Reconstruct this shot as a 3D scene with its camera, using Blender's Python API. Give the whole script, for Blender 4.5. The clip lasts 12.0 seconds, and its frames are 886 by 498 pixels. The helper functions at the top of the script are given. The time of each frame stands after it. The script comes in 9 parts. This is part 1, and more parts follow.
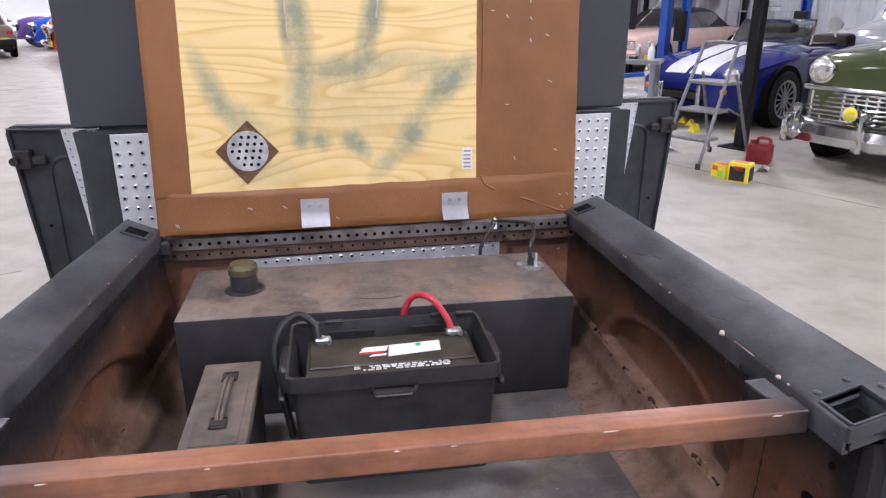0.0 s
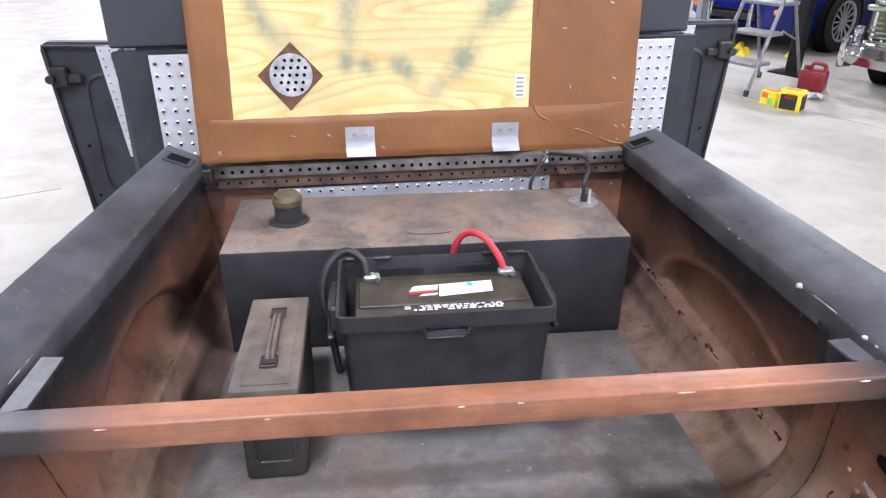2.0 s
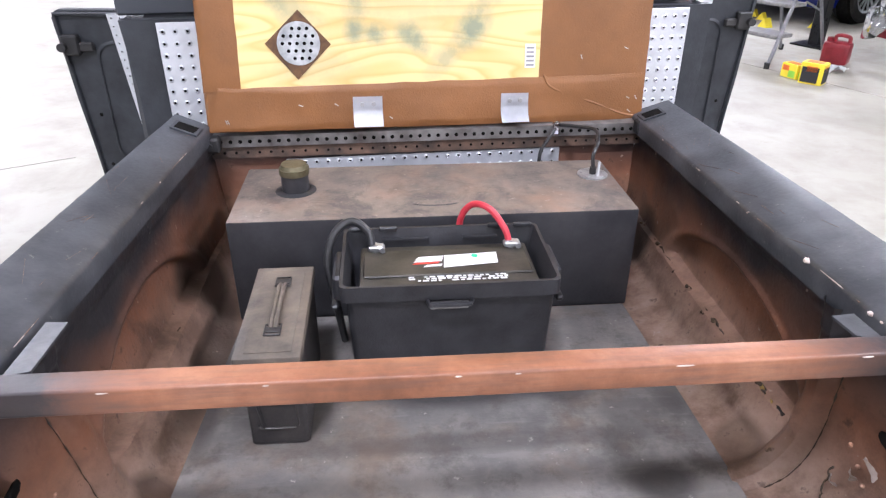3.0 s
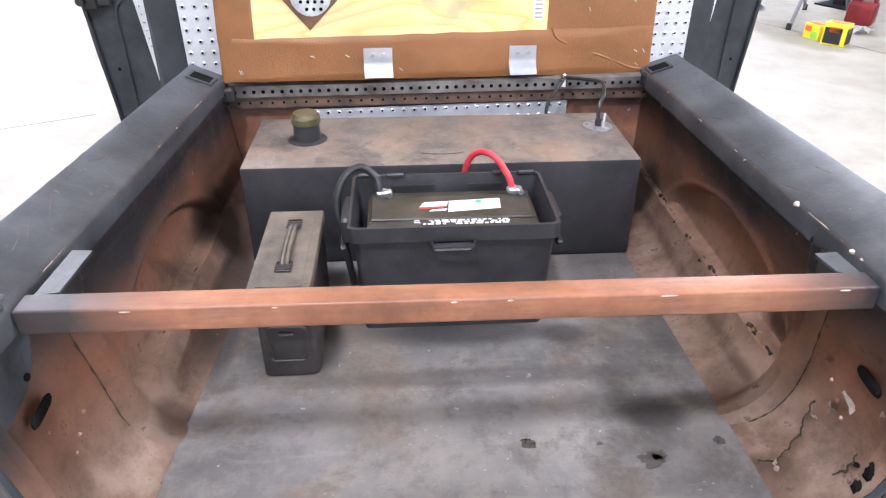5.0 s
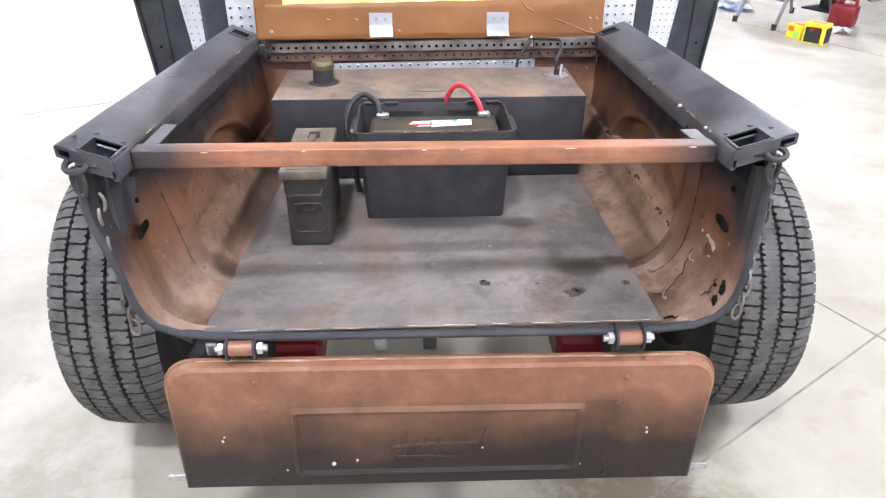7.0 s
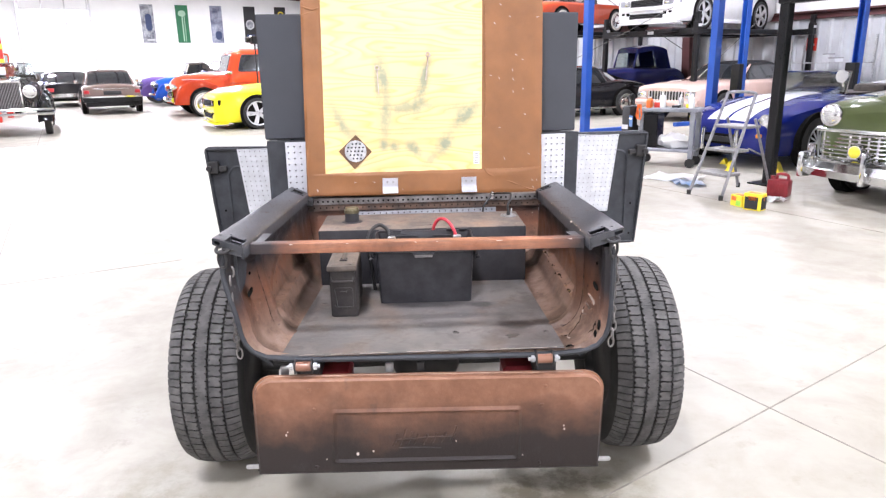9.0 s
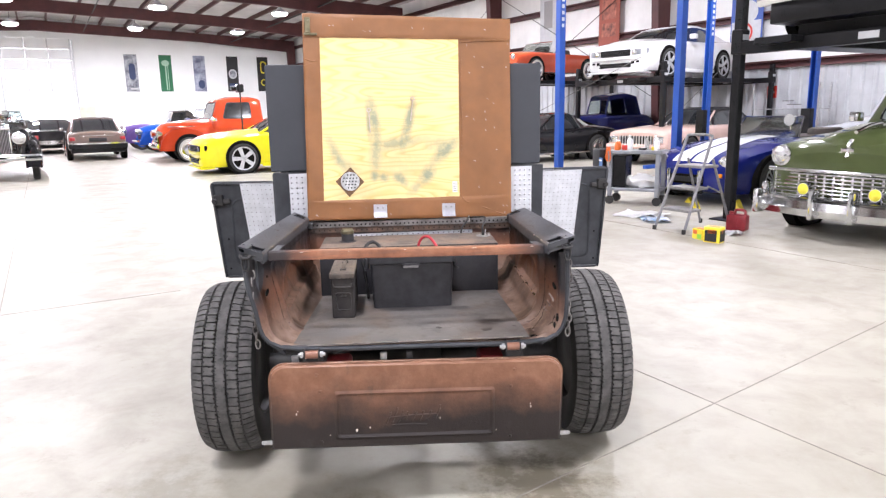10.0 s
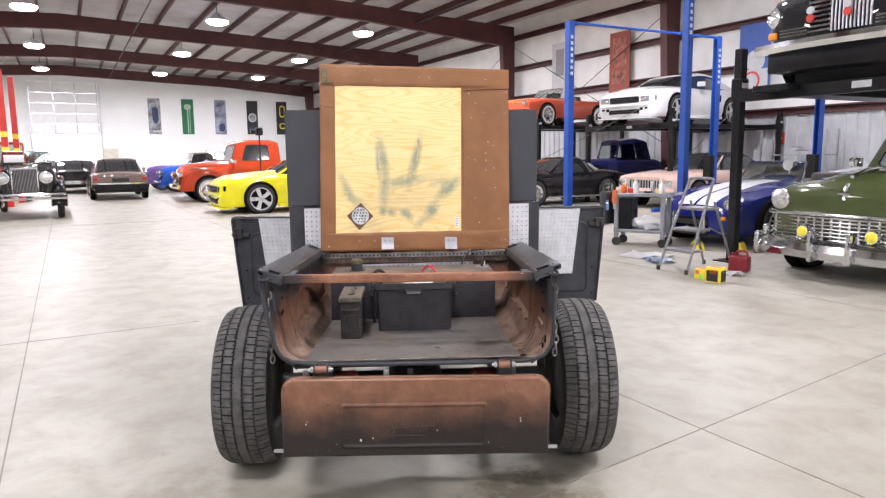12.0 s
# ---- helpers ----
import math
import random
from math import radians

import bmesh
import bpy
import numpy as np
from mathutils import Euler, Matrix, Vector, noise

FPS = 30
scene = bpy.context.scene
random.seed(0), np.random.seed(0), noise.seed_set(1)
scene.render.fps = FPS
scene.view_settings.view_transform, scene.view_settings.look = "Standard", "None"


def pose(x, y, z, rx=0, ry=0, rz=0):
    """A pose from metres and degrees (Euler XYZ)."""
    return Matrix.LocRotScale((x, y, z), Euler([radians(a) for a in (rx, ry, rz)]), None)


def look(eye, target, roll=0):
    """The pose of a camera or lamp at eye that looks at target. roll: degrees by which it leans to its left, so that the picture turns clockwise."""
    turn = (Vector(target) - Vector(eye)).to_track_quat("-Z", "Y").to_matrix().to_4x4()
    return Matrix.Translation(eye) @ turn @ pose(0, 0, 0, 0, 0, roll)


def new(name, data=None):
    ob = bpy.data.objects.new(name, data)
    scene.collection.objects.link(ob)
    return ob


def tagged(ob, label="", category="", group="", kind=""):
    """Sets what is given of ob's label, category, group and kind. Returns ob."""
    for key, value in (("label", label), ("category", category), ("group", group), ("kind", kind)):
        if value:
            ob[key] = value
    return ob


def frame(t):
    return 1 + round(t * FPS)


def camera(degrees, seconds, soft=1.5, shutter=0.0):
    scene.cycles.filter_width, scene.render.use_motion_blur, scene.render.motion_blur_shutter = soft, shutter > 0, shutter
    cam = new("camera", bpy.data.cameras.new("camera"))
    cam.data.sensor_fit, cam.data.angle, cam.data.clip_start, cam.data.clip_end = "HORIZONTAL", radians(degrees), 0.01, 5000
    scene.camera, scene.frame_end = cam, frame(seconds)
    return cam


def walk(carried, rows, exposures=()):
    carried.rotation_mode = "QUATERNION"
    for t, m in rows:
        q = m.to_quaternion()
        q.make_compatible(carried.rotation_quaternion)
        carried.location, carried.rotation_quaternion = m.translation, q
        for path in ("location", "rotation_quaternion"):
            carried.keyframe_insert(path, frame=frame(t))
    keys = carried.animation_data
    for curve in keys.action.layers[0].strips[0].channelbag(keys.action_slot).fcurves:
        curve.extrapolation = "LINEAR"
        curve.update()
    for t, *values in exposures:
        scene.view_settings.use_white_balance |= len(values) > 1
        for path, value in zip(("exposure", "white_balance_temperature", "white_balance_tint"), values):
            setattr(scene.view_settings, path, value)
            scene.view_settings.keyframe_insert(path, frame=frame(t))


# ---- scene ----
cam = camera(66.0, 12.0, soft=1.3)
PATH = [
    (0, (-0.071, -0.548, 1.366), (0.225, 1.314, 0.698), -0.1),
    (0.5, (-0.078, -0.519, 1.365), (0.205, 1.316, 0.621), 0.1),
    (1, (-0.1, -0.497, 1.367), (0.167, 1.316, 0.567), 0.3),
    (1.5, (-0.108, -0.484, 1.366), (0.13, 1.315, 0.526), 0.2),
    (2, (-0.105, -0.485, 1.37), (0.098, 1.301, 0.492), 0.3),
    (2.5, (-0.094, -0.485, 1.367), (0.083, 1.285, 0.452), 0.3),
    (4.5, (-0.083, -0.504, 1.365), (0.035, 1.211, 0.341), 0.2),
    (5, (-0.074, -0.541, 1.357), (0.033, 1.166, 0.32), 0.1),
    (5.5, (-0.071, -0.599, 1.34), (0.026, 1.106, 0.301), 0.0),
    (6, (-0.06, -0.709, 1.336), (0.028, 0.995, 0.294), -0.0),
    (6.5, (-0.045, -0.843, 1.336), (0.035, 0.86, 0.29), -0.1),
    (6.7, (-0.04, -0.89, 1.336), (0.04, 0.816, 0.295), -0.0),
    (8.3, (-0.051, -1.433, 1.4), (0.007, 0.452, 0.733), -0.8),
    (8.5, (-0.037, -1.533, 1.409), (0.012, 0.365, 0.783), -0.8),
    (9, (-0.018, -1.79, 1.409), (0.055, 0.138, 0.884), -1.0),
    (9.5, (-0.024, -2.015, 1.394), (0.084, -0.069, 0.944), -1.2),
    (10, (-0.051, -2.211, 1.387), (0.083, -0.256, 0.99), -1.1),
    (10.5, (-0.057, -2.323, 1.39), (0.079, -0.358, 1.039), -1.0),
    (11, (-0.058, -2.393, 1.39), (0.072, -0.423, 1.068), -1.0),
    (11.5, (-0.051, -2.441, 1.392), (0.064, -0.467, 1.091), -0.9),
    (12, (-0.012, -2.468, 1.373), (0.085, -0.489, 1.1), -0.7),
]
EXPOSURES = [(0.0, -0.22, 6000, 19), (1.0, 0.24, 5750, 17), (2.5, 0.39, 5850, 16), (4.5, 0.61, 5850, 13.5), (5.5, 0.62, 5950, 13), (6.5, 0.69, 6000, 12.5), (8.5, 0.7, 6050, 16), (9.5, 0.6, 6150, 16), (10.5, 0.31, 6250, 16), (12.0, 0.06, 6350, 16)]
walk(cam, [(t, look(eye, target, roll)) for t, eye, target, roll in PATH], EXPOSURES)

# ---------------------------------------------------------------- light
BUILD = 25.9                      # the hall's turn against the truck, degrees
CA, SA = math.cos(radians(BUILD)), math.sin(radians(BUILD))


def hall(u, v, z=0.0):
    """Hall coordinates (u across to the lift wall, v along the aisle) to world."""
    return Vector((u * CA - v * SA, u * SA + v * CA, z))


def hall_pose(u, v, z=0.0, turn=0.0):
    return pose(*hall(u, v, z), 0, 0, BUILD + turn)


LAMP_WATTS = 300.0
LAMP_Z = 6.45
world = bpy.data.worlds.new("daylight")
scene.world = world
world.use_nodes = True
wn = world.node_tree
sky = wn.nodes.new("ShaderNodeTexSky")
sky.sky_type, sky.sun_disc = "NISHITA", False
sky.sun_elevation, sky.sun_rotation = radians(40), radians(120)
wn.links.new(sky.outputs[0], wn.nodes["Background"].inputs[0])
wn.nodes["Background"].inputs[1].default_value = 0.12
scene.view_settings.exposure = 0.0


# ---------------------------------------------------------------- materials
def mat_new(name):
    m = bpy.data.materials.new(name)
    m.use_nodes = True
    return m, m.node_tree, m.node_tree.nodes["Principled BSDF"]


def node(t, kind, **kw):
    n = t.nodes.new(kind)
    for k, val in kw.items():
        if k in n.inputs:
            n.inputs[k].default_value = val
    return n


def noise_tex(t, scale, detail=4.0, rough=0.6, coord=None, distortion=0.0):
    n = node(t, "ShaderNodeTexNoise", Scale=scale, Detail=detail, Roughness=rough, Distortion=distortion)
    t.links.new(coord if coord else t.nodes["coord"].outputs["Object"], n.inputs["Vector"])
    return n


def ramp(t, fac, stops):
    n = t.nodes.new("ShaderNodeValToRGB")
    els = n.color_ramp.elements
    while len(els) < len(stops):
        els.new(0.5)
    for e, (p, c) in zip(els, stops):
        e.position, e.color = p, (*c, 1) if len(c) == 3 else c
    t.links.new(fac, n.inputs["Fac"])
    return n


def mixc(t, fac, a, b):
    n = t.nodes.new("ShaderNodeMix")
    n.data_type = "RGBA"
    for sock, val in ((n.inputs[0], fac), (n.inputs[6], a), (n.inputs[7], b)):
        if isinstance(val, (int, float)):
            sock.default_value = val
        elif isinstance(val, tuple):
            sock.default_value = (*val, 1)
        else:
            t.links.new(val, sock)
    return n.outputs[2]


def math_n(t, op, a, b=0.0, clamp=False):
    n = t.nodes.new("ShaderNodeMath")
    n.operation, n.use_clamp = op, clamp
    for i, val in enumerate((a, b)):
        if isinstance(val, (int, float)):
            n.inputs[i].default_value = val
        else:
            t.links.new(val, n.inputs[i])
    return n.outputs[0]


def bump(t, b, height, strength, dist=0.002):
    n = node(t, "ShaderNodeBump", Strength=strength, Distance=dist)
    t.links.new(height, n.inputs["Height"])
    t.links.new(n.outputs[0], b.inputs["Normal"])


def surf(name, c1, c2, scale=6.0, rough=0.5, metal=0.0, fine=60.0, bumpy=0.15, coat=0.0, spread=0.12, spots=None, vary=0.0, spec=0.5):
    """A surface with two scales of change: broad patches from c1 to c2, and a fine grain in gloss and relief."""
    m, t, b = mat_new(name)
    t.nodes.new("ShaderNodeTexCoord").name = "coord"
    big = noise_tex(t, scale, 5.0)
    small = noise_tex(t, fine, 3.0)
    col = ramp(t, big.outputs["Fac"], [(0.32, c1), (0.68, c2)]).outputs[0]
    if spots:
        sp = noise_tex(t, spots[0], 6.0, 0.7)
        mask = ramp(t, sp.outputs["Fac"], [(spots[1], (0, 0, 0)), (spots[1] + 0.05, (1, 1, 1))])
        col = mixc(t, mask.outputs[0], col, spots[2])
    if vary:
        info = t.nodes.new("ShaderNodeObjectInfo")
        hsv = node(t, "ShaderNodeHueSaturation")
        t.links.new(math_n(t, "MULTIPLY_ADD", info.outputs["Random"], vary), hsv.inputs["Value"])
        hsv.inputs["Value"].links[0].from_node.inputs[2].default_value = 1 - vary / 2
        t.links.new(col, hsv.inputs["Color"])
        col = hsv.outputs[0]
    t.links.new(col, b.inputs["Base Color"])
    r = math_n(t, "ADD", math_n(t, "MULTIPLY", small.outputs["Fac"], spread), math_n(t, "MULTIPLY_ADD", big.outputs["Fac"], spread), True)
    r.node.inputs[1].links[0].from_node.inputs[2].default_value = rough - spread
    t.links.new(r, b.inputs["Roughness"])
    b.inputs["Metallic"].default_value = metal
    b.inputs["Specular IOR Level"].default_value = spec
    b.inputs["Coat Weight"].default_value = coat
    b.inputs["Coat Roughness"].default_value = 0.03
    if bumpy:
        bump(t, b, small.outputs["Fac"], bumpy)
    return m


def glow(name, colour, strength):
    m, t, b = mat_new(name)
    b.inputs["Base Color"].default_value = (*colour, 1)
    b.inputs["Emission Color"].default_value = (*colour, 1)
    b.inputs["Emission Strength"].default_value = strength
    return m


def car_paint(name, c, dark=0.75):
    m = surf(name, tuple(q * dark for q in c), c, 1.5, 0.4, 0.0, 90.0, 0.0, 1.0, 0.04, spec=0.05)
    m.node_tree.nodes["Principled BSDF"].inputs["Coat Roughness"].default_value = 0.012
    return m


def glass_mat(name, tint, rough=0.03):
    m, t, b = mat_new(name)
    b.inputs["Base Color"].default_value = (*tint, 1)
    b.inputs["Roughness"].default_value = rough
    b.inputs["Transmission Weight"].default_value = 1.0
    b.inputs["IOR"].default_value = 1.2
    return m


M = {}
M["chrome"] = surf("chrome", (0.62, 0.63, 0.65), (0.78, 0.79, 0.8), 4, 0.1, 1.0, 80, 0.02, spread=0.05)
M["steel"] = surf("bare_steel", (0.42, 0.42, 0.43), (0.6, 0.6, 0.61), 25, 0.36, 0.9, 200, 0.1)
M["aluminium"] = surf("aluminium", (0.62, 0.64, 0.68), (0.78, 0.8, 0.84), 18, 0.42, 0.55, 150, 0.08)
M["perf"] = surf("perforated_aluminium", (0.55, 0.57, 0.6), (0.72, 0.74, 0.78), 14, 0.4, 0.5, 160, 0.1)
# near-black for the shade inside holes and wheel wells, and for black parts
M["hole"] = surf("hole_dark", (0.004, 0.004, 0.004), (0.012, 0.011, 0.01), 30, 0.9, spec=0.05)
M["black_paint"] = surf("satin_black_paint", (0.02, 0.022, 0.026), (0.045, 0.049, 0.056), 9, 0.5, 0, 120, 0.3, spots=(18, 0.69, (0.1, 0.075, 0.06)), spec=0.35)
M["rail_paint"] = surf("worn_black_rail_paint", (0.018, 0.02, 0.024), (0.07, 0.073, 0.081), 12, 0.42, 0, 160, 0.12, spread=0.25, spots=(60, 0.645, (0.12, 0.115, 0.11)), spec=0.45)
M["charcoal"] = surf("charcoal_panel_paint", (0.03, 0.034, 0.042), (0.042, 0.047, 0.056), 3, 0.5, 0, 150, 0.1)
M["rubber"] = surf("tyre_rubber", (0.014, 0.014, 0.014), (0.032, 0.031, 0.03), 9, 0.75, 0, 120, 0.3)
M["tread"] = surf("dusty_tread_rubber", (0.055, 0.054, 0.053), (0.12, 0.117, 0.112), 22, 0.85, 0, 160, 0.4, spec=0.2)
M["vinyl"] = surf("brown_vinyl", (0.18, 0.074, 0.021), (0.24, 0.1, 0.03), 7, 0.46, 0, 260, 0.35)
M["can"] = surf("dusty_black_can_paint", (0.016, 0.015, 0.016), (0.046, 0.041, 0.038), 14, 0.5, 0, 150, 0.3, spec=0.3)
M["plastic"] = surf("black_plastic", (0.014, 0.014, 0.016), (0.036, 0.036, 0.04), 16, 0.45, 0, 240, 0.3, spec=0.42)
M["battery"] = surf("battery_case_plastic", (0.02, 0.018, 0.015), (0.06, 0.053, 0.042), 22, 0.45, 0, 140, 0.2, spec=0.35)
M["white_ink"] = surf("white_ink", (0.7, 0.7, 0.7), (0.82, 0.82, 0.82), 60, 0.5, 0, 200, 0)
M["red_cable"] = surf("red_cable", (0.45, 0.03, 0.045), (0.58, 0.05, 0.07), 40, 0.45, 0, 100, 0.05)
M["black_cable"] = surf("black_cable", (0.012, 0.012, 0.013), (0.03, 0.03, 0.03), 40, 0.4, 0, 100, 0.05)
M["brass"] = surf("tarnished_brass", (0.1, 0.085, 0.045), (0.2, 0.18, 0.11), 40, 0.4, 0.6, 150, 0.15)
M["green_dot"] = surf("green_label", (0.02, 0.4, 0.2), (0.03, 0.5, 0.26), 40, 0.5)
M["red_ink"] = surf("red_ink", (0.5, 0.03, 0.02), (0.6, 0.05, 0.03), 40, 0.5)
M["rust_bar"] = surf("copper_brown_paint", (0.2, 0.09, 0.055), (0.28, 0.14, 0.09), 7, 0.38, 0, 70, 0.15, spots=(30, 0.69, (0.5, 0.42, 0.36)))
M["rust"] = surf("rusty_steel", (0.04, 0.03, 0.025), (0.15, 0.09, 0.06), 18, 0.75, 0, 120, 0.6)
M["dark_frame"] = surf("chassis_black", (0.012, 0.012, 0.013), (0.03, 0.028, 0.027), 10, 0.6, 0, 90, 0.3)
M["red_lens"] = surf("red_plastic", (0.3, 0.008, 0.012), (0.4, 0.015, 0.02), 20, 0.3)
M["flake"] = surf("peeling_paint", (0.36, 0.28, 0.235), (0.58, 0.51, 0.46), 40, 0.7)
M["crack"] = surf("rust_hole", (0.012, 0.008, 0.006), (0.06, 0.035, 0.015), 50, 0.9)
M["mossy"] = surf("ochre_rust_edge", (0.16, 0.1, 0.02), (0.3, 0.2, 0.05), 80, 0.85, 0, 200, 0.5)
M["galv"] = surf("galvanised_steel", (0.3, 0.31, 0.32), (0.6, 0.61, 0.62), 40, 0.42, 0.8, 150, 0.15)
M["scorched"] = surf("grimy_strut_steel", (0.07, 0.06, 0.055), (0.3, 0.29, 0.28), 14, 0.48, 0.6, 150, 0.25)


def patch(t, at, size, edge, coord=None):
    """A soft-edged blot round a point, broken up by a noise; 0 outside, 1 in its heart."""
    mm = node(t, "ShaderNodeMapping")
    mm.vector_type = "TEXTURE"
    mm.inputs["Location"].default_value = at
    mm.inputs["Scale"].default_value = size
    t.links.new(coord if coord else t.nodes["coord"].outputs["Object"], mm.inputs[0])
    g = t.nodes.new("ShaderNodeTexGradient")
    g.gradient_type = "SPHERICAL"
    t.links.new(mm.outputs[0], g.inputs[0])
    return ramp(t, math_n(t, "MULTIPLY", g.outputs["Fac"], math_n(t, "ADD", edge, 0.4)), [(0.1, (0, 0, 0)), (0.42, (1, 1, 1))]).outputs[0]


def bed_paint():
    """Copper-brown bed paint, black overspray under the rails, dusty low down, with sooty mottling and dark blots."""
    m, t, b = mat_new("copper_brown_bed_paint")
    c = t.nodes.new("ShaderNodeTexCoord")
    c.name = "coord"
    sep = t.nodes.new("ShaderNodeSeparateXYZ")
    t.links.new(c.outputs["Object"], sep.inputs[0])
    big, mid, fine = noise_tex(t, 5.0, 3, 0.5), noise_tex(t, 17.0, 6, 0.65), noise_tex(t, 110, 4)
    drip = node(t, "ShaderNodeMapping")
    drip.inputs["Scale"].default_value = (14.0, 14.0, 1.6)
    t.links.new(c.outputs["Object"], drip.inputs[0])
    run = noise_tex(t, 2.2, 4, 0.6, drip.outputs[0])
    col = ramp(t, mid.outputs["Fac"], [(0.28, (0.175, 0.073, 0.04)), (0.5, (0.265, 0.116, 0.066)), (0.72, (0.35, 0.172, 0.104))]).outputs[0]
    col = mixc(t, ramp(t, run.outputs["Fac"], [(0.54, (0, 0, 0)), (0.78, (0.22,) * 3)]).outputs[0], col, (0.14, 0.075, 0.052))
    col = mixc(t, ramp(t, big.outputs["Fac"], [(0.5, (0, 0, 0)), (0.75, (0.35,) * 3)]).outputs[0], col, (0.4, 0.2, 0.12))
    # dust and faded primer low down
    low = ramp(t, math_n(t, "ADD", sep.outputs[2], math_n(t, "MULTIPLY", mid.outputs["Fac"], 0.14)), [(0.73, (0.8,) * 3), (0.84, (0, 0, 0))]).outputs[0]
    col = mixc(t, low, col, ramp(t, mid.outputs["Fac"], [(0.36, (0.22, 0.148, 0.11)), (0.52, (0.36, 0.26, 0.2)), (0.66, (0.46, 0.355, 0.29))]).outputs[0])
    # overspray fades in towards the rails and the tail corners
    h = math_n(t, "ADD", sep.outputs[2], math_n(t, "ADD", math_n(t, "MULTIPLY", big.outputs["Fac"], 0.16), math_n(t, "MULTIPLY", mid.outputs["Fac"], 0.03)))
    tail = math_n(t, "MULTIPLY", math_n(t, "MAXIMUM", math_n(t, "SUBTRACT", 0.06, sep.outputs[1]), 0.0), 1.2)
    h = math_n(t, "ADD", math_n(t, "ADD", h, tail), math_n(t, "MULTIPLY", sep.outputs[1], 0.03))
    over = ramp(t, math_n(t, "SUBTRACT", h, 0.5), [(0.365, (0, 0, 0)), (0.42, (0.45,) * 3), (0.465, (0.97,) * 3)]).outputs[0]
    col = mixc(t, over, col, (0.036, 0.037, 0.042))
    # darker blots low on the walls, in the corners and at the tail
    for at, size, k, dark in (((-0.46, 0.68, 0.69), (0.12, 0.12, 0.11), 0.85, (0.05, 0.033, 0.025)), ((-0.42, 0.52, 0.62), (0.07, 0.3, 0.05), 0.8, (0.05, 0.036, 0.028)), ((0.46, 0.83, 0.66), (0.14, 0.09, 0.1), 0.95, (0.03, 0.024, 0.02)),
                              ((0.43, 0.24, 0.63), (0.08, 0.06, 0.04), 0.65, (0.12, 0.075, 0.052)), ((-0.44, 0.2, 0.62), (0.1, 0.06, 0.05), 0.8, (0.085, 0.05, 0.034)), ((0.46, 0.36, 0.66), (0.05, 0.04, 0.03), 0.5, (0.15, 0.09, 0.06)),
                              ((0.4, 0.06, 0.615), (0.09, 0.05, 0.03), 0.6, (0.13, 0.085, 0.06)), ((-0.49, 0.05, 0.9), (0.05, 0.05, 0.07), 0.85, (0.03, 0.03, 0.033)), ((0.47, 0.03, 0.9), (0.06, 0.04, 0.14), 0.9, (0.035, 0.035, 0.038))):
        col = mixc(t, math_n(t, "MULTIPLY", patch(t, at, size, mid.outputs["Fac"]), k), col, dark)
    sp = noise_tex(t, 48, 3, 0.6)
    col = mixc(t, ramp(t, sp.outputs["Fac"], [(0.71, (0, 0, 0)), (0.735, (0.8,) * 3)]).outputs[0], col, (0.46, 0.36, 0.3))
    soot = noise_tex(t, 8.0, 7, 0.72, distortion=0.4)
    col = mixc(t, ramp(t, soot.outputs["Fac"], [(0.53, (0, 0, 0)), (0.68, (0.6,) * 3)]).outputs[0], col, (0.075, 0.044, 0.034))
    dk = noise_tex(t, 34, 4, 0.7)
    col = mixc(t, ramp(t, dk.outputs["Fac"], [(0.62, (0, 0, 0)), (0.7, (0.7,) * 3)]).outputs[0], col, (0.07, 0.04, 0.028))
    t.links.new(col, b.inputs["Base Color"])
    t.links.new(ramp(t, mid.outputs["Fac"], [(0.3, (0.36,) * 3), (0.75, (0.6,) * 3)]).outputs[0], b.inputs["Roughness"])
    b.inputs["Specular IOR Level"].default_value = 0.4
    bump(t, b, math_n(t, "ADD", fine.outputs["Fac"], mid.outputs["Fac"]), 0.3, 0.003)
    return m


def gate_paint():
    """Copper-brown paint that turns sooty black towards its lower edge."""
    m, t, b = mat_new("copper_brown_gate_paint")
    c = t.nodes.new("ShaderNodeTexCoord")
    c.name = "coord"
    sep = t.nodes.new("ShaderNodeSeparateXYZ")
    t.links.new(c.outputs["Object"], sep.inputs[0])
    big, mid, fine = noise_tex(t, 5.0, 5), noise_tex(t, 16.0, 6, 0.65), noise_tex(t, 120, 3)
    col = ramp(t, mid.outputs["Fac"], [(0.3, (0.16, 0.074, 0.042)), (0.5, (0.2, 0.096, 0.056)), (0.72, (0.25, 0.13, 0.08))]).outputs[0]
    h = math_n(t, "ADD", sep.outputs[2], math_n(t, "MULTIPLY", big.outputs["Fac"], 0.3))
    col = mixc(t, ramp(t, h, [(0.49, (0.97,) * 3), (0.57, (0.62,) * 3), (0.66, (0, 0, 0))]).outputs[0], col, (0.017, 0.015, 0.015))
    sp = noise_tex(t, 9.0, 4)
    col = mixc(t, ramp(t, sp.outputs["Fac"], [(0.62, (0, 0, 0)), (0.74, (0.7,) * 3)]).outputs[0], col, (0.035, 0.03, 0.03))
    t.links.new(col, b.inputs["Base Color"])
    t.links.new(ramp(t, mid.outputs["Fac"], [(0.3, (0.32,) * 3), (0.75, (0.5,) * 3)]).outputs[0], b.inputs["Roughness"])
    bump(t, b, math_n(t, "ADD", fine.outputs["Fac"], mid.outputs["Fac"]), 0.3, 0.003)
    b.inputs["Specular IOR Level"].default_value = 0.3
    return m


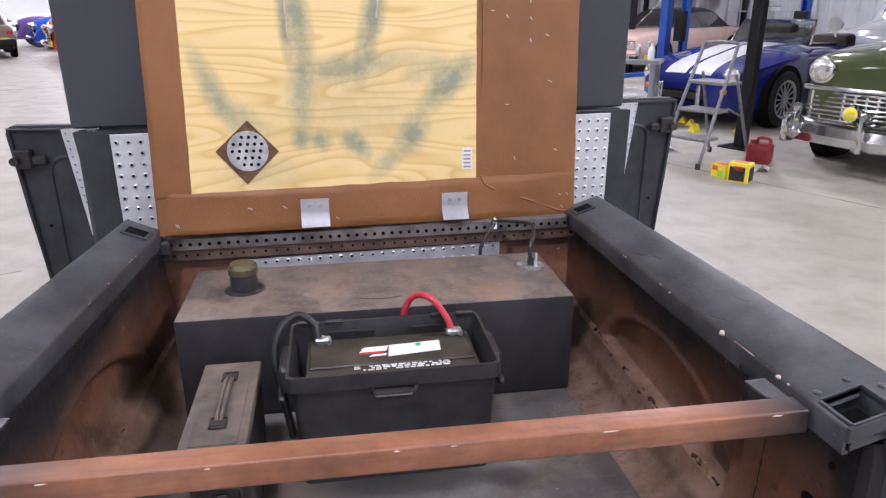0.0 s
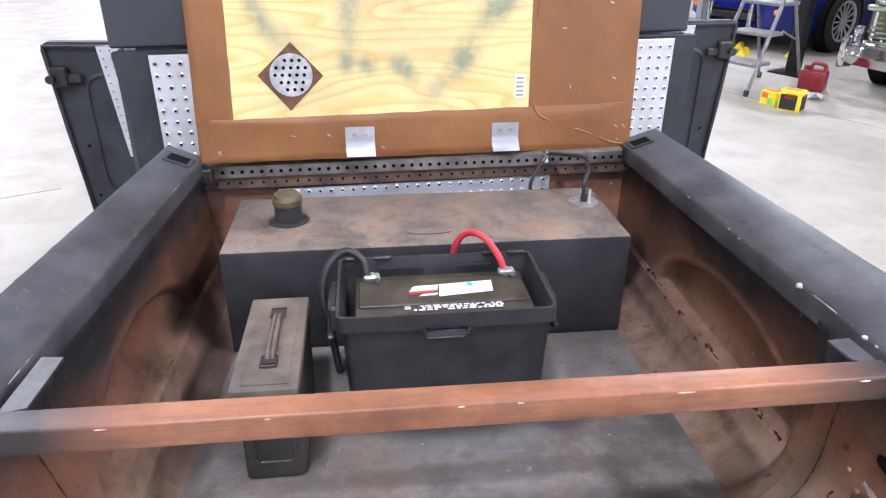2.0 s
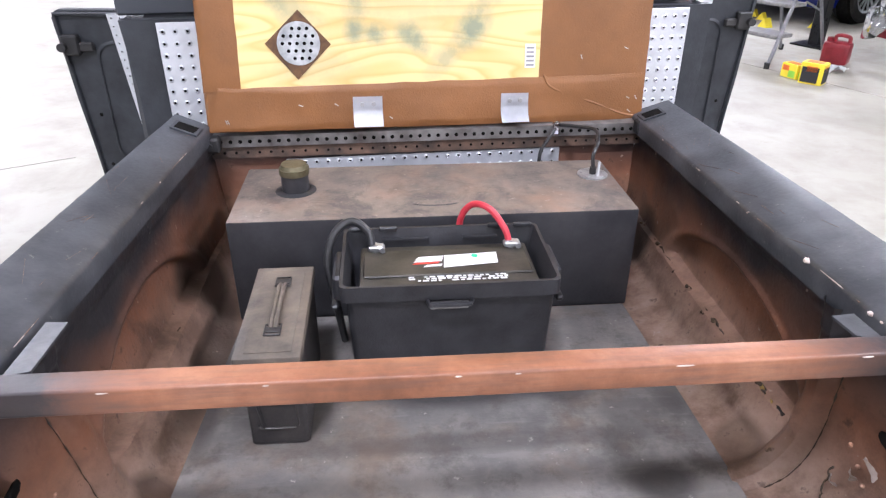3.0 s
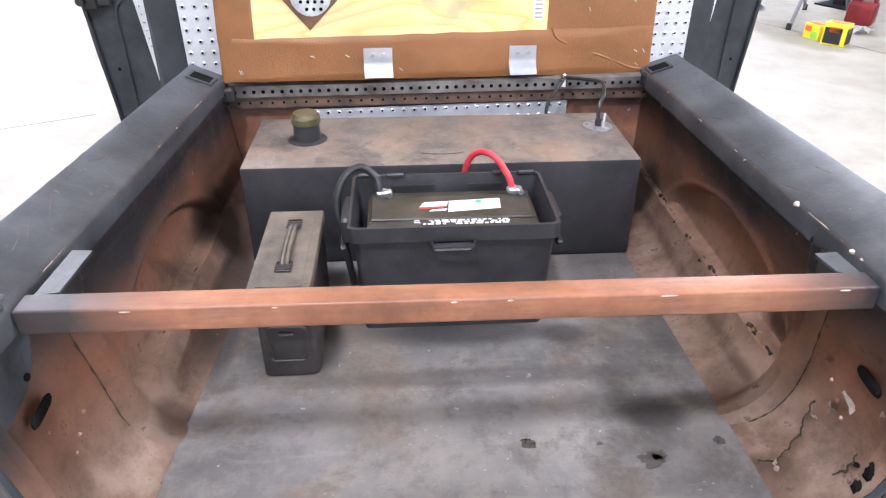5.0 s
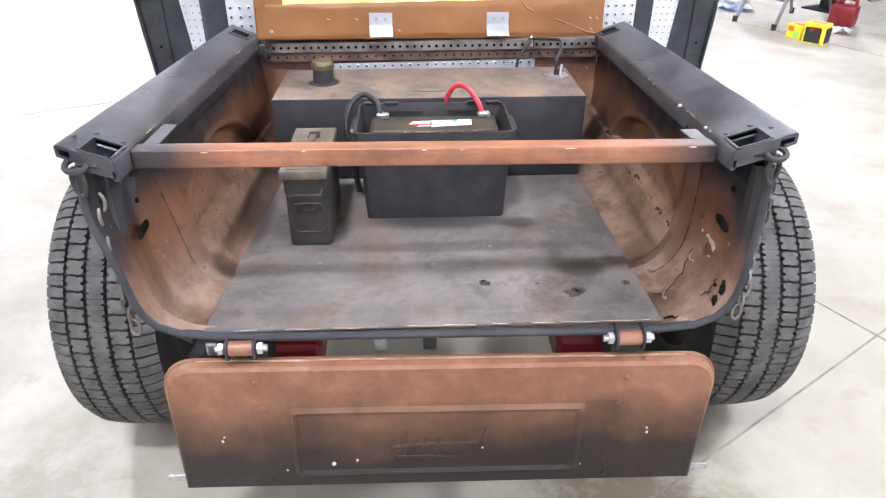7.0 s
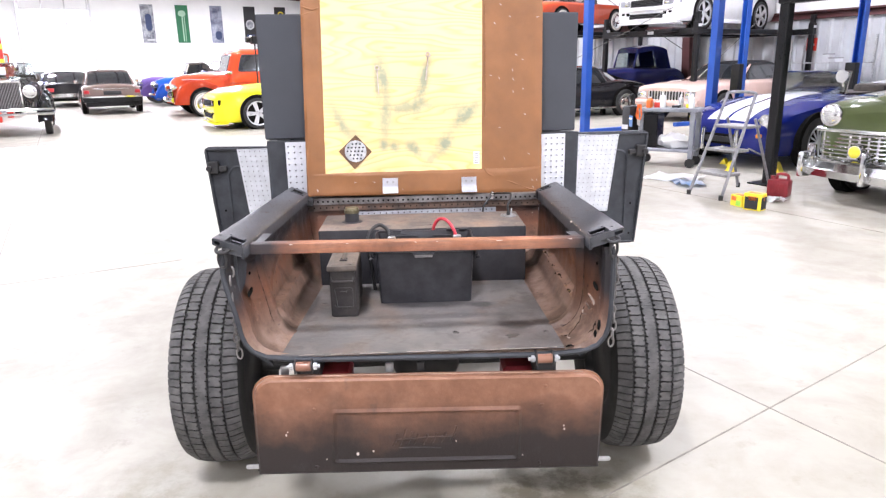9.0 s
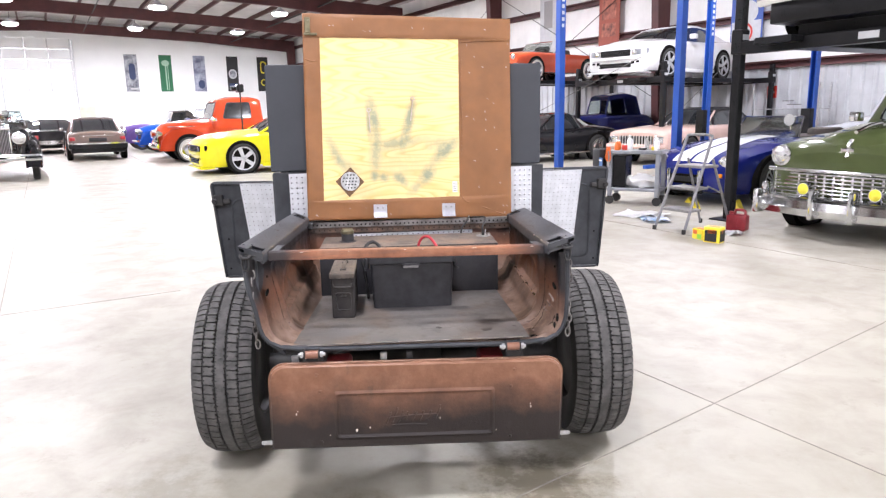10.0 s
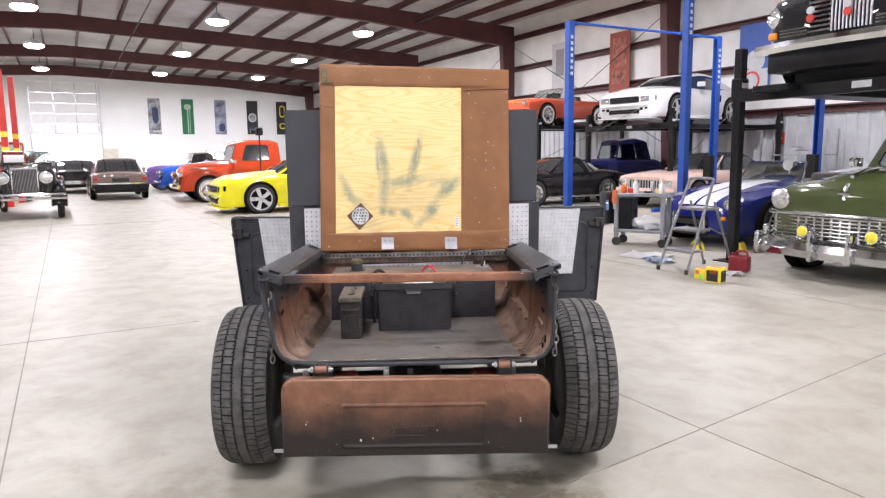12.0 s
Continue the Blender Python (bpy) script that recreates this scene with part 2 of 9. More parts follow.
def plate_paint():
    """Worn steel floor sheet: dark grey with brown dust, oil stains and a painted shadow band."""
    m, t, b = mat_new("worn_floor_sheet")
    c = t.nodes.new("ShaderNodeTexCoord")
    c.name = "coord"
    big, mid, fine = noise_tex(t, 5.5, 6, 0.65), noise_tex(t, 22.0, 6, 0.7), noise_tex(t, 150, 3)
    col = ramp(t, big.outputs["Fac"], [(0.3, (0.066, 0.063, 0.061)), (0.5, (0.13, 0.122, 0.117)), (0.7, (0.19, 0.172, 0.156))]).outputs[0]
    col = mixc(t, ramp(t, mid.outputs["Fac"], [(0.5, (0, 0, 0)), (0.8, (0.6,) * 3)]).outputs[0], col, (0.2, 0.185, 0.17))
    sp = noise_tex(t, 75, 4, 0.7)
    col = mixc(t, ramp(t, sp.outputs["Fac"], [(0.66, (0, 0, 0)), (0.72, (0.9,) * 3)]).outputs[0], col, (0.36, 0.34, 0.31))
    st = node(t, "ShaderNodeMapping")
    st.inputs["Scale"].default_value = (3.0, 26.0, 1.0)
    st.inputs["Rotation"].default_value = (0, 0, 0.35)
    t.links.new(c.outputs["Object"], st.inputs[0])
    rub = noise_tex(t, 1.6, 5, 0.7, st.outputs[0])
    col = mixc(t, ramp(t, rub.outputs["Fac"], [(0.56, (0, 0, 0)), (0.72, (0.55,) * 3)]).outputs[0], col, (0.21, 0.2, 0.19))
    dk = noise_tex(t, 13.0, 7, 0.75, distortion=0.15)
    col = mixc(t, ramp(t, dk.outputs["Fac"], [(0.5, (0, 0, 0)), (0.63, (0.6,) * 3)]).outputs[0], col, (0.055, 0.047, 0.041))
    br = noise_tex(t, 3.2, 5, 0.7)
    col = mixc(t, ramp(t, br.outputs["Fac"], [(0.5, (0, 0, 0)), (0.66, (0.6,) * 3)]).outputs[0], col, (0.17, 0.12, 0.085))
    # old oil and dark blots; the band at y 0.275 paints the crossbar's shadow
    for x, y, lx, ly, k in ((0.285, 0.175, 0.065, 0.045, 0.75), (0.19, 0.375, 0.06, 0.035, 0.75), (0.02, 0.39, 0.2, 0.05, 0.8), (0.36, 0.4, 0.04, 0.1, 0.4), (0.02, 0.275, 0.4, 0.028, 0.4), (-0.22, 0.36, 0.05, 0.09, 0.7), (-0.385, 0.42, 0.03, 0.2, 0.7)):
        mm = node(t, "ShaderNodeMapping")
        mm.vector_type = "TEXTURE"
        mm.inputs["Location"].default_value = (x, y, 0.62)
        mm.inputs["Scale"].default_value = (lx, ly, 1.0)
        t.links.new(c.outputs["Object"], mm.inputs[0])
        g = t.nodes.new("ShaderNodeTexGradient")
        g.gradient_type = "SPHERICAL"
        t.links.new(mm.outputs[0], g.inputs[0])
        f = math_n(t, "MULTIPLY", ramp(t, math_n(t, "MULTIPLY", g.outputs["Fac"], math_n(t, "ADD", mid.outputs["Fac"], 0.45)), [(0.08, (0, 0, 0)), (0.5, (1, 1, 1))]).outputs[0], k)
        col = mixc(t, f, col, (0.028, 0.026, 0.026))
    t.links.new(col, b.inputs["Base Color"])
    t.links.new(ramp(t, mid.outputs["Fac"], [(0.3, (0.28,) * 3), (0.75, (0.5,) * 3)]).outputs[0], b.inputs["Roughness"])
    bump(t, b, math_n(t, "ADD", fine.outputs["Fac"], mid.outputs["Fac"]), 0.25, 0.002)
    return m


def tank_paint():
    """Matt black tank with brown dust lying on its upward faces."""
    m, t, b = mat_new("dusty_black_tank_paint")
    c = t.nodes.new("ShaderNodeTexCoord")
    c.name = "coord"
    geo = t.nodes.new("ShaderNodeNewGeometry")
    sep = t.nodes.new("ShaderNodeSeparateXYZ")
    t.links.new(geo.outputs["Normal"], sep.inputs[0])
    big, fine = noise_tex(t, 7.0, 8, 0.72), noise_tex(t, 140, 3)
    col = ramp(t, big.outputs["Fac"], [(0.3, (0.018, 0.018, 0.021)), (0.7, (0.044, 0.043, 0.046))]).outputs[0]
    dust = ramp(t, big.outputs["Fac"], [(0.3, (0.085, 0.077, 0.072)), (0.46, (0.17, 0.138, 0.115)), (0.6, (0.23, 0.182, 0.146)), (0.75, (0.29, 0.24, 0.205))]).outputs[0]
    spill = noise_tex(t, 11.0, 7, 0.75, distortion=0.5)
    dust = mixc(t, ramp(t, spill.outputs["Fac"], [(0.5, (0, 0, 0)), (0.62, (0.75,) * 3)]).outputs[0], dust, (0.07, 0.062, 0.06))
    rust = noise_tex(t, 4.0, 5, 0.65)
    dust = mixc(t, ramp(t, rust.outputs["Fac"], [(0.48, (0, 0, 0)), (0.66, (0.6,) * 3)]).outputs[0], dust, (0.26, 0.155, 0.1))
    grit = noise_tex(t, 70, 4, 0.7)
    dust = mixc(t, ramp(t, grit.outputs["Fac"], [(0.62, (0, 0, 0)), (0.7, (0.6,) * 3)]).outputs[0], dust, (0.34, 0.28, 0.23))
    # fuel wiped away the dust round the filler and along the front edge
    for at, size, k in (((-0.25, 0.74, 0.83), (0.12, 0.11, 0.2), 0.85), ((-0.34, 0.66, 0.83), (0.13, 0.06, 0.2), 0.85), ((-0.1, 0.645, 0.83), (0.3, 0.045, 0.2), 0.7), ((0.12, 0.8, 0.83), (0.07, 0.02, 0.2), 0.5)):
        dust = mixc(t, math_n(t, "MULTIPLY", patch(t, at, size, spill.outputs["Fac"]), k), dust, (0.052, 0.05, 0.052))
    col = mixc(t, ramp(t, sep.outputs[2], [(0.6, (0, 0, 0)), (0.95, (0.93,) * 3)]).outputs[0], col, dust)
    t.links.new(col, b.inputs["Base Color"])
    b.inputs["Roughness"].default_value = 0.5
    b.inputs["Specular IOR Level"].default_value = 0.3
    bump(t, b, math_n(t, "ADD", fine.outputs["Fac"], big.outputs["Fac"]), 0.2, 0.002)
    return m


def plywood():
    """Yellow varnished plywood: flowing grain, knots and smears of blue-green paint."""
    m, t, b = mat_new("varnished_plywood")
    c = t.nodes.new("ShaderNodeTexCoord")
    c.name = "coord"
    mp = node(t, "ShaderNodeMapping")
    mp.inputs["Scale"].default_value = (1.0, 1.0, 5.6)
    t.links.new(c.outputs["Object"], mp.inputs[0])
    warp = noise_tex(t, 1.55, 2, 0.35, mp.outputs[0])
    rings = math_n(t, "FRACT", math_n(t, "MULTIPLY", warp.outputs["Fac"], 17.0))
    fine = noise_tex(t, 90, 4, 0.6, mp.outputs[0])
    col = ramp(t, rings, [(0.0, (0.66, 0.45, 0.15)), (0.15, (0.72, 0.52, 0.2)), (0.45, (0.775, 0.59, 0.265)), (0.85, (0.775, 0.59, 0.265)), (1.0, (0.66, 0.45, 0.15))]).outputs[0]
    blot = noise_tex(t, 3.5, 3)
    col = mixc(t, ramp(t, blot.outputs["Fac"], [(0.45, (0, 0, 0)), (0.75, (0.45,) * 3)]).outputs[0], col, (0.85, 0.66, 0.33))
    rough_n = noise_tex(t, 34, 5, 0.75)
    for x, z, lx, lz, ang, k in ((-0.155, 0.475, 0.045, 0.17, -8, 1.0), (-0.18, 0.45, 0.02, 0.12, -4, 0.8), (0.008, 0.464, 0.04, 0.19, 14, 1.0), (-0.06, 0.357, 0.16, 0.045, -6, 0.8), (-0.152, 0.31, 0.045, 0.13, 2, 0.75),
                                 (0.175, 0.32, 0.05, 0.13, 50, 1.0), (0.14, 0.345, 0.1, 0.04, -8, 0.55), (-0.335, 0.328, 0.035, 0.13, -24, 0.75), (-0.285, 0.262, 0.05, 0.12, -50, 0.55), (-0.16, 0.208, 0.03, 0.035, 0, 0.9), (-0.115, 0.205, 0.04, 0.03, 8, 0.9), (-0.05, 0.203, 0.04, 0.035, 0, 0.8),
                                 (-0.028, 0.185, 0.03, 0.045, -30, 0.8), (0.089, 0.212, 0.05, 0.07, 30, 1.0), (0.035, 0.155, 0.035, 0.09, 48, 0.6), (-0.24, 0.14, 0.16, 0.06, 0, 0.35), (-0.05, 0.26, 0.3, 0.14, 0, 0.3), (0.06, 0.375, 0.2, 0.04, 0, 0.35)):
        x, z = 0.015 + x, 0.888 + 0.9925 * z
        mm = node(t, "ShaderNodeMapping")
        mm.vector_type = "TEXTURE"
        mm.inputs["Location"].default_value = (x, 1.05, z)
        mm.inputs["Rotation"].default_value = (0, radians(ang), 0)
        mm.inputs["Scale"].default_value = (lx * 0.92, 1.0, lz)
        t.links.new(c.outputs["Object"], mm.inputs[0])
        g = t.nodes.new("ShaderNodeTexGradient")
        g.gradient_type = "SPHERICAL"
        t.links.new(mm.outputs[0], g.inputs[0])
        f = math_n(t, "MULTIPLY", ramp(t, math_n(t, "MULTIPLY", g.outputs["Fac"], rough_n.outputs["Fac"]), [(0.05, (0, 0, 0)), (0.42, (1, 1, 1))]).outputs[0], k * 0.82)
        col = mixc(t, f, col, (0.17, 0.23, 0.17))
    t.links.new(col, b.inputs["Base Color"])
    b.inputs["Roughness"].default_value = 0.42
    bump(t, b, fine.outputs["Fac"], 0.12, 0.002)
    return m


def concrete():
    """Sealed warm-grey concrete floor with cloudy trowel marks and a soft sheen."""
    m, t, b = mat_new("sealed_concrete")
    t.nodes.new("ShaderNodeTexCoord").name = "coord"
    big, mid, fine = noise_tex(t, 0.35, 5, 0.6, distortion=0.5), noise_tex(t, 3.2, 6, 0.65, distortion=0.3), noise_tex(t, 90, 3)
    col = ramp(t, big.outputs["Fac"], [(0.3, (0.285, 0.268, 0.222)), (0.7, (0.365, 0.348, 0.297))]).outputs[0]
    col = mixc(t, ramp(t, mid.outputs["Fac"], [(0.42, (0, 0, 0)), (0.72, (0.75,) * 3)]).outputs[0], col, (0.235, 0.213, 0.168))
    dirt = noise_tex(t, 7.0, 7, 0.75)
    col = mixc(t, ramp(t, dirt.outputs["Fac"], [(0.58, (0, 0, 0)), (0.72, (0.5,) * 3)]).outputs[0], col, (0.195, 0.172, 0.128))
    sp = noise_tex(t, 1.3, 4, 0.6)
    col = mixc(t, ramp(t, sp.outputs["Fac"], [(0.6, (0, 0, 0)), (0.8, (0.35,) * 3)]).outputs[0], col, (0.25, 0.232, 0.2))
    # oil and dirt on the slab, with the truck's shadow painted into it
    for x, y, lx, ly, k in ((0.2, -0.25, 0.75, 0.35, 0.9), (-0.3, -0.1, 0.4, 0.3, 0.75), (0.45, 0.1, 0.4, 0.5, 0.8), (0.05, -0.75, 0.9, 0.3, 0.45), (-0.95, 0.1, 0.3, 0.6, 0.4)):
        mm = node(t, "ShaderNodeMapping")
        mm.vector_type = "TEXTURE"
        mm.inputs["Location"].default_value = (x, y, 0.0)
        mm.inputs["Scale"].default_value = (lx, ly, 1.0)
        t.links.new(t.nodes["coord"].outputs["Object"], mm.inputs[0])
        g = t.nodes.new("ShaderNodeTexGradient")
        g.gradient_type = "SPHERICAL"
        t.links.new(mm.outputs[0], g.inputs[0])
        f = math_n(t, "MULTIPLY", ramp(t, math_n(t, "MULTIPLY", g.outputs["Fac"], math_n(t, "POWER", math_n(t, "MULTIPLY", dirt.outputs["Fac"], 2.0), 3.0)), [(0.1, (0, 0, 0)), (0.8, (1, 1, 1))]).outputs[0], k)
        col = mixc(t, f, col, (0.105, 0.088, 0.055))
    t.links.new(col, b.inputs["Base Color"])
    t.links.new(ramp(t, mid.outputs["Fac"], [(0.3, (0.44,) * 3), (0.7, (0.54,) * 3)]).outputs[0], b.inputs["Roughness"])
    b.inputs["Specular IOR Level"].default_value = 0.4
    bump(t, b, fine.outputs["Fac"], 0.04, 0.001)
    return m


M["bed"], M["gate"], M["plate"], M["tank"], M["plywood"], M["concrete"] = bed_paint(), gate_paint(), plate_paint(), tank_paint(), plywood(), concrete()
M["wall_white"] = surf("white_wall_panel", (0.82, 0.83, 0.83), (0.88, 0.89, 0.89), 0.6, 0.6, 0, 30, 0.1)
M["insul"] = surf("white_insulation_sheet", (0.72, 0.72, 0.7), (0.84, 0.84, 0.82), 1.2, 0.55, 0, 12, 0.3)
M["corrugated"] = surf("pale_grey_sheeting", (0.4, 0.41, 0.43), (0.52, 0.54, 0.56), 1.5, 0.45, 0, 60, 0.1)
M["frame_red"] = surf("oxide_red_primer_steel", (0.06, 0.018, 0.018), (0.1, 0.03, 0.03), 1.5, 0.6, 0, 60, 0.1)
M["joint"] = surf("floor_joint", (0.15, 0.135, 0.115), (0.25, 0.23, 0.2), 12, 0.9)
M["lift_blue"] = surf("blue_lift_enamel", (0.008, 0.05, 0.26), (0.014, 0.075, 0.35), 2, 0.35, 0, 70, 0.05)
M["lift_black"] = surf("black_lift_enamel", (0.006, 0.006, 0.007), (0.014, 0.014, 0.015), 3, 0.3, 0, 70, 0.1, spec=0.22)
M["lift_red"] = surf("red_lift_enamel", (0.5, 0.02, 0.015), (0.65, 0.035, 0.02), 3, 0.35, 0, 70, 0.05)
M["yellow_tag"] = surf("yellow_plastic", (0.75, 0.6, 0.02), (0.85, 0.72, 0.05), 12, 0.4)
M["lamp_glow"] = glow("high_bay_glow", (1.0, 0.98, 0.95), 40.0)
M["day_glow"] = glow("daylight_outside", (0.97, 0.99, 1.0), 5.0)
M["win"] = glass_mat("car_glass", (0.55, 0.62, 0.6))
M["dark_win"] = surf("tinted_glass", (0.012, 0.014, 0.016), (0.03, 0.033, 0.036), 3, 0.08, 0, 60, 0.0, 1.0, spread=0.02)
M["lens"] = surf("headlamp_glass", (0.6, 0.62, 0.63), (0.9, 0.91, 0.92), 60, 0.12, 0.85, 45, 0.8, 1.0, spread=0.05)
M["amber"] = surf("amber_lens", (0.7, 0.22, 0.01), (0.8, 0.3, 0.02), 20, 0.2)
M["fog"] = surf("yellow_fog_lens", (0.72, 0.62, 0.03), (0.85, 0.78, 0.08), 30, 0.15, 0, 80, 0.2, 1.0)
M["interior"] = surf("dark_upholstery", (0.03, 0.025, 0.02), (0.07, 0.055, 0.045), 8, 0.7)
for nm, c in dict(red=(0.62, 0.07, 0.02), yellow=(0.84, 0.78, 0.01), brown=(0.21, 0.155, 0.135), black=(0.012, 0.012, 0.014), navy=(0.01, 0.014, 0.09),
                  cobra=(0.004, 0.012, 0.16), white=(0.8, 0.8, 0.8), pink=(0.6, 0.43, 0.37), green=(0.066, 0.085, 0.03), cream=(0.78, 0.74, 0.66),
                  sky=(0.1, 0.2, 0.42), orange=(0.7, 0.2, 0.03), purple=(0.16, 0.1, 0.32), coral=(0.66, 0.1, 0.04), grey=(0.42, 0.43, 0.45), blue=(0.02, 0.1, 0.5)).items():
    M["paint_" + nm] = car_paint(nm + "_car_paint", c)


# ---------------------------------------------------------------- mesh helpers
BASES = {}


def thing(name, label, category, at=None, m=None, group="", kind=""):
    """An empty at a thing's base. With at, its parts are given in world coordinates; with m, in its own."""
    ob = new(name)
    ob.empty_display_size = 0.1
    ob.matrix_basis = m if m is not None else Matrix.Translation(at or (0, 0, 0))
    BASES[ob.name] = Matrix.Translation(-Vector(at)) if at is not None else None
    return tagged(ob, label, category, group, kind)


def root_of(ob):
    while ob.parent:
        ob = ob.parent
    return ob


def mesh_of(name, bm, material, sharp=0.6):
    bmesh.ops.recalc_face_normals(bm, faces=bm.faces[:])
    for f in bm.faces:
        f.smooth = True
    for e in bm.edges:
        if len(e.link_faces) == 2 and e.calc_face_angle(0) > sharp:
            e.smooth = False
    me = bpy.data.meshes.new(name)
    bm.to_mesh(me)
    bm.free()
    for k in material if isinstance(material, (list, tuple)) else (material,):
        me.materials.append(k)
    return me


def part(name, bm, material, parent, label="", sharp=0.6):
    shift = BASES.get(root_of(parent).name) if parent else None
    if shift is not None:
        bm.transform(shift)
    ob = new(name, mesh_of(name, bm, material, sharp))
    ob.parent = parent
    if label:
        ob["label"] = label
    return ob


def solid(name, bm, material, label="", category="", kind="structure", sharp=0.6):
    return tagged(new(name, mesh_of(name, bm, material, sharp)), label, category, "", kind)


def B():
    return bmesh.new()


def box(bm, x0, x1, y0, y1, z0, z1, bev=0.0, m=None, seg=1):
    vs = bmesh.ops.create_cube(bm, size=1)["verts"]
    for v in vs:
        v.co = Vector(((x0 + x1) / 2 + v.co.x * (x1 - x0), (y0 + y1) / 2 + v.co.y * (y1 - y0), (z0 + z1) / 2 + v.co.z * (z1 - z0)))
    if bev:
        es = {e for v in vs for e in v.link_edges}
        r = bmesh.ops.bevel(bm, geom=list(es), offset=bev, segments=seg, affect="EDGES", profile=0.5)
        vs = list({v for f in r["faces"] for v in f.verts} | {v for v in vs if v.is_valid})
    if m is not None:
        bmesh.ops.transform(bm, matrix=m, verts=vs)
    return bm


def frame_at(p, d):
    return Matrix.Translation(p) @ Vector(d).to_track_quat("Z", "Y").to_matrix().to_4x4()


def cyl(bm, p, d, r, h, n=20, r2=None, caps=True):
    """A cylinder or cone from p along d."""
    bmesh.ops.create_cone(bm, cap_ends=caps, segments=n, radius1=r, radius2=r if r2 is None else r2, depth=h,
                          matrix=frame_at(Vector(p) + Vector(d).normalized() * h / 2, d))
    return bm


def ball(bm, p, s, n=12):
    bmesh.ops.create_uvsphere(bm, u_segments=n, v_segments=max(6, n // 2), radius=1,
                              matrix=Matrix.Translation(p) @ Matrix.Diagonal((s, s, s, 1) if isinstance(s, (int, float)) else (*s, 1)))
    return bm


def loft(bm, rings, closed=True, caps=True):
    rows = [[bm.verts.new(p) for p in ring] for ring in rings]
    n = len(rows[0])
    for a, b in zip(rows, rows[1:]):
        for i in range(n if closed else n - 1):
            j = (i + 1) % n
            try:
                bm.faces.new((a[i], a[j], b[j], b[i]))
            except ValueError:
                pass
    if caps and closed:
        for row in (rows[0], rows[-1]):
            try:
                bm.faces.new(row)
            except ValueError:
                pass
    return bm


def smooth_pts(pts, n=8):
    """A Catmull-Rom line through the points."""
    p = [Vector(q) for q in pts]
    p = [p[0] * 2 - p[1]] + p + [p[-1] * 2 - p[-2]]
    out = []
    for a, b, c, d in zip(p, p[1:], p[2:], p[3:]):
        for k in range(n):
            s = k / n
            out.append(0.5 * ((2 * b) + (c - a) * s + (2 * a - 5 * b + 4 * c - d) * s * s + (3 * b - a - 3 * c + d) * s ** 3))
    return out + [p[-2]]


def tube(bm, pts, r, n=8, ring=None):
    """A round or shaped bar swept along points; r may be one radius or one for each point."""
    pts = [Vector(p) for p in pts]
    rings, up = [], None
    for i, p in enumerate(pts):
        d = (pts[min(i + 1, len(pts) - 1)] - pts[max(i - 1, 0)]).normalized()
        if up is None:
            up = d.orthogonal().normalized()
        up = (up - d * up.dot(d)).normalized()
        side = d.cross(up)
        rr = r[i] if isinstance(r, (list, tuple)) else r
        rings.append([p + (up * math.cos(a) + side * math.sin(a)) * rr for a in (2 * math.pi * k / n for k in range(n))])
    return loft(bm, rings)


def prism(bm, poly, axis, a0, a1):
    """A flat outline pushed through from a0 to a1 along an axis."""
    def at(p, a):
        return {"x": (a, p[0], p[1]), "y": (p[0], a, p[1]), "z": (p[0], p[1], a)}[axis]
    return loft(bm, [[at(p, a0) for p in poly], [at(p, a1) for p in poly]])


def rounded(x0, x1, z0, z1, r, n=5, corners=(1, 1, 1, 1)):
    """A rounded rectangle: corner order is x0z0, x1z0, x1z1, x0z1."""
    out = []
    for k, (cx, cz, a0) in enumerate(((x0 + r, z0 + r, 180), (x1 - r, z0 + r, 270), (x1 - r, z1 - r, 0), (x0 + r, z1 - r, 90))):
        if not corners[k]:
            out.append(((x0, x1, x1, x0)[k], (z0, z0, z1, z1)[k]))
            continue
        out += [(cx + r * math.cos(radians(a0 + 90 * i / n)), cz + r * math.sin(radians(a0 + 90 * i / n))) for i in range(n + 1)]
    return out


def grid_sheet(bm, f, nu, nv, thick=None):
    """A sheet from a function of (s, t) in 0..1; with thick, a vector function gives the back."""
    rows = [[bm.verts.new(f(i / nu, j / nv)) for j in range(nv + 1)] for i in range(nu + 1)]
    for i in range(nu):
        for j in range(nv):
            bm.faces.new((rows[i][j], rows[i + 1][j], rows[i + 1][j + 1], rows[i][j + 1]))
    if thick:
        bmesh.ops.solidify(bm, geom=bm.faces[:], thickness=thick)
    return bm

M["stain"] = surf("oil_stain", (0.03, 0.027, 0.024), (0.085, 0.076, 0.068), 30, 0.3, 0, 90, 0.1)
M["scorched_wood"] = surf("scorched_wood_edge", (0.05, 0.025, 0.012), (0.16, 0.08, 0.03), 40, 0.7)
M["grey_ink"] = surf("grey_print", (0.2, 0.2, 0.2), (0.35, 0.33, 0.33), 80, 0.6)
M["grey_plastic"] = surf("scuffed_grey_plastic", (0.12, 0.12, 0.12), (0.22, 0.21, 0.2), 40, 0.5)
M["can_top"] = surf("dust_coated_can_lid", (0.05, 0.044, 0.039), (0.17, 0.135, 0.105), 16, 0.55, 0, 150, 0.35)
M["cream_door"] = surf("cream_door_paint", (0.6, 0.56, 0.46), (0.68, 0.64, 0.54), 3, 0.5)
for nm, c in dict(banner_grey=(0.55, 0.56, 0.58), navy_ink=(0.03, 0.05, 0.13), green_ink=(0.02, 0.16, 0.07), pale_green=(0.35, 0.55, 0.4), blue_ink=(0.06, 0.12, 0.42), black_ink=(0.02, 0.02, 0.022), rust_ink=(0.3, 0.07, 0.04)).items():
    M[nm] = surf(nm, tuple(q * 0.85 for q in c), c, 6, 0.6, 0, 60, 0.05)
M["orange_tag"] = surf("orange_plastic", (0.65, 0.12, 0.02), (0.8, 0.2, 0.03), 15, 0.4)
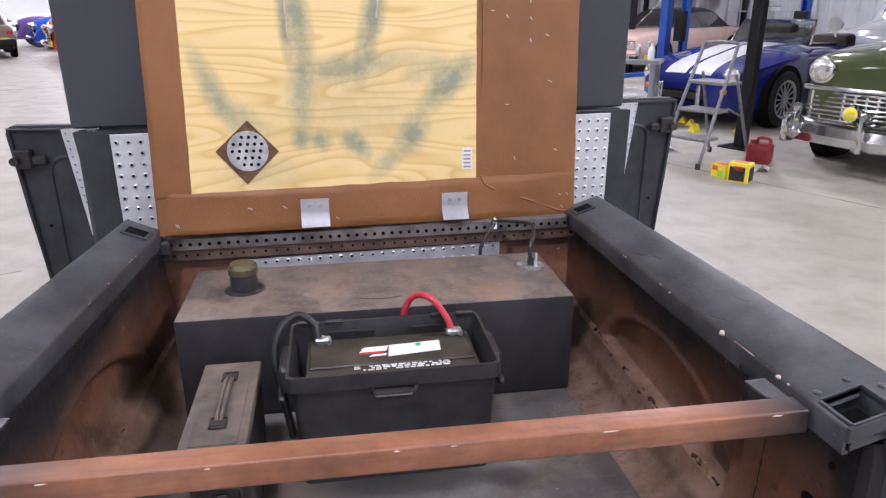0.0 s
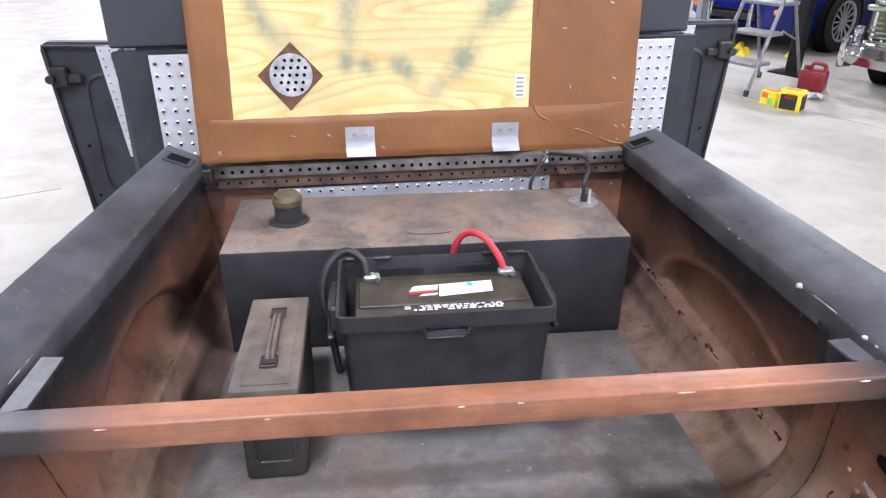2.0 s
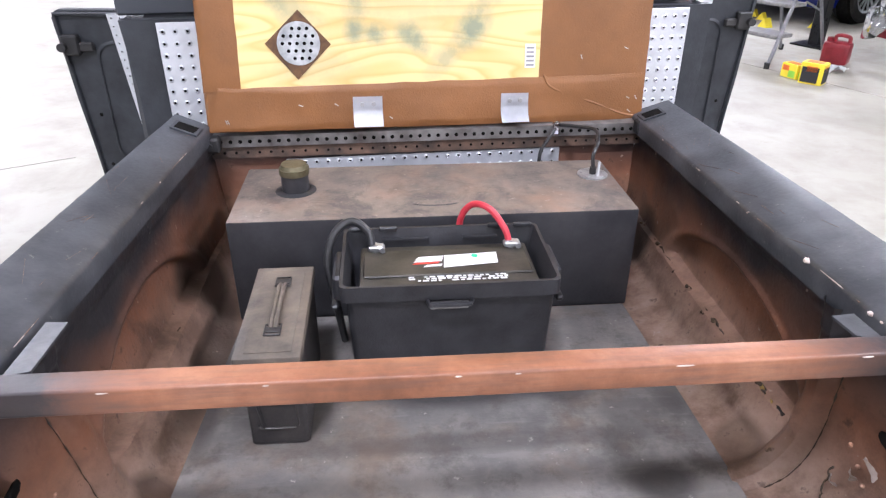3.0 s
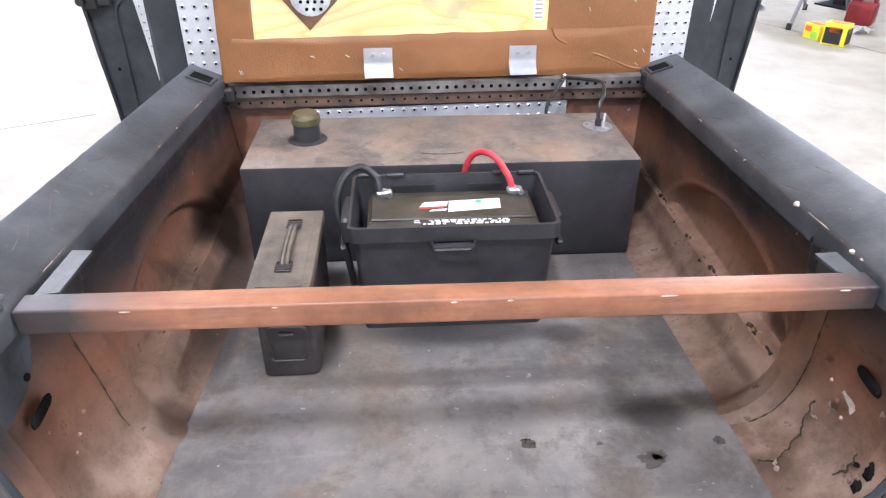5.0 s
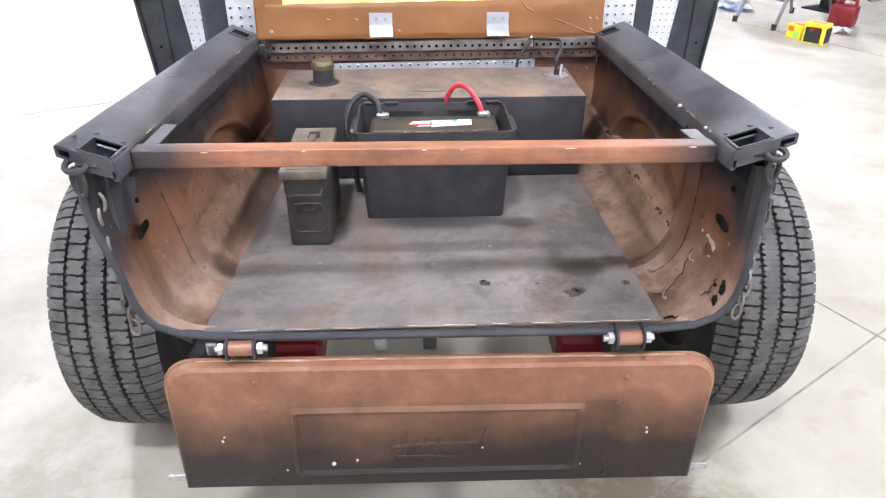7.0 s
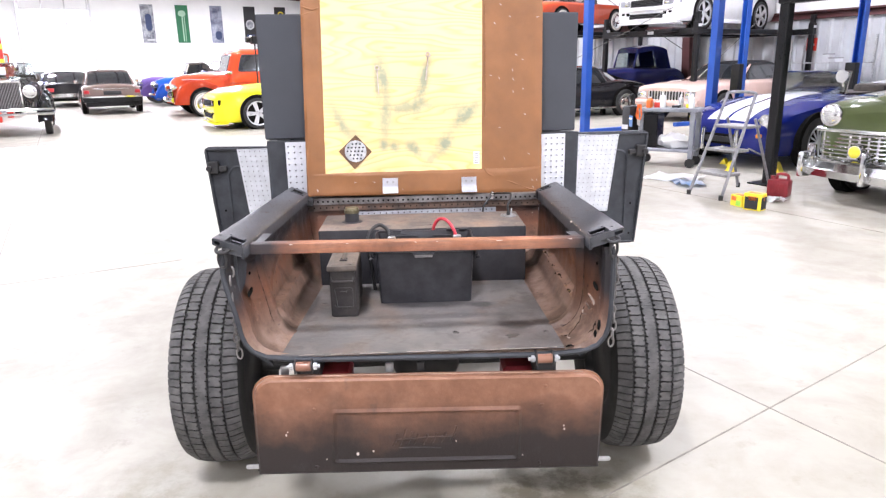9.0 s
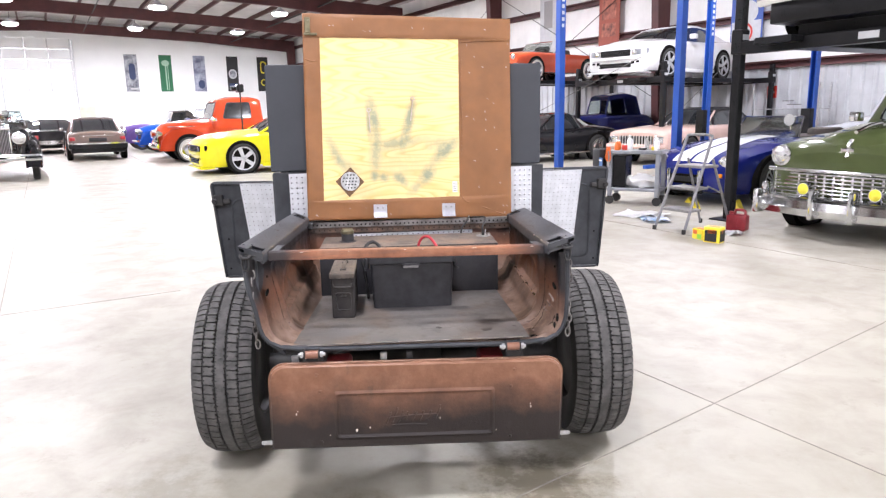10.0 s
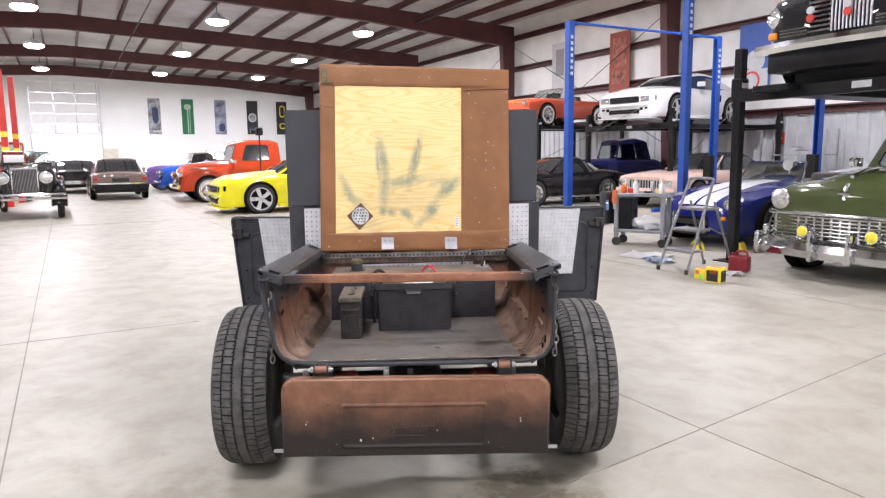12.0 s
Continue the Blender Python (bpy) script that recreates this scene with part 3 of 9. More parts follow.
M["green_tag"] = surf("green_print", (0.25, 0.6, 0.05), (0.35, 0.7, 0.1), 15, 0.5)
M["paper_blue"] = surf("printed_paper", (0.25, 0.4, 0.65), (0.8, 0.82, 0.85), 9, 0.5)
M["can_red"] = surf("dark_red_plastic", (0.17, 0.012, 0.018), (0.24, 0.02, 0.028), 10, 0.4)
M["cart_grey"] = surf("grey_cart_enamel", (0.16, 0.17, 0.19), (0.26, 0.27, 0.3), 6, 0.4)


def bar_paint():
    """Copper-brown tube paint with lengthwise streaks, sooty black at both ends."""
    m, t, b = mat_new("copper_brown_bar_paint")
    t.nodes.new("ShaderNodeTexCoord").name = "coord"
    sep = t.nodes.new("ShaderNodeSeparateXYZ")
    t.links.new(t.nodes["coord"].outputs["Object"], sep.inputs[0])
    mp = node(t, "ShaderNodeMapping")
    mp.inputs["Scale"].default_value = (1.0, 9.0, 9.0)
    t.links.new(t.nodes["coord"].outputs["Object"], mp.inputs[0])
    mid, fine, streak = noise_tex(t, 9.0, 6, 0.7), noise_tex(t, 90, 3), noise_tex(t, 12.0, 5, 0.65, mp.outputs[0])
    col = ramp(t, mid.outputs["Fac"], [(0.32, (0.165, 0.068, 0.036)), (0.5, (0.26, 0.108, 0.058)), (0.68, (0.35, 0.16, 0.09))]).outputs[0]
    col = mixc(t, ramp(t, streak.outputs["Fac"], [(0.45, (0, 0, 0)), (0.7, (0.6,) * 3)]).outputs[0], col, (0.12, 0.07, 0.055))
    end = math_n(t, "ADD", math_n(t, "ABSOLUTE", sep.outputs[0]), math_n(t, "MULTIPLY", mid.outputs["Fac"], 0.2))
    col = mixc(t, ramp(t, end, [(0.44, (0, 0, 0)), (0.53, (0.95,) * 3)]).outputs[0], col, (0.022, 0.023, 0.027))
    t.links.new(col, b.inputs["Base Color"])
    b.inputs["Roughness"].default_value = 0.42
    b.inputs["Specular IOR Level"].default_value = 0.4
    bump(t, b, fine.outputs["Fac"], 0.2, 0.002)
    return m


M["bar"] = bar_paint()
M["poster_navy"] = surf("mottled_navy_print", (0.015, 0.02, 0.045), (0.5, 0.52, 0.56), 2.6, 0.6, 0, 60, 0.05)
M["poster_blue"] = surf("blue_sweep_print", (0.01, 0.015, 0.07), (0.45, 0.48, 0.58), 1.6, 0.6, 0, 60, 0.05)
M["poster_red"] = surf("rust_photo_print", (0.06, 0.02, 0.015), (0.5, 0.16, 0.1), 5, 0.6, 0, 60, 0.05)
M["lens_pale"] = surf("pale_window_glass", (0.2, 0.23, 0.24), (0.34, 0.37, 0.38), 3, 0.06, 0, 60, 0.0, 1.0, spread=0.02)
M["flake_brown"] = surf("rubbed_brown_primer", (0.2, 0.12, 0.085), (0.42, 0.3, 0.24), 30, 0.55, 0, 120, 0.3)
M["gusset"] = surf("rubbed_black_steel", (0.02, 0.022, 0.026), (0.075, 0.076, 0.08), 30, 0.42, 0.0, 150, 0.2)
M["alloy"] = surf("bright_alloy", (0.5, 0.51, 0.53), (0.7, 0.71, 0.73), 8, 0.3, 0.7, 120, 0.05)
M["scuff"] = surf("rubbed_primer_edge", (0.05, 0.035, 0.028), (0.2, 0.12, 0.085), 60, 0.6, 0, 150, 0.3)
M["roof_sheet"] = surf("roof_insulation_sheet", (0.42, 0.41, 0.4), (0.56, 0.55, 0.54), 0.9, 0.6, 0, 12, 0.3)
M["ladder"] = surf("dull_aluminium", (0.14, 0.14, 0.15), (0.26, 0.26, 0.27), 20, 0.45, 0.5, 150, 0.1)

# ---------------------------------------------------------------- the hall
U_WALL, U_LEFT, V_BACK, V_FRONT = 16.4, -18.0, 51.0, -14.0
EAVE, SLOPE = 7.0, 0.045


def roof_z(u):
    return EAVE + SLOPE * (U_WALL - max(u, 2 * -0.8 - u if u < -0.8 else u))


def in_hall(bm):
    bm.transform(pose(0, 0, 0, 0, 0, BUILD))
    return bm


bm = B()
box(bm, -60, 60, -60, 80, -0.3, 0.0)
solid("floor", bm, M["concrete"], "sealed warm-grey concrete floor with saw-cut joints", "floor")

# saw-cut joints
for k, (u0, v0, u1, v1, w) in enumerate(((-1.44, -6, -1.44, 50, 0.007), (1.6, -6, 1.6, 50, 0.006), (4.97, -6, 4.97, 50, 0.006), (-6, 3.74, -0.2, 3.74, 0.006), (-0.6, -0.25, 5.0, 0.45, 0.006),
                                         (-6, 14.0, 5, 14.0, 0.006), (8.2, -6, 8.2, 50, 0.008), (-5, -6, -5, 50, 0.008))):
    a, b = hall(u0, v0), hall(u1, v1)
    d = (b - a).normalized()
    n = Vector((-d.y, d.x, 0)) * w / 2
    bm = B()
    loft(bm, [[a + n, a - n, a - n + Vector((0, 0, 0.0016)), a + n + Vector((0, 0, 0.0016))], [b + n, b - n, b - n + Vector((0, 0, 0.0016)), b + n + Vector((0, 0, 0.0016))]])
    solid("floor_joint", bm, M["joint"], "dark saw-cut joint in the concrete", "joint")

# lift-side wall: insulated sheet above, ribbed sheet below, oxide-red girts and columns
bm = B()
box(bm, U_WALL, U_WALL + 0.2, V_FRONT, V_BACK, 0, 7.2)
solid("wall_east", in_hall(bm), M["insul"], "white insulated sheet wall", "wall")
bm = B()
v = V_FRONT
ring = []
while v < V_BACK - 0.3:
    ring += [(U_WALL - 0.03, v), (U_WALL - 0.03, v + 0.2), (U_WALL - 0.07, v + 0.23), (U_WALL - 0.07, v + 0.29)]
    v += 0.32
rows = [[bm.verts.new((u, vv, z)) for u, vv in ring] for z in (0.0, 2.35)]
for i in range(len(ring) - 1):
    bm.faces.new((rows[0][i], rows[0][i + 1], rows[1][i + 1], rows[1][i]))
solid("wall_liner", in_hall(bm), M["corrugated"], "pale grey ribbed liner sheet on the lower wall", "wall liner")
for z in (2.45, 3.75, 5.0, 6.3):
    bm = B()
    loft(bm, [[(U_WALL - a, v, z + b) for a, b in ((0.005, -0.1), (0.16, -0.1), (0.16, -0.06), (0.02, -0.06), (0.02, 0.06), (0.16, 0.06), (0.16, 0.1), (0.005, 0.1))] for v in (V_FRONT, V_BACK)])
    solid("wall_girt", in_hall(bm), M["frame_red"], "oxide-red steel girt along the wall", "girt")

COLS = [13.8 + 9.1 * k for k in range(-3, 5)]
for v in COLS:
    bm = B()
    # tapered column and roof beam in one rigid frame
    for s, ue in ((1, U_WALL), (-1, U_LEFT)):
        x0 = ue - s * 0.18
        loft(bm, [[(x0 - s * d, v - 0.14, z), (x0, v - 0.14, z), (x0, v + 0.14, z), (x0 - s * d, v + 0.14, z)] for z, d in ((0, 0.3), (6.2, 0.62))])
    loft(bm, [[(u, v - 0.12, roof_z(u) - 0.25 - h), (u, v + 0.12, roof_z(u) - 0.25 - h), (u, v + 0.12, roof_z(u) - 0.25), (u, v - 0.12, roof_z(u) - 0.25)]
              for u, h in ((U_LEFT + .2, 0.85), (U_LEFT + 7, 0.58), (-0.8, 0.64), (U_WALL - 7, 0.58), (U_WALL - 0.2, 0.85))])
    solid("roof_frame", in_hall(bm), M["frame_red"], "oxide-red steel portal frame", "roof frame")

bm = B()
for u0, u1 in ((U_LEFT, -0.8), (-0.8, U_WALL + 0.2)):
    loft(bm, [[(u0, v, roof_z(u0)), (u1, v, roof_z(u1)), (u1, v, roof_z(u1) + 0.15), (u0, v, roof_z(u0) + 0.15)] for v in (V_FRONT, V_BACK + 0.2)])
solid("ceiling", in_hall(bm), M["roof_sheet"], "white insulated roof sheet", "ceiling")
for k in range(22):
    u = U_LEFT + 0.9 + k * 1.55
    if u > U_WALL - 0.3:
        break
    bm = B()
    z = roof_z(u)
    loft(bm, [[(u + a, v, z + b) for a, b in ((-0.05, -0.22), (0.05, -0.22), (0.05, -0.2), (0.01, -0.2), (0.01, -0.003), (-0.05, -0.003))] for v in (V_FRONT, V_BACK)])
    solid("roof_purlin", in_hall(bm), M["frame_red"], "oxide-red steel roof purlin", "purlin")
# pipe and bracing rods under the roof
bm = B()
tube(bm, [(11.5, V_FRONT, 6.55), (11.5, V_BACK, 6.55)], 0.04, 8)
tube(bm, [(2.0, V_FRONT, 6.9), (2.0, V_BACK, 6.9)], 0.03, 8)
for v0 in (13.8, 22.9):
    tube(bm, [(U_WALL - 0.25, v0, 6.0), (U_WALL - 0.25, v0 + 9.1, 1.5)], 0.012, 6)
    tube(bm, [(U_WALL - 0.25, v0 + 9.1, 6.0), (U_WALL - 0.25, v0, 1.5)], 0.012, 6)
solid("roof_pipe", in_hall(bm), M["dark_frame"], "dark service pipe and bracing rods", "pipe")

# back wall with the tall door opening
DU0, DU1, DZ = -2.85, 1.2, 6.5
bm = B()
box(bm, U_LEFT, DU0, V_BACK, V_BACK + 0.2, 0, 8.2)
box(bm, DU1, U_WALL + 0.2, V_BACK, V_BACK + 0.2, 0, 8.2)
box(bm, DU0, DU1, V_BACK, V_BACK + 0.2, DZ, 8.2)
solid("wall_north", in_hall(bm), M["wall_white"], "white painted end wall", "wall")
bm = B()
box(bm, U_LEFT - 0.2, U_LEFT, V_FRONT, V_BACK + .2, 0, 7.3)
solid("wall_west", in_hall(bm), M["insul"], "white insulated side wall", "wall")
bm = B()
box(bm, U_LEFT - .2, U_WALL + .2, V_FRONT - 0.2, V_FRONT, 0, 8.2)
solid("wall_south", in_hall(bm), M["insul"], "white insulated end wall", "wall")
# overhead door, half raised
door = thing("overhead_door", "white sectional overhead door, half raised", "garage door", m=hall_pose((DU0 + DU1) / 2, V_BACK - 0.05, 3.05), kind="structure")
W = DU1 - DU0
for j in range(5):
    bm = B()
    box(bm, -W / 2, W / 2, -0.03, 0.03, j * 0.69, j * 0.69 + 0.68, 0.008)
    p = part("door_panel", bm, M["wall_white"], door)
    for k in range(4):
        bm = B()
        x = -W / 2 + 0.06 + k * (W - 0.12) / 3
        box(bm, x - 0.04, x + 0.04, -0.06, -0.031, j * 0.69, j * 0.69 + 0.68)
        part("stile", bm, M["steel"], p)
    bm = B()
    box(bm, -W / 2, W / 2, -0.055, -0.0305, j * 0.69 + 0.0, j * 0.69 + 0.07)
    part("rail", bm, M["steel"], p)
for s in (-1, 1):
    bm = B()
    box(bm, s * (W / 2 + 0.06) - 0.05, s * (W / 2 + 0.06) + 0.05, -0.1, 0.02, -3.05, 3.4, 0.01)
    part("door_track", bm, M["steel"], door)
bm = B()
box(bm, -8, 6, V_BACK + 4, V_BACK + 4.1, -0.2, 7)
solid("backdrop", in_hall(bm), M["day_glow"], "bright daylight outside the open door", "backdrop")
bm = B()
box(bm, 1.3, 2.25, V_BACK - 0.06, V_BACK - 0.005, 0, 2.1, 0.01)
solid("door_1", in_hall(bm), M["cream_door"], "cream steel side door in the end wall", "door")

# banners on the end wall and the lift wall: plain shapes
def banner(m, w, h, base, shapes, label):
    t = thing("wall_banner", label, "banner", m=m, group="wall banners")
    bm = B()
    box(bm, -w / 2, w / 2, -0.02, 0.0, -h / 2, h / 2, 0.003)
    p = part("cloth", bm, M[base], t)
    for k, (x, z, sx, sz, mt, rnd) in enumerate(shapes):
        bm = B()
        q = rounded(x - sx, x + sx, z - sz, z + sz, min(sx, sz) * (0.98 if rnd else 0.05), 5)
        prism(bm, q, "y", -0.026 - 0.003 * k, -0.021)
        part("printed_shape", bm, M[mt], p)
    return t


zb_, hb_ = 4.35, 2.5
for u, base, shapes, lab in ((4.75, "poster_navy", ((0.05, 0.1, 0.2, 0.55, "navy_ink", 1), (0.1, -1.05, 0.26, 0.06, "banner_grey", 0)), "mottled navy and grey printed banner"),
                             (7.0, "green_ink", ((0, 0.7, 0.25, 0.2, "pale_green", 1), (0, -0.2, 0.04, 0.95, "pale_green", 0), (0.14, -0.3, 0.02, 0.85, "pale_green", 0)), "dark green banner with pale stripes and oval"),
                             (9.3, "poster_blue", ((0.08, -0.75, 0.22, 0.3, "navy_ink", 1),), "dark blue banner with a pale diagonal sweep"),
                             (11.65, "black_ink", ((0, 0.0, 0.3, 0.34, "banner_grey", 1), (0, 0, 0.2, 0.24, "poster_navy", 1), (0, -0.8, 0.3, 0.12, "navy_ink", 0)), "black banner with a pale disc"),
                             (13.9, "black_ink", ((0.05, 0.5, 0.22, 0.45, "yellow_tag", 1), (0.05, 0.5, 0.15, 0.36, "black_ink", 1), (0.05, -0.6, 0.24, 0.24, "yellow_tag", 1), (0.05, -0.6, 0.17, 0.17, "black_ink", 1)), "black banner with yellow rings")):
    banner(hall_pose(u, V_BACK - 0.02, zb_), 0.82, hb_, base, shapes, lab)
for v, base, shapes, lab, z in ((19.6, "banner_grey", ((0, 0.3, 0.25, 0.5, "grey_ink", 0),), "grey banner on the lift wall", 4.6),
                                (16.3, "rust_ink", ((0.0, 0.35, 0.34, 0.5, "poster_red", 0), (0, -0.5, 0.34, 0.22, "poster_red", 0)), "rust-red banner with pale marks", 4.5),
                                (10.9, "blue_ink", ((0.05, -0.05, 0.3, 0.3, "banner_grey", 1), (0, -0.62, 0.46, 0.33, "banner_grey", 0), (-0.05, -0.6, 0.27, 0.27, "red_ink", 1), (-0.05, -0.6, 0.21, 0.21, "banner_grey", 1)), "blue and white banner with a red ring", 3.95)):
    banner(hall_pose(U_WALL - 0.2, v, z, -90), 1.0, 2.1 if base != "blue_ink" else 1.95, base, shapes, lab)

# high-bay lamps
def high_bay(u, v, watts):
    z = LAMP_Z
    t = thing("high_bay_lamp", "round high-bay lamp hanging from the roof", "ceiling lamp", m=hall_pose(u, v, z), group="high-bay lamps")
    bm = B()
    loft(bm, [[(r * math.cos(a), r * math.sin(a), zz) for a in (2 * math.pi * k / 24 for k in range(24))] for r, zz in ((0.42, 0.02), (0.3, 0.13), (0.13, 0.24), (0.1, 0.3))])
    body = part("housing", bm, M["aluminium"], t)
    bm = B()
    ball(bm, (0, 0, -0.01), (0.4, 0.4, 0.12), 20)
    part("diffuser", bm, M["lamp_glow"], body)
    bm = B()
    cyl(bm, (0, 0, 0.3), (0, 0, 1), 0.012, roof_z(u) - z - 0.3, 8)
    part("hanger", bm, M["dark_frame"], t)
    if watts:
        li = bpy.data.lights.new("high_bay_light", "AREA")
        li.shape, li.size, li.energy, li.color = "DISK", 0.7, watts, (0.985, 0.965, 1.0)
        ob = new("high_bay_light", li)
        ob.matrix_basis = Matrix.Translation(hall(u, v, z - 0.15))
    return t


for j in range(7):
    for u in (-8.0, -1.9, 4.35, 10.25):
        high_bay(u, -10.6 + 8.95 * j, LAMP_WATTS * ((1.7 if j > 4 else 1.0) if u < 9 else 1.6))

# ---------------------------------------------------------------- the truck
truck = thing("hot_rod_truck", "narrow hot rod pickup with copper-brown bed and black rails", "truck", at=(0, 0, 0))

RAIL_IN, RAIL_OUT = 0.445, 0.579
BED_Y = 1.0


def skew(y):
    return 0.022 * y


def rail_top(y, s=0):
    return 0.973 - (0.036 + 0.01 * s) * y


FRONT = Matrix.Translation((0.015, 0.945, 0)) @ pose(0, 0, 0, 0, 0, 3)      # lid hinge line, slightly out of square
CABM = Matrix.Translation((0.015, 1.04, 0)) @ pose(0, 0, 0, 0, 0, 6)        # the cab sits slightly out of square on the frame


def step(a, b, q):
    q = max(0.0, min(1.0, (q - a) / (b - a)))
    return q * q * (3 - 2 * q)


# inner skin of the bed: wall, rounded corner, floor
def bed_profile(y):
    top = rail_top(y) - 0.052
    half = [(0.464, top), (0.468, 0.9), (0.47, 0.86), (0.471, 0.82), (0.471, 0.78), (0.471, 0.745), (0.468, 0.71), (0.46, 0.68), (0.447, 0.655), (0.428, 0.634), (0.4, 0.62), (0.36, 0.612), (0.3, 0.61), (0.15, 0.61)]
    tail = [(0.464, top), (0.468, 0.9), (0.47, 0.86), (0.471, 0.82), (0.471, 0.78), (0.471, 0.745), (0.47, 0.712), (0.466, 0.684), (0.457, 0.658), (0.441, 0.636), (0.415, 0.62), (0.37, 0.613), (0.3, 0.61), (0.15, 0.61)]
    k = max(0.0, min(1.0, (0.24 - y) / 0.2))
    k = k * k * (3 - 2 * k)
    half = [(a[0] + (b[0] - a[0]) * k, a[1] + (b[1] - a[1]) * k) for a, b in zip(half, tail)]
    flare = max(0.0, min(1.0, (0.19 - y) / 0.15))
    flare = 0.022 * flare * flare * (3 - 2 * flare)
    half = [(x + flare * max(0.0, min(1.0, (x - 0.34) / 0.12)), z) for x, z in half]
    # the walls stand slightly out of square towards their tops
    left = [(-x + (-0.03 + 0.024 * y) * step(0.7, 0.87, z), z) for x, z in half]
    right = [(x + 0.002 * step(0.7, 0.87, z), z) for x, z in half]
    return left + [(0, 0.61)] + right[::-1]


def finer(poly, n):
    """The outline resampled smoothly."""
    return [(p.x, p.z) for p in smooth_pts([(x, 0, z) for x, z in poly], n)]


bm = B()
ys = [0.012 + 0.3 * i / 50 for i in range(50)] + [0.312 + (BED_Y - 0.312) * i / 100 for i in range(101)]
rows = []
for y in ys:
    ring = []
    for x, z in finer(bed_profile(y), 9):
        # the rounded bead near the tail, the pressed arch, the seam ledge, the fold under the rail and gentle dents
        bead = (0.019 if x > 0 else 0.009) * step(0.156, 0.166, y) * (1 - step(0.186, 0.212, y))
        dent = 0.004 * noise.noise((x * 4, y * 5, z * 6)) + 0.0016 * noise.noise((x * 19, y * 21, z * 17))
        arch = ledge = fold = 0.0
        if abs(x) > 0.4:
            r = math.hypot((y - 0.45) / 0.27, (z - 0.66) / 0.148)
            arch = (-0.016 * (1 - step(0.94, 1.0, r)) + 0.004 * math.exp(-((r - 1.04) / 0.04) ** 2)) * step(0.69, 0.705, z)
            seam = 0.692 + 0.003 * noise.noise((y * 22, x, 0))
            ledge = 0.009 * (1 - step(seam - 0.003, seam + 0.004, z)) * step(0.205, 0.24, y) * step(0.63, 0.66, z)
            fold = 0.003 * step(0.872, 0.878, z + 0.02 * y)
        n = Vector((-x, 0, 0.8 - z)) if abs(x) > 0.38 else Vector((0, 0, 1))
        ring.append(Vector((x + skew(y), y, z)) + n.normalized() * (bead * (abs(x) > 0.36) * step(0.36, 0.4, abs(x)) + dent + arch + ledge + fold))
    rows.append(ring)
loft(bm, rows, closed=False)
bmesh.ops.solidify(bm, geom=bm.faces[:], thickness=0.006)
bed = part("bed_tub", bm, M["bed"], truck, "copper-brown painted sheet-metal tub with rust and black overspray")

bm = B()
box(bm, -0.49, 0.478, 0.02, 0.028, 0.605, 0.868, 0.002)
bm.transform(FRONT)
part("bulkhead", bm, M["bed"], bed)

# outer side panels
for s in (-1, 1):
    bm = B()
    pr = [(s * 0.51, 0.938), (s * 0.515, 0.72), (s * 0.49, 0.64), (s * 0.44, 0.595), (s * 0.44, 0.585), (s * 0.5, 0.63), (s * 0.527, 0.715), (s * 0.523, 0.934)]
    loft(bm, [[(x + skew(y), y, z - (0.05 * y if z > 0.9 else 0)) for x, z in pr] for y in (0.014, 0.5, 0.985)])
    part("bed_side_panel", bm, M["black_paint"], truck)

# tail flange: the folded frame round the open tail end
def outward(pts, side, foot):
    """The same line pushed outwards."""
    out = []
    for x, z in pts:
        k = max(0.0, min(1.0, (abs(x) - 0.3) / 0.15))
        lift = max(0.0, min(1.0, (z - 0.61) / 0.1))
        out.append((x + math.copysign(side * k, x) if x else x, z - foot * (1 - lift)))
    return out


tail_tilt = lambda x, z: z - 0.012 * x
inner = bed_profile(0.012)
mid_l, outer = outward(inner, 0.006, 0.003), outward(inner, 0.026, 0.008)
bm = B()
loft(bm, [[(x, 0.014, tail_tilt(x, z) + 0.004) for x, z in inner], [(x, 0.002, tail_tilt(x, z)) for x, z in mid_l],
          [(x, -0.003, tail_tilt(x, z)) for x, z in outer], [(x, 0.02, tail_tilt(x, z)) for x, z in outer]], closed=False)
bmesh.ops.solidify(bm, geom=bm.faces[:], thickness=0.003)
flange = part("tail_flange", bm, M["bed"], truck)
bm = B()
tube(bm, [(x, 0.002, tail_tilt(x, z)) for x, z in outward(inner, 0.027, 0.006)], 0.0085, 8)
part("flange_edge", bm, M["black_paint"], flange)
# oblong slots and bolt holes in the flared tail walls
for s in (-1, 1):
    bm = B()
    tube(bm, [(0, 0, -0.02), (0, 0, -0.014), (0, 0, 0), (0, 0, 0.014), (0, 0, 0.02)], [0.005, 0.0085, 0.009, 0.0085, 0.005], 12)
    bm.transform(Matrix.Translation((s * 0.4915 - 0.001, 0.056 + 0.004 * s, 0.79 - 0.008 * s)) @ pose(0, 0, 0, -84, 0, 0) @ Matrix.Diagonal((0.4, 1, 1.15, 1)))
    part("slot", bm, M["hole"], flange)
    for y, z, r in ((0.045, 0.855, 0.005), (0.11, 0.74, 0.0035), (0.09, 0.722, 0.0035), (0.075, 0.705, 0.0035)):
        bm = B()
        ball(bm, (s * (0.488 - 0.08 * max(0, y - 0.06)), y, z), (0.003, r, r), 10)
        part("bolt_hole", bm, M["hole"] if r > 0.004 else M["bed"], flange)

# top rails: leaning inwards, with a folded inner face, a turned-down outer lip and a stake pocket at the tail end
def rail_span(s, y):
    """The inner and outer edge of a rail at y."""
    return (-0.488 + 0.043 * y, -0.572 + 0.056 * y) if s < 0 else (0.453 + 0.027 * y, 0.551 + 0.022 * y)


RAIL_LEAN = 0.03


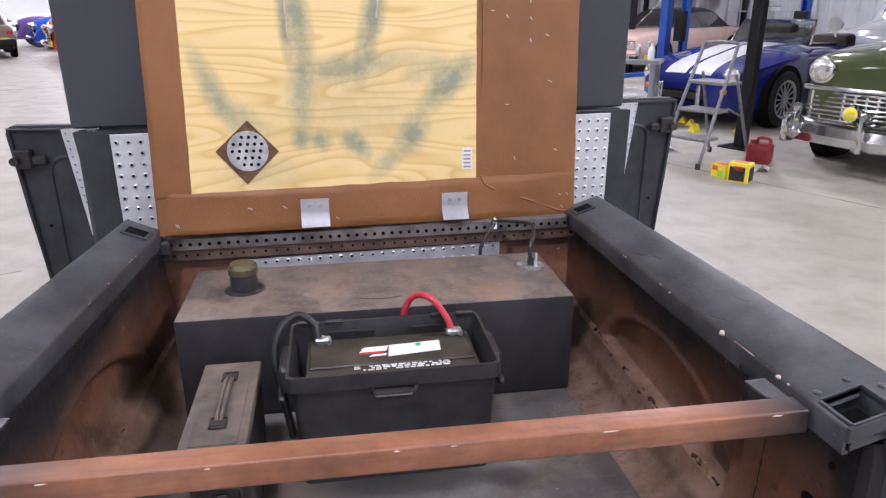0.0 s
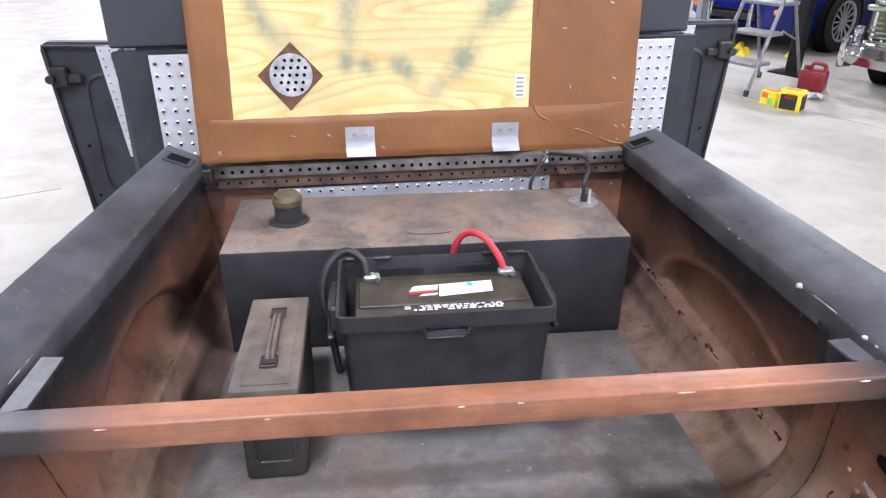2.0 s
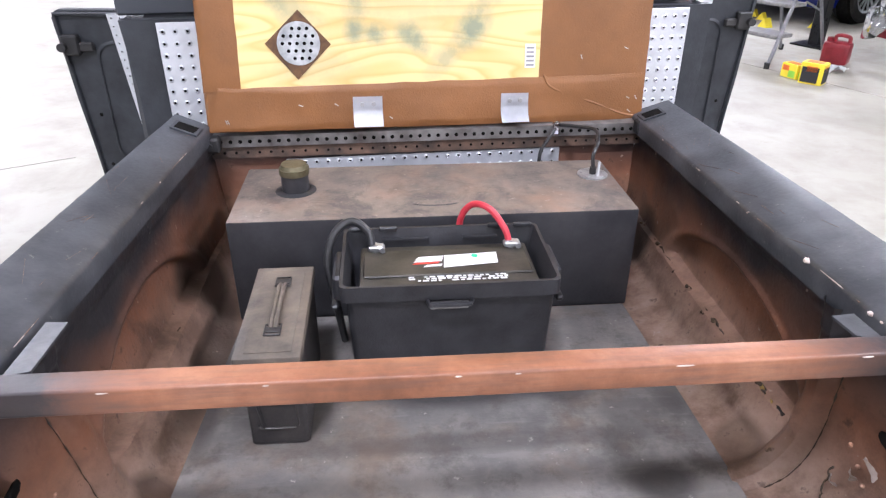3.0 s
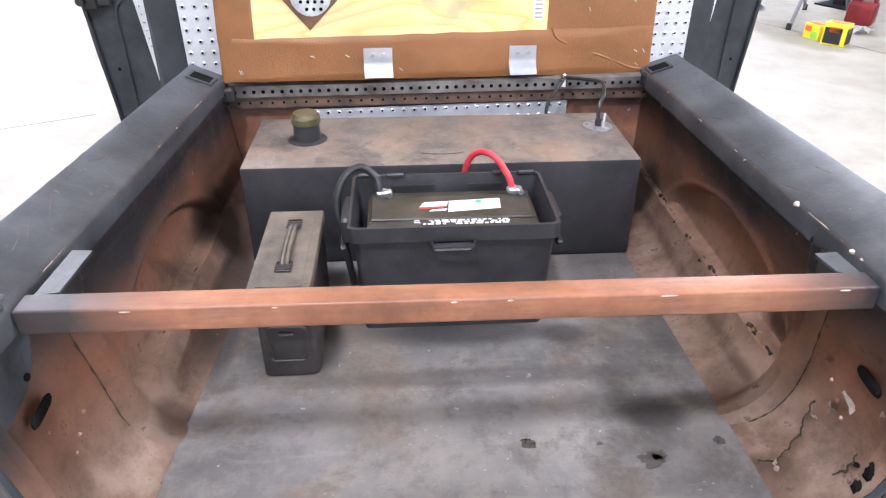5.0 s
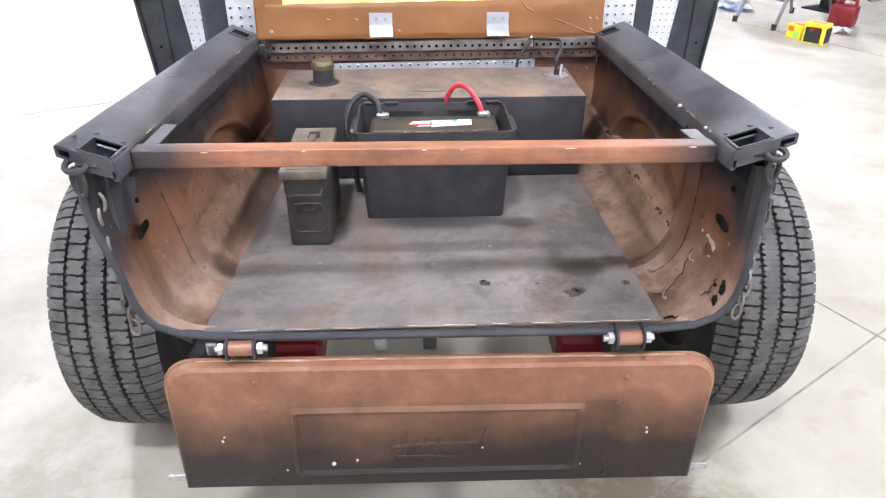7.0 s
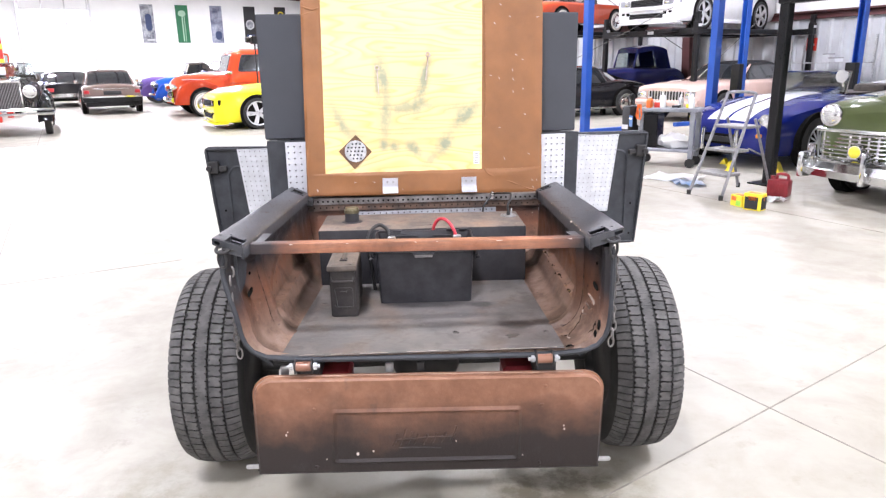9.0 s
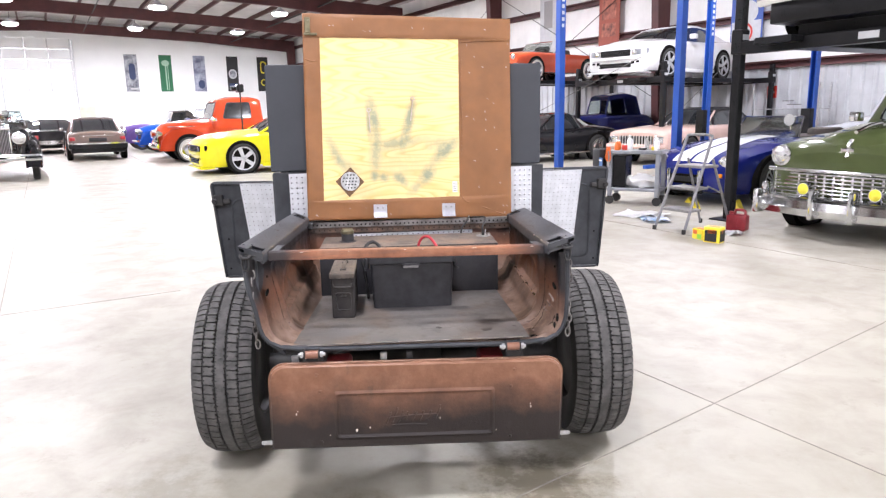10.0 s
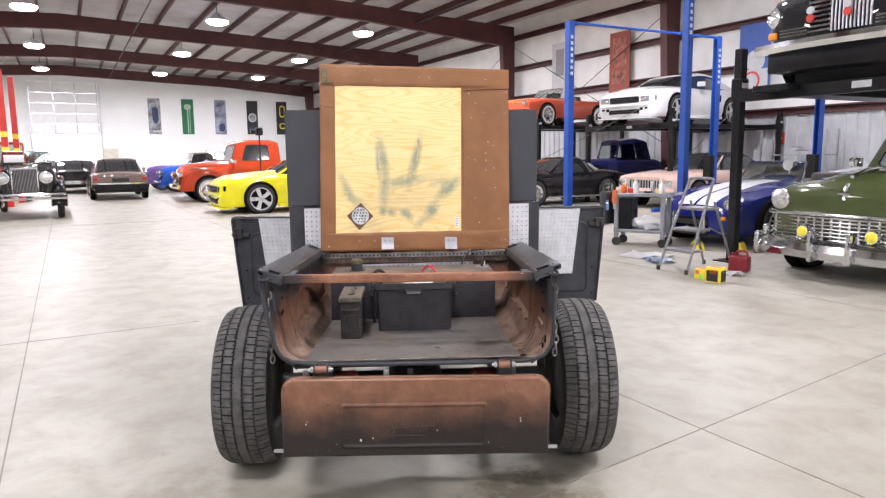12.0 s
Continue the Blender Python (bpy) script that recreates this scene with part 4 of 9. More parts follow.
def rail_at(s, y, d, dz=0.0):
    """A point d metres out from the rail's inner edge, dz above its face; d < 0 counts from the outer edge."""
    a, b = rail_span(s, y)
    w = abs(b - a)
    d = d if d > -0.005 else w + d
    return Vector((a + s * d, y, rail_top(y, s) - RAIL_LEAN * (1 - d / w) + dz + 0.0012 * noise.noise((a + d * 20, y * 9, s))))


for s in (-1, 1):
    face = [(0.007, -0.036), (-0.001, -0.034), (-0.0015, -0.005), (0.001, -0.001), (0.004, 0.0)]
    lip = [(-0.012, 0.0), (-0.0065, -0.001), (-0.0052, -0.005), (-0.0052, -0.019), (-0.022, -0.021), (-0.022, -0.017), (-0.0095, -0.015), (-0.0095, -0.006)]
    bm = B()

    def strip(prof, y0, y1, n=2):
        loft(bm, [[rail_at(s, y, d, z) for d, z in prof] for y in np.linspace(y0, y1, n)])

    p0, p1 = (0.004, 0.045) if s < 0 else (0.005, 0.053)
    strip(face + [(0.03, 0.0), (0.06, 0.0)] + lip + [(0.05, -0.006), (0.008, -0.006)], 0.05, 0.965 + 0.05 * s, 40)
    strip(face[:4] + [(p0, 0.0), (p0, -0.03)], -0.002, 0.05)
    strip([(p1, -0.006), (p1, 0.0), (p1 + 0.012, 0.0)] + lip, -0.004, 0.05)
    strip([(-0.0015, -0.016), (-0.0015, 0.001), (p1 + 0.012, 0.001), (p1 + 0.012, -0.016)], -0.008, -0.002)
    rail = part("bed_rail", bm, M["rail_paint"], truck, "black painted rail, scuffed along its edges")
    rng = random.Random(20 + s)
    for k in range(16):
        y0 = rng.uniform(0.04, 0.86)
        y1 = y0 + rng.choice((0.006, 0.01, 0.02, 0.05))
        inner_edge = k % 2 == 0
        d, dz = (0.0005, -0.0022) if inner_edge else (-0.0058, -0.0022)
        bm = B()
        tube(bm, [rail_at(s, y, d, dz) for y in np.linspace(y0, y1, 7)], [0.0004 + 0.0016 * abs(noise.noise((q * 1.7, y0 * 9, s))) * math.sin(math.pi * (q + 0.5) / 7) for q in range(7)], 5)
        part("worn_edge", bm, M["scuff"] if k % 4 else M["flake"], rail)
    for k in range(14):
        y0, d0 = rng.uniform(0.08, 0.85), rng.uniform(0.012, 0.07)
        ln, sl = rng.uniform(0.01, 0.05), rng.uniform(-0.6, 0.6)
        bm = B()
        tube(bm, [rail_at(s, y0 + q * ln, d0 + sl * q * ln, 0.0001) for q in np.linspace(0, 1, 6)], [0.0002 + 0.0006 * abs(noise.noise((q * 2.1, y0 * 30, s))) for q in range(6)], 4)
        part("scratch", bm, M["scuff"], rail)
    if s > 0:
        for y, r in ((0.255, 0.006), (0.12, 0.0045), (0.1, 0.003), (0.42, 0.003)):
            bm = B()
            ball(bm, rail_at(s, y, 0.0, -0.0035), (r * 0.8, r, r * 0.6), 9)
            for v in bm.verts:
                v.co += Vector((noise.noise(v.co * 300), noise.noise(v.co * 280 + Vector((4, 0, 0))), 0)) * 0.003
            part("paint_chip", bm, M["flake"], rail)
    # stake pocket: four thin walls going down into the rail
    bm = B()
    for d0, d1, y0, y1 in ((p0 - 0.003, p0, -0.002, 0.05), (p1, p1 + 0.003, -0.002, 0.05), (p0, p1, -0.005, -0.002), (p0, p1, 0.05, 0.053)):
        loft(bm, [[rail_at(s, y0, d0, z), rail_at(s, y0, d1, z), rail_at(s, y1, d1, z), rail_at(s, y1, d0, z)] for z in (-0.03, 0.003)])
    pocket = part("stake_pocket", bm, M["rail_paint"], rail, "square black stake pocket, open at the top")
    bm = B()
    loft(bm, [[rail_at(s, y, d, z) for y, d in ((-0.002, p0), (-0.002, p1), (0.05, p1), (0.05, p0))] for z in (-0.03, -0.027)])
    part("pocket_floor", bm, M["hole"], pocket)
    bm = B()
    tube(bm, [rail_at(s, 0.047, p0 + 0.003, -0.008), rail_at(s, 0.047, p1 - 0.003, -0.008)], 0.0025, 6)
    part("pocket_lip", bm, M["rail_paint"], pocket)
    # rivets
    for d, y in ((0.012, 0.066), (0.05, 0.07), (0.07, 0.04)):
        bm = B()
        p = rail_at(s, y, d, 0.0005)
        ball(bm, p, (0.005, 0.005, 0.0022), 10)
        part("rivet", bm, M["rail_paint"], rail)
    # pocket socket at the cab end
    y0 = 0.905 + 0.05 * s
    bm = B()
    loft(bm, [[rail_at(s, y0 + q, d, z) for q, d in ((-0.024, 0.004), (-0.024, 0.052), (0.024, 0.052), (0.024, 0.004))] for z in (-0.004, 0.0035)])
    part("pocket_rim", bm, M["black_paint"], rail)
    bm = B()
    loft(bm, [[rail_at(s, y0 + q, d, z) for q, d in ((-0.017, 0.01), (-0.017, 0.046), (0.017, 0.046), (0.017, 0.01))] for z in (0.002, 0.0045)])
    part("pocket_hole", bm, M["hole"], rail)
    # eye bolt, ring and chain
    ex = -0.538 if s < 0 else 0.512
    bm = B()
    cyl(bm, (ex - s * 0.03, 0.0, 0.938), (s, 0, 0), 0.008, 0.034, 12)
    tube(bm, [(ex + s * 0.004 + 0.016 * math.cos(q), -0.006 + 0.01 * math.sin(q), 0.938 + 0.007 * math.sin(q)) for q in (2 * math.pi * k / 18 for k in range(19))], 0.005, 8)
    eye = part("eye_bolt", bm, M["dark_frame"], rail)
    bm = B()
    c = Vector((ex + s * 0.006, -0.006, 0.911))
    tube(bm, [c + Vector((s * 0.012 * math.cos(q), 0.006 * math.cos(q), 0.023 * math.sin(q))) for q in (2 * math.pi * k / 20 for k in range(21))], 0.004, 8)
    part("ring", bm, M["dark_frame"], eye)
    for k in range(11):
        bm = B()
        c = Vector((s * (0.528 + 0.003 * math.sin(k)), 0.006, 0.872 - 0.024 * k))
        t1 = Vector((0, 1, 0)) if k % 2 else Vector((1, 0, 0))
        tube(bm, [c + t1 * 0.008 * math.cos(q) + Vector((0, 0, 0.016 * math.sin(q))) for q in (2 * math.pi * i / 12 for i in range(13))], 0.0028, 6)
        part("chain_link", bm, M["scorched"], rail)

# square crossbar with its corner gussets
bm = B()
loft(bm, [[(-0.482 if e == 0 else 0.45, y, z + (0.006 if e == 0 else -0.001)) for y, z in rounded(0.052, 0.085, 0.9, 0.9305, 0.003, 3)] for e in (0, 1)])
crossbar = part("crossbar", bm, M["bar"], truck, "copper-brown square steel tube with chipped paint")
for x, w in ((-0.214, 0.007), (-0.025, 0.007), (0.036, 0.009), (-0.37, 0.012), (0.21, 0.02), (0.41, 0.014)):
    bm = B()
    ball(bm, (x, 0.0535, 0.9294 - 0.006 * x), (w * 0.62, 0.0026, 0.0012), 9)
    for v in bm.verts:
        v.co.x += 0.003 * noise.noise(v.co * 300)
    part("paint_chip", bm, M["flake"], crossbar)
for x0, x1 in ((-0.43, -0.4), (-0.36, -0.345), (-0.24, -0.21), (-0.08, -0.06), (0.2, 0.28), (0.31, 0.33), (0.39, 0.42)):
    bm = B()
    tube(bm, [(x, 0.0528, 0.9286 - 0.006 * x) for x in np.linspace(x0, x1, 7)], [0.0002 + 0.0006 * math.sin(math.pi * k / 6) for k in range(7)], 5)
    part("worn_edge", bm, M["flake"], crossbar)
for s, outline in ((-1, [(-0.474, 0.08), (-0.449, 0.088), (-0.446, 0.174), (-0.47, 0.176)]), (1, [(0.445, 0.07), (0.418, 0.087), (0.414, 0.126), (0.442, 0.128)])):
    bm = B()
    prism(bm, outline, "z", 0.9295 - 0.003 * s, 0.9325 - 0.003 * s)
    part("gusset", bm, M["gusset"], crossbar, "thin steel corner plate, rubbed bare")
# pressed arcs and seam lines on the inner walls
for s in (-1, 1):
    bm = B()
    q = 0.003 if s < 0 else 0.0
    line = []
    for x, z in finer(bed_profile(0.15), 4):
        if x * s > 0.41 and (z < 0.86 if s > 0 else 0.668 < z < 0.85):
            line.append(Vector((x - s * 0.0015 + skew(0.15), 0.152 + 0.0015 * noise.noise((z * 60, s, 0)), z + 0.0015)))
    tube(bm, line, [0.0003 + 0.0022 * max(0.0, noise.noise((k * 0.8, s, 0)) + 0.15) for k in range(len(line))], 5)
    part("open_seam", bm, M["crack"], bed)
for s in (-1, 1):
    for y0, y1, r in ((0.22, 0.3, 0.0045), (0.33, 0.36, 0.002), (0.4, 0.52, 0.003), (0.56, 0.6, 0.004), (0.66, 0.86, 0.005)) if s > 0 else ((0.32, 0.35, 0.002), (0.5, 0.53, 0.002)):
        bm = B()
        n = max(8, int((y1 - y0) / 0.004))
        line = [Vector((s * 0.4618 + skew(y), y, 0.6925 + 0.008 * noise.noise((y * 45, s, 2)))) for y in np.linspace(y0, y1, n)]
        tube(bm, line, [0.0006 + r * abs(noise.noise((p.y * 75, s, 5))) for p in line], 5)
        part("open_seam", bm, M["crack"], bed)
rng = random.Random(4)
for k in range(22):
    y = 0.24 + 0.1 * rng.random() if k < 10 else 0.45 + 0.42 * rng.random()
    bm = B()
    ball(bm, (0.457 + 0.003 * rng.random() + skew(y), y, 0.684 + 0.012 * rng.random()), (0.0035, rng.uniform(0.002, 0.008), rng.uniform(0.0015, 0.004)), 9)
    for v in bm.verts:
        v.co += Vector((noise.noise(v.co * 130), noise.noise(v.co * 150), noise.noise(v.co * 140 + Vector((2, 0, 0))))) * 0.005
    part("rust_hole", bm, M["mossy"] if k < 10 and k % 2 else M["crack"], bed)
for x, y, z, w, h, turn in ((0.477, 0.085, 0.715, 0.011, 0.024, 20), (0.484, 0.07, 0.74, 0.009, 0.03, -15), (0.47, 0.104, 0.688, 0.014, 0.016, 50), (0.418, 0.07, 0.627, 0.014, 0.01, 80)):
    bm = B()
    grid_sheet(bm, lambda a, b: (-0.006 * math.sin(math.pi * a) - 0.004 * b * b + 0.002 * noise.noise((a * 3, b * 4, x)), (a - 0.5) * w * (1 + 0.5 * noise.noise((b * 4, x * 9, 1))), (b - 0.5) * h * (1 + 0.4 * noise.noise((a * 4, y * 9, 2)))), 6, 8, 0.0008)
    bm.transform(Matrix.Translation((x + 0.004, y, z)) @ pose(0, 0, 0, turn, -20, 0))
    part("peeling_flake", bm, M["flake"], bed)
for pts in ([(0.474, 0.115, 0.7), (0.469, 0.108, 0.69), (0.46, 0.1, 0.67), (0.452, 0.09, 0.66)], [(0.4, 0.082, 0.619), (0.42, 0.078, 0.628), (0.438, 0.085, 0.643), (0.452, 0.092, 0.66)],
            [(0.492, 0.03, 0.69), (0.48, 0.026, 0.668), (0.466, 0.03, 0.652)]):
    bm = B()
    line = [p + Vector((0.004 * noise.noise(p * 120), 0.006 * noise.noise(p * 110 + Vector((9, 0, 0))), 0.004 * noise.noise(p * 130))) for p in smooth_pts(pts, 7)]
    tube(bm, line, [0.0008 + 0.0022 * abs(noise.noise(p * 90)) for p in line], 5)
    part("open_seam", bm, M["crack"], bed)

# rust eaten through at the tail corner
for x, y, z, sx, sy, sz in ((0.489, 0.004, 0.682, 0.004, 0.006, 0.013), (0.48, 0.002, 0.66, 0.004, 0.006, 0.009), (0.482, 0.018, 0.68, 0.003, 0.003, 0.003), (0.408, 0.006, 0.6225, 0.014, 0.005, 0.003)):
    bm = B()
    ball(bm, (x, y, z), (sx, sy, sz), 14)
    for v in bm.verts:
        v.co += Vector((0.3 * noise.noise(v.co * 150), noise.noise(v.co * 140 + Vector((3, 0, 0))), noise.noise(v.co * 160 + Vector((0, 5, 0))))) * 0.007
    part("rust_hole", bm, M["hole"], bed)

# steel sheet laid on the bed floor
bm = B()
prism(bm, [(-0.412, 0.002), (0.392, 0.002), (0.372, 0.63), (-0.372, 0.63)], "z", 0.6185, 0.6235)
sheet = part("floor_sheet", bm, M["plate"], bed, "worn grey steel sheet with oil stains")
for x0, x1 in ((-0.36, -0.32), (-0.27, -0.21), (-0.19, -0.11), (-0.06, 0.06), (0.16, 0.2), (0.21, 0.37), (0.09, 0.12)):
    bm = B()
    tube(bm, [(x, 0.0005, 0.6225 + 0.0006 * math.sin(90 * x)) for x in np.linspace(x0, x1, 9)], [0.0003 + 0.0013 * abs(noise.noise((k * 0.9, x0 * 20, 0))) for k in range(9)], 5)
    part("worn_edge", bm, M["flake"], sheet)
for x, y, r, kx in ((0.089, 0.131, 0.01, 1), (0.255, 0.09, 0.012, 1.5), (0.265, 0.1, 0.009, 1.4), (0.19, 0.125, 0.004, 1), (-0.34, 0.43, 0.006, 1.5), (0.36, 0.12, 0.008, 1)):
    bm = B()
    pts = []
    for i in range(28):
        a = 2 * math.pi * i / 28
        q = r * (1 + 0.6 * noise.noise((math.cos(a) * 2.5 + x * 30, math.sin(a) * 2.5 + y * 30, 0)))
        pts.append((x + kx * q * math.cos(a), y + q * math.sin(a)))
    prism(bm, pts, "z", 0.6237, 0.6241)
    part("oil_stain", bm, M["stain"], sheet)

# hinges
for x in (-0.348, 0.332):
    z = 0.594
    bm = B()
    cyl(bm, (x - 0.022, -0.012, z), (1, 0, 0), 0.0135, 0.044, 20)
    hinge = part("hinge_bushing", bm, M["rust_bar"], truck)
    for dx in (-0.025, 0.022):
        bm = B()
        prism(bm, rounded(-0.03, 0.012, z - 0.018, z + 0.02, 0.01, 4), "x", x + dx, x + dx + 0.004)
        part("hinge_ear", bm, M["dark_frame"], hinge)
    bm = B()
    cyl(bm, (x - 0.045, -0.012, z), (1, 0, 0), 0.006, 0.09, 10)
    sgn = 1 if x < 0 else -1
    cyl(bm, (x + sgn * 0.028, -0.012, z), (sgn, 0, 0), 0.011, 0.009, 6)
    cyl(bm, (x - sgn * 0.03, -0.012, z), (-sgn, 0, 0), 0.011, 0.009, 6)
    part("hinge_bolt", bm, M["galv"], hinge)

# tailgate hanging down, with a pressed panel
GATE_TILT = pose(-0.004, -0.02, -0.008, 0, 1.0, 0)
bm = B()
body = rounded(-0.498, 0.498, 0.262, 0.562, 0.055, 7, (0, 0, 1, 1))
inn = rounded(-0.492, 0.492, 0.268, 0.556, 0.05, 7, (0, 0, 1, 1))
back = rounded(-0.505, 0.505, 0.262, 0.566, 0.06, 7, (0, 0, 1, 1))
loft(bm, [[(x, 0.022, z) for x, z in inn], [(x, 0.02, z) for x, z in back], [(x, 0.014, z) for x, z in back], [(x, 0.012, z + 0.001) for x, z in body], [(x, -0.003, z) for x, z in body], [(x, -0.008, z) for x, z in inn]], caps=True)
bm.transform(GATE_TILT)
gate = part("tailgate", bm, M["gate"], truck, "copper-brown tailgate hanging open, sooty black towards its foot")
bm = B()
top = [(x, 0.012 + 0.002 * noise.noise((x * 9, 0, 0)), 0.5645 + 0.0016 * noise.noise((x * 9, 2, 0))) for x in np.linspace(-0.44, 0.44, 30)]
tube(bm, top, [0.0012 + 0.0012 * abs(noise.noise((p[0] * 14, 7, 0))) for p in top], 6)
bm.transform(GATE_TILT)
part("rubbed_top_edge", bm, M["flake_brown"], gate)
for k, (x0, x1, z0, z1, dep, wd) in enumerate(((-0.285, 0.265, 0.292, 0.47, 0.006, 0.009),)):
    bm = B()
    o, i1, i2 = rounded(x0, x1, z0, z1, 0.012, 3), rounded(x0 + wd, x1 - wd, z0 + wd, z1 - wd, 0.01, 3), rounded(x0 + 2 * wd, x1 - 2 * wd, z0 + 2 * wd, z1 - 2 * wd, 0.008, 3)
    loft(bm, [[(x, -0.0079, z) for x, z in o], [(x, -0.0079 - dep, z) for x, z in i1], [(x, -0.0085, z) for x, z in i2]], caps=False)
    bm.transform(GATE_TILT)
    part("pressed_panel", bm, M["gate"], gate)
# pressed emblem: plain strokes only
for x0, z0, x1, z1 in ((-0.108, 0.35, -0.094, 0.388), (-0.09, 0.35, -0.07, 0.404), (-0.068, 0.352, -0.052, 0.394), (-0.048, 0.352, -0.034, 0.388), (-0.022, 0.352, -0.008, 0.386), (0.004, 0.354, 0.018, 0.39),
                       (0.03, 0.356, 0.044, 0.39), (0.058, 0.36, 0.076, 0.41), (-0.1, 0.368, 0.066, 0.376), (-0.09, 0.34, 0.03, 0.338)):
    bm = B()
    tube(bm, smooth_pts([(x0, -0.0066, z0), ((x0 + x1) / 2 + 0.003, -0.006, (z0 + z1) / 2 + 0.002), (x1, -0.0066, z1)], 4), 0.0042, 8)
    bm.transform(GATE_TILT)
    part("emblem_stroke", bm, M["gate"], gate)
for x, z, r in ((-0.412, 0.39, 0.006), (-0.408, 0.4, 0.004), (0.39, 0.392, 0.006), (0.388, 0.403, 0.005), (-0.21, 0.325, 0.009), (-0.165, 0.333, 0.006), (0.075, 0.36, 0.005), (-0.3, 0.31, 0.004), (0.27, 0.31, 0.004)):
    bm = B()
    ball(bm, (x, -0.008, z), (r * 0.45, 0.0014, r * 0.62), 8)
    bm.transform(GATE_TILT)
    part("paint_chip", bm, M["flake"], gate)
for x, z in ((-0.34, 0.53), (0.33, 0.53), (-0.33, 0.47), (0.32, 0.47), (-0.33, 0.285), (0.32, 0.285)):
    bm = B()
    ball(bm, (x, -0.0085, z), (0.006, 0.003, 0.006), 10)
    bm.transform(GATE_TILT)
    part("rivet", bm, M["gate"], gate)
for s in (-1, 1):
    bm = B()
    prism(bm, rounded(s * 0.515 - 0.02, s * 0.515 + 0.02, 0.278, 0.292, 0.006, 3), "y", 0.0, 0.004)
    bm.transform(GATE_TILT)
    part("latch_tab", bm, M["galv"], gate)

# chassis under the bed
bm = B()
box(bm, -0.45, 0.45, 0.03, 0.07, 0.584, 0.604, 0.004)
for x in (-0.34, 0.34):
    box(bm, x - 0.03, x + 0.03, 0.0, 2.6, 0.47, 0.585, 0.006)
box(bm, -0.32, 0.32, 0.7, 0.76, 0.48, 0.56, 0.005)
chassis = part("chassis_frame", bm, M["dark_frame"], truck)
bm = B()
cyl(bm, (-0.6, 0.575, 0.357), (1, 0, 0), 0.038, 1.2, 18)
ball(bm, (0.0, 0.575, 0.357), (0.13, 0.14, 0.13), 18)
part("rear_axle", bm, M["dark_frame"], chassis)
for s in (-1, 1):
    bm = B()
    box(bm, s * 0.285 - 0.06, s * 0.285 + 0.06, 0.06, 0.16, 0.47, 0.535, 0.01)
    part("tail_lamp", bm, M["can_red"], chassis, "red lamp tucked under the bed")
    bm = B()
    cyl(bm, (s * 0.42, 0.28, 0.3), (-s * 0.1, 0.1, 1), 0.022, 0.26, 14)
    part("shock_absorber", bm, M["dark_frame"], chassis)
for x in (-0.41, -0.11, -0.02):
    bm = B()
    box(bm, x - 0.012, x + 0.012, 0.02, 0.032, 0.552, 0.58, 0.003)
    part("bracket", bm, M["galv"] if x < -0.1 else M["dark_frame"], chassis)

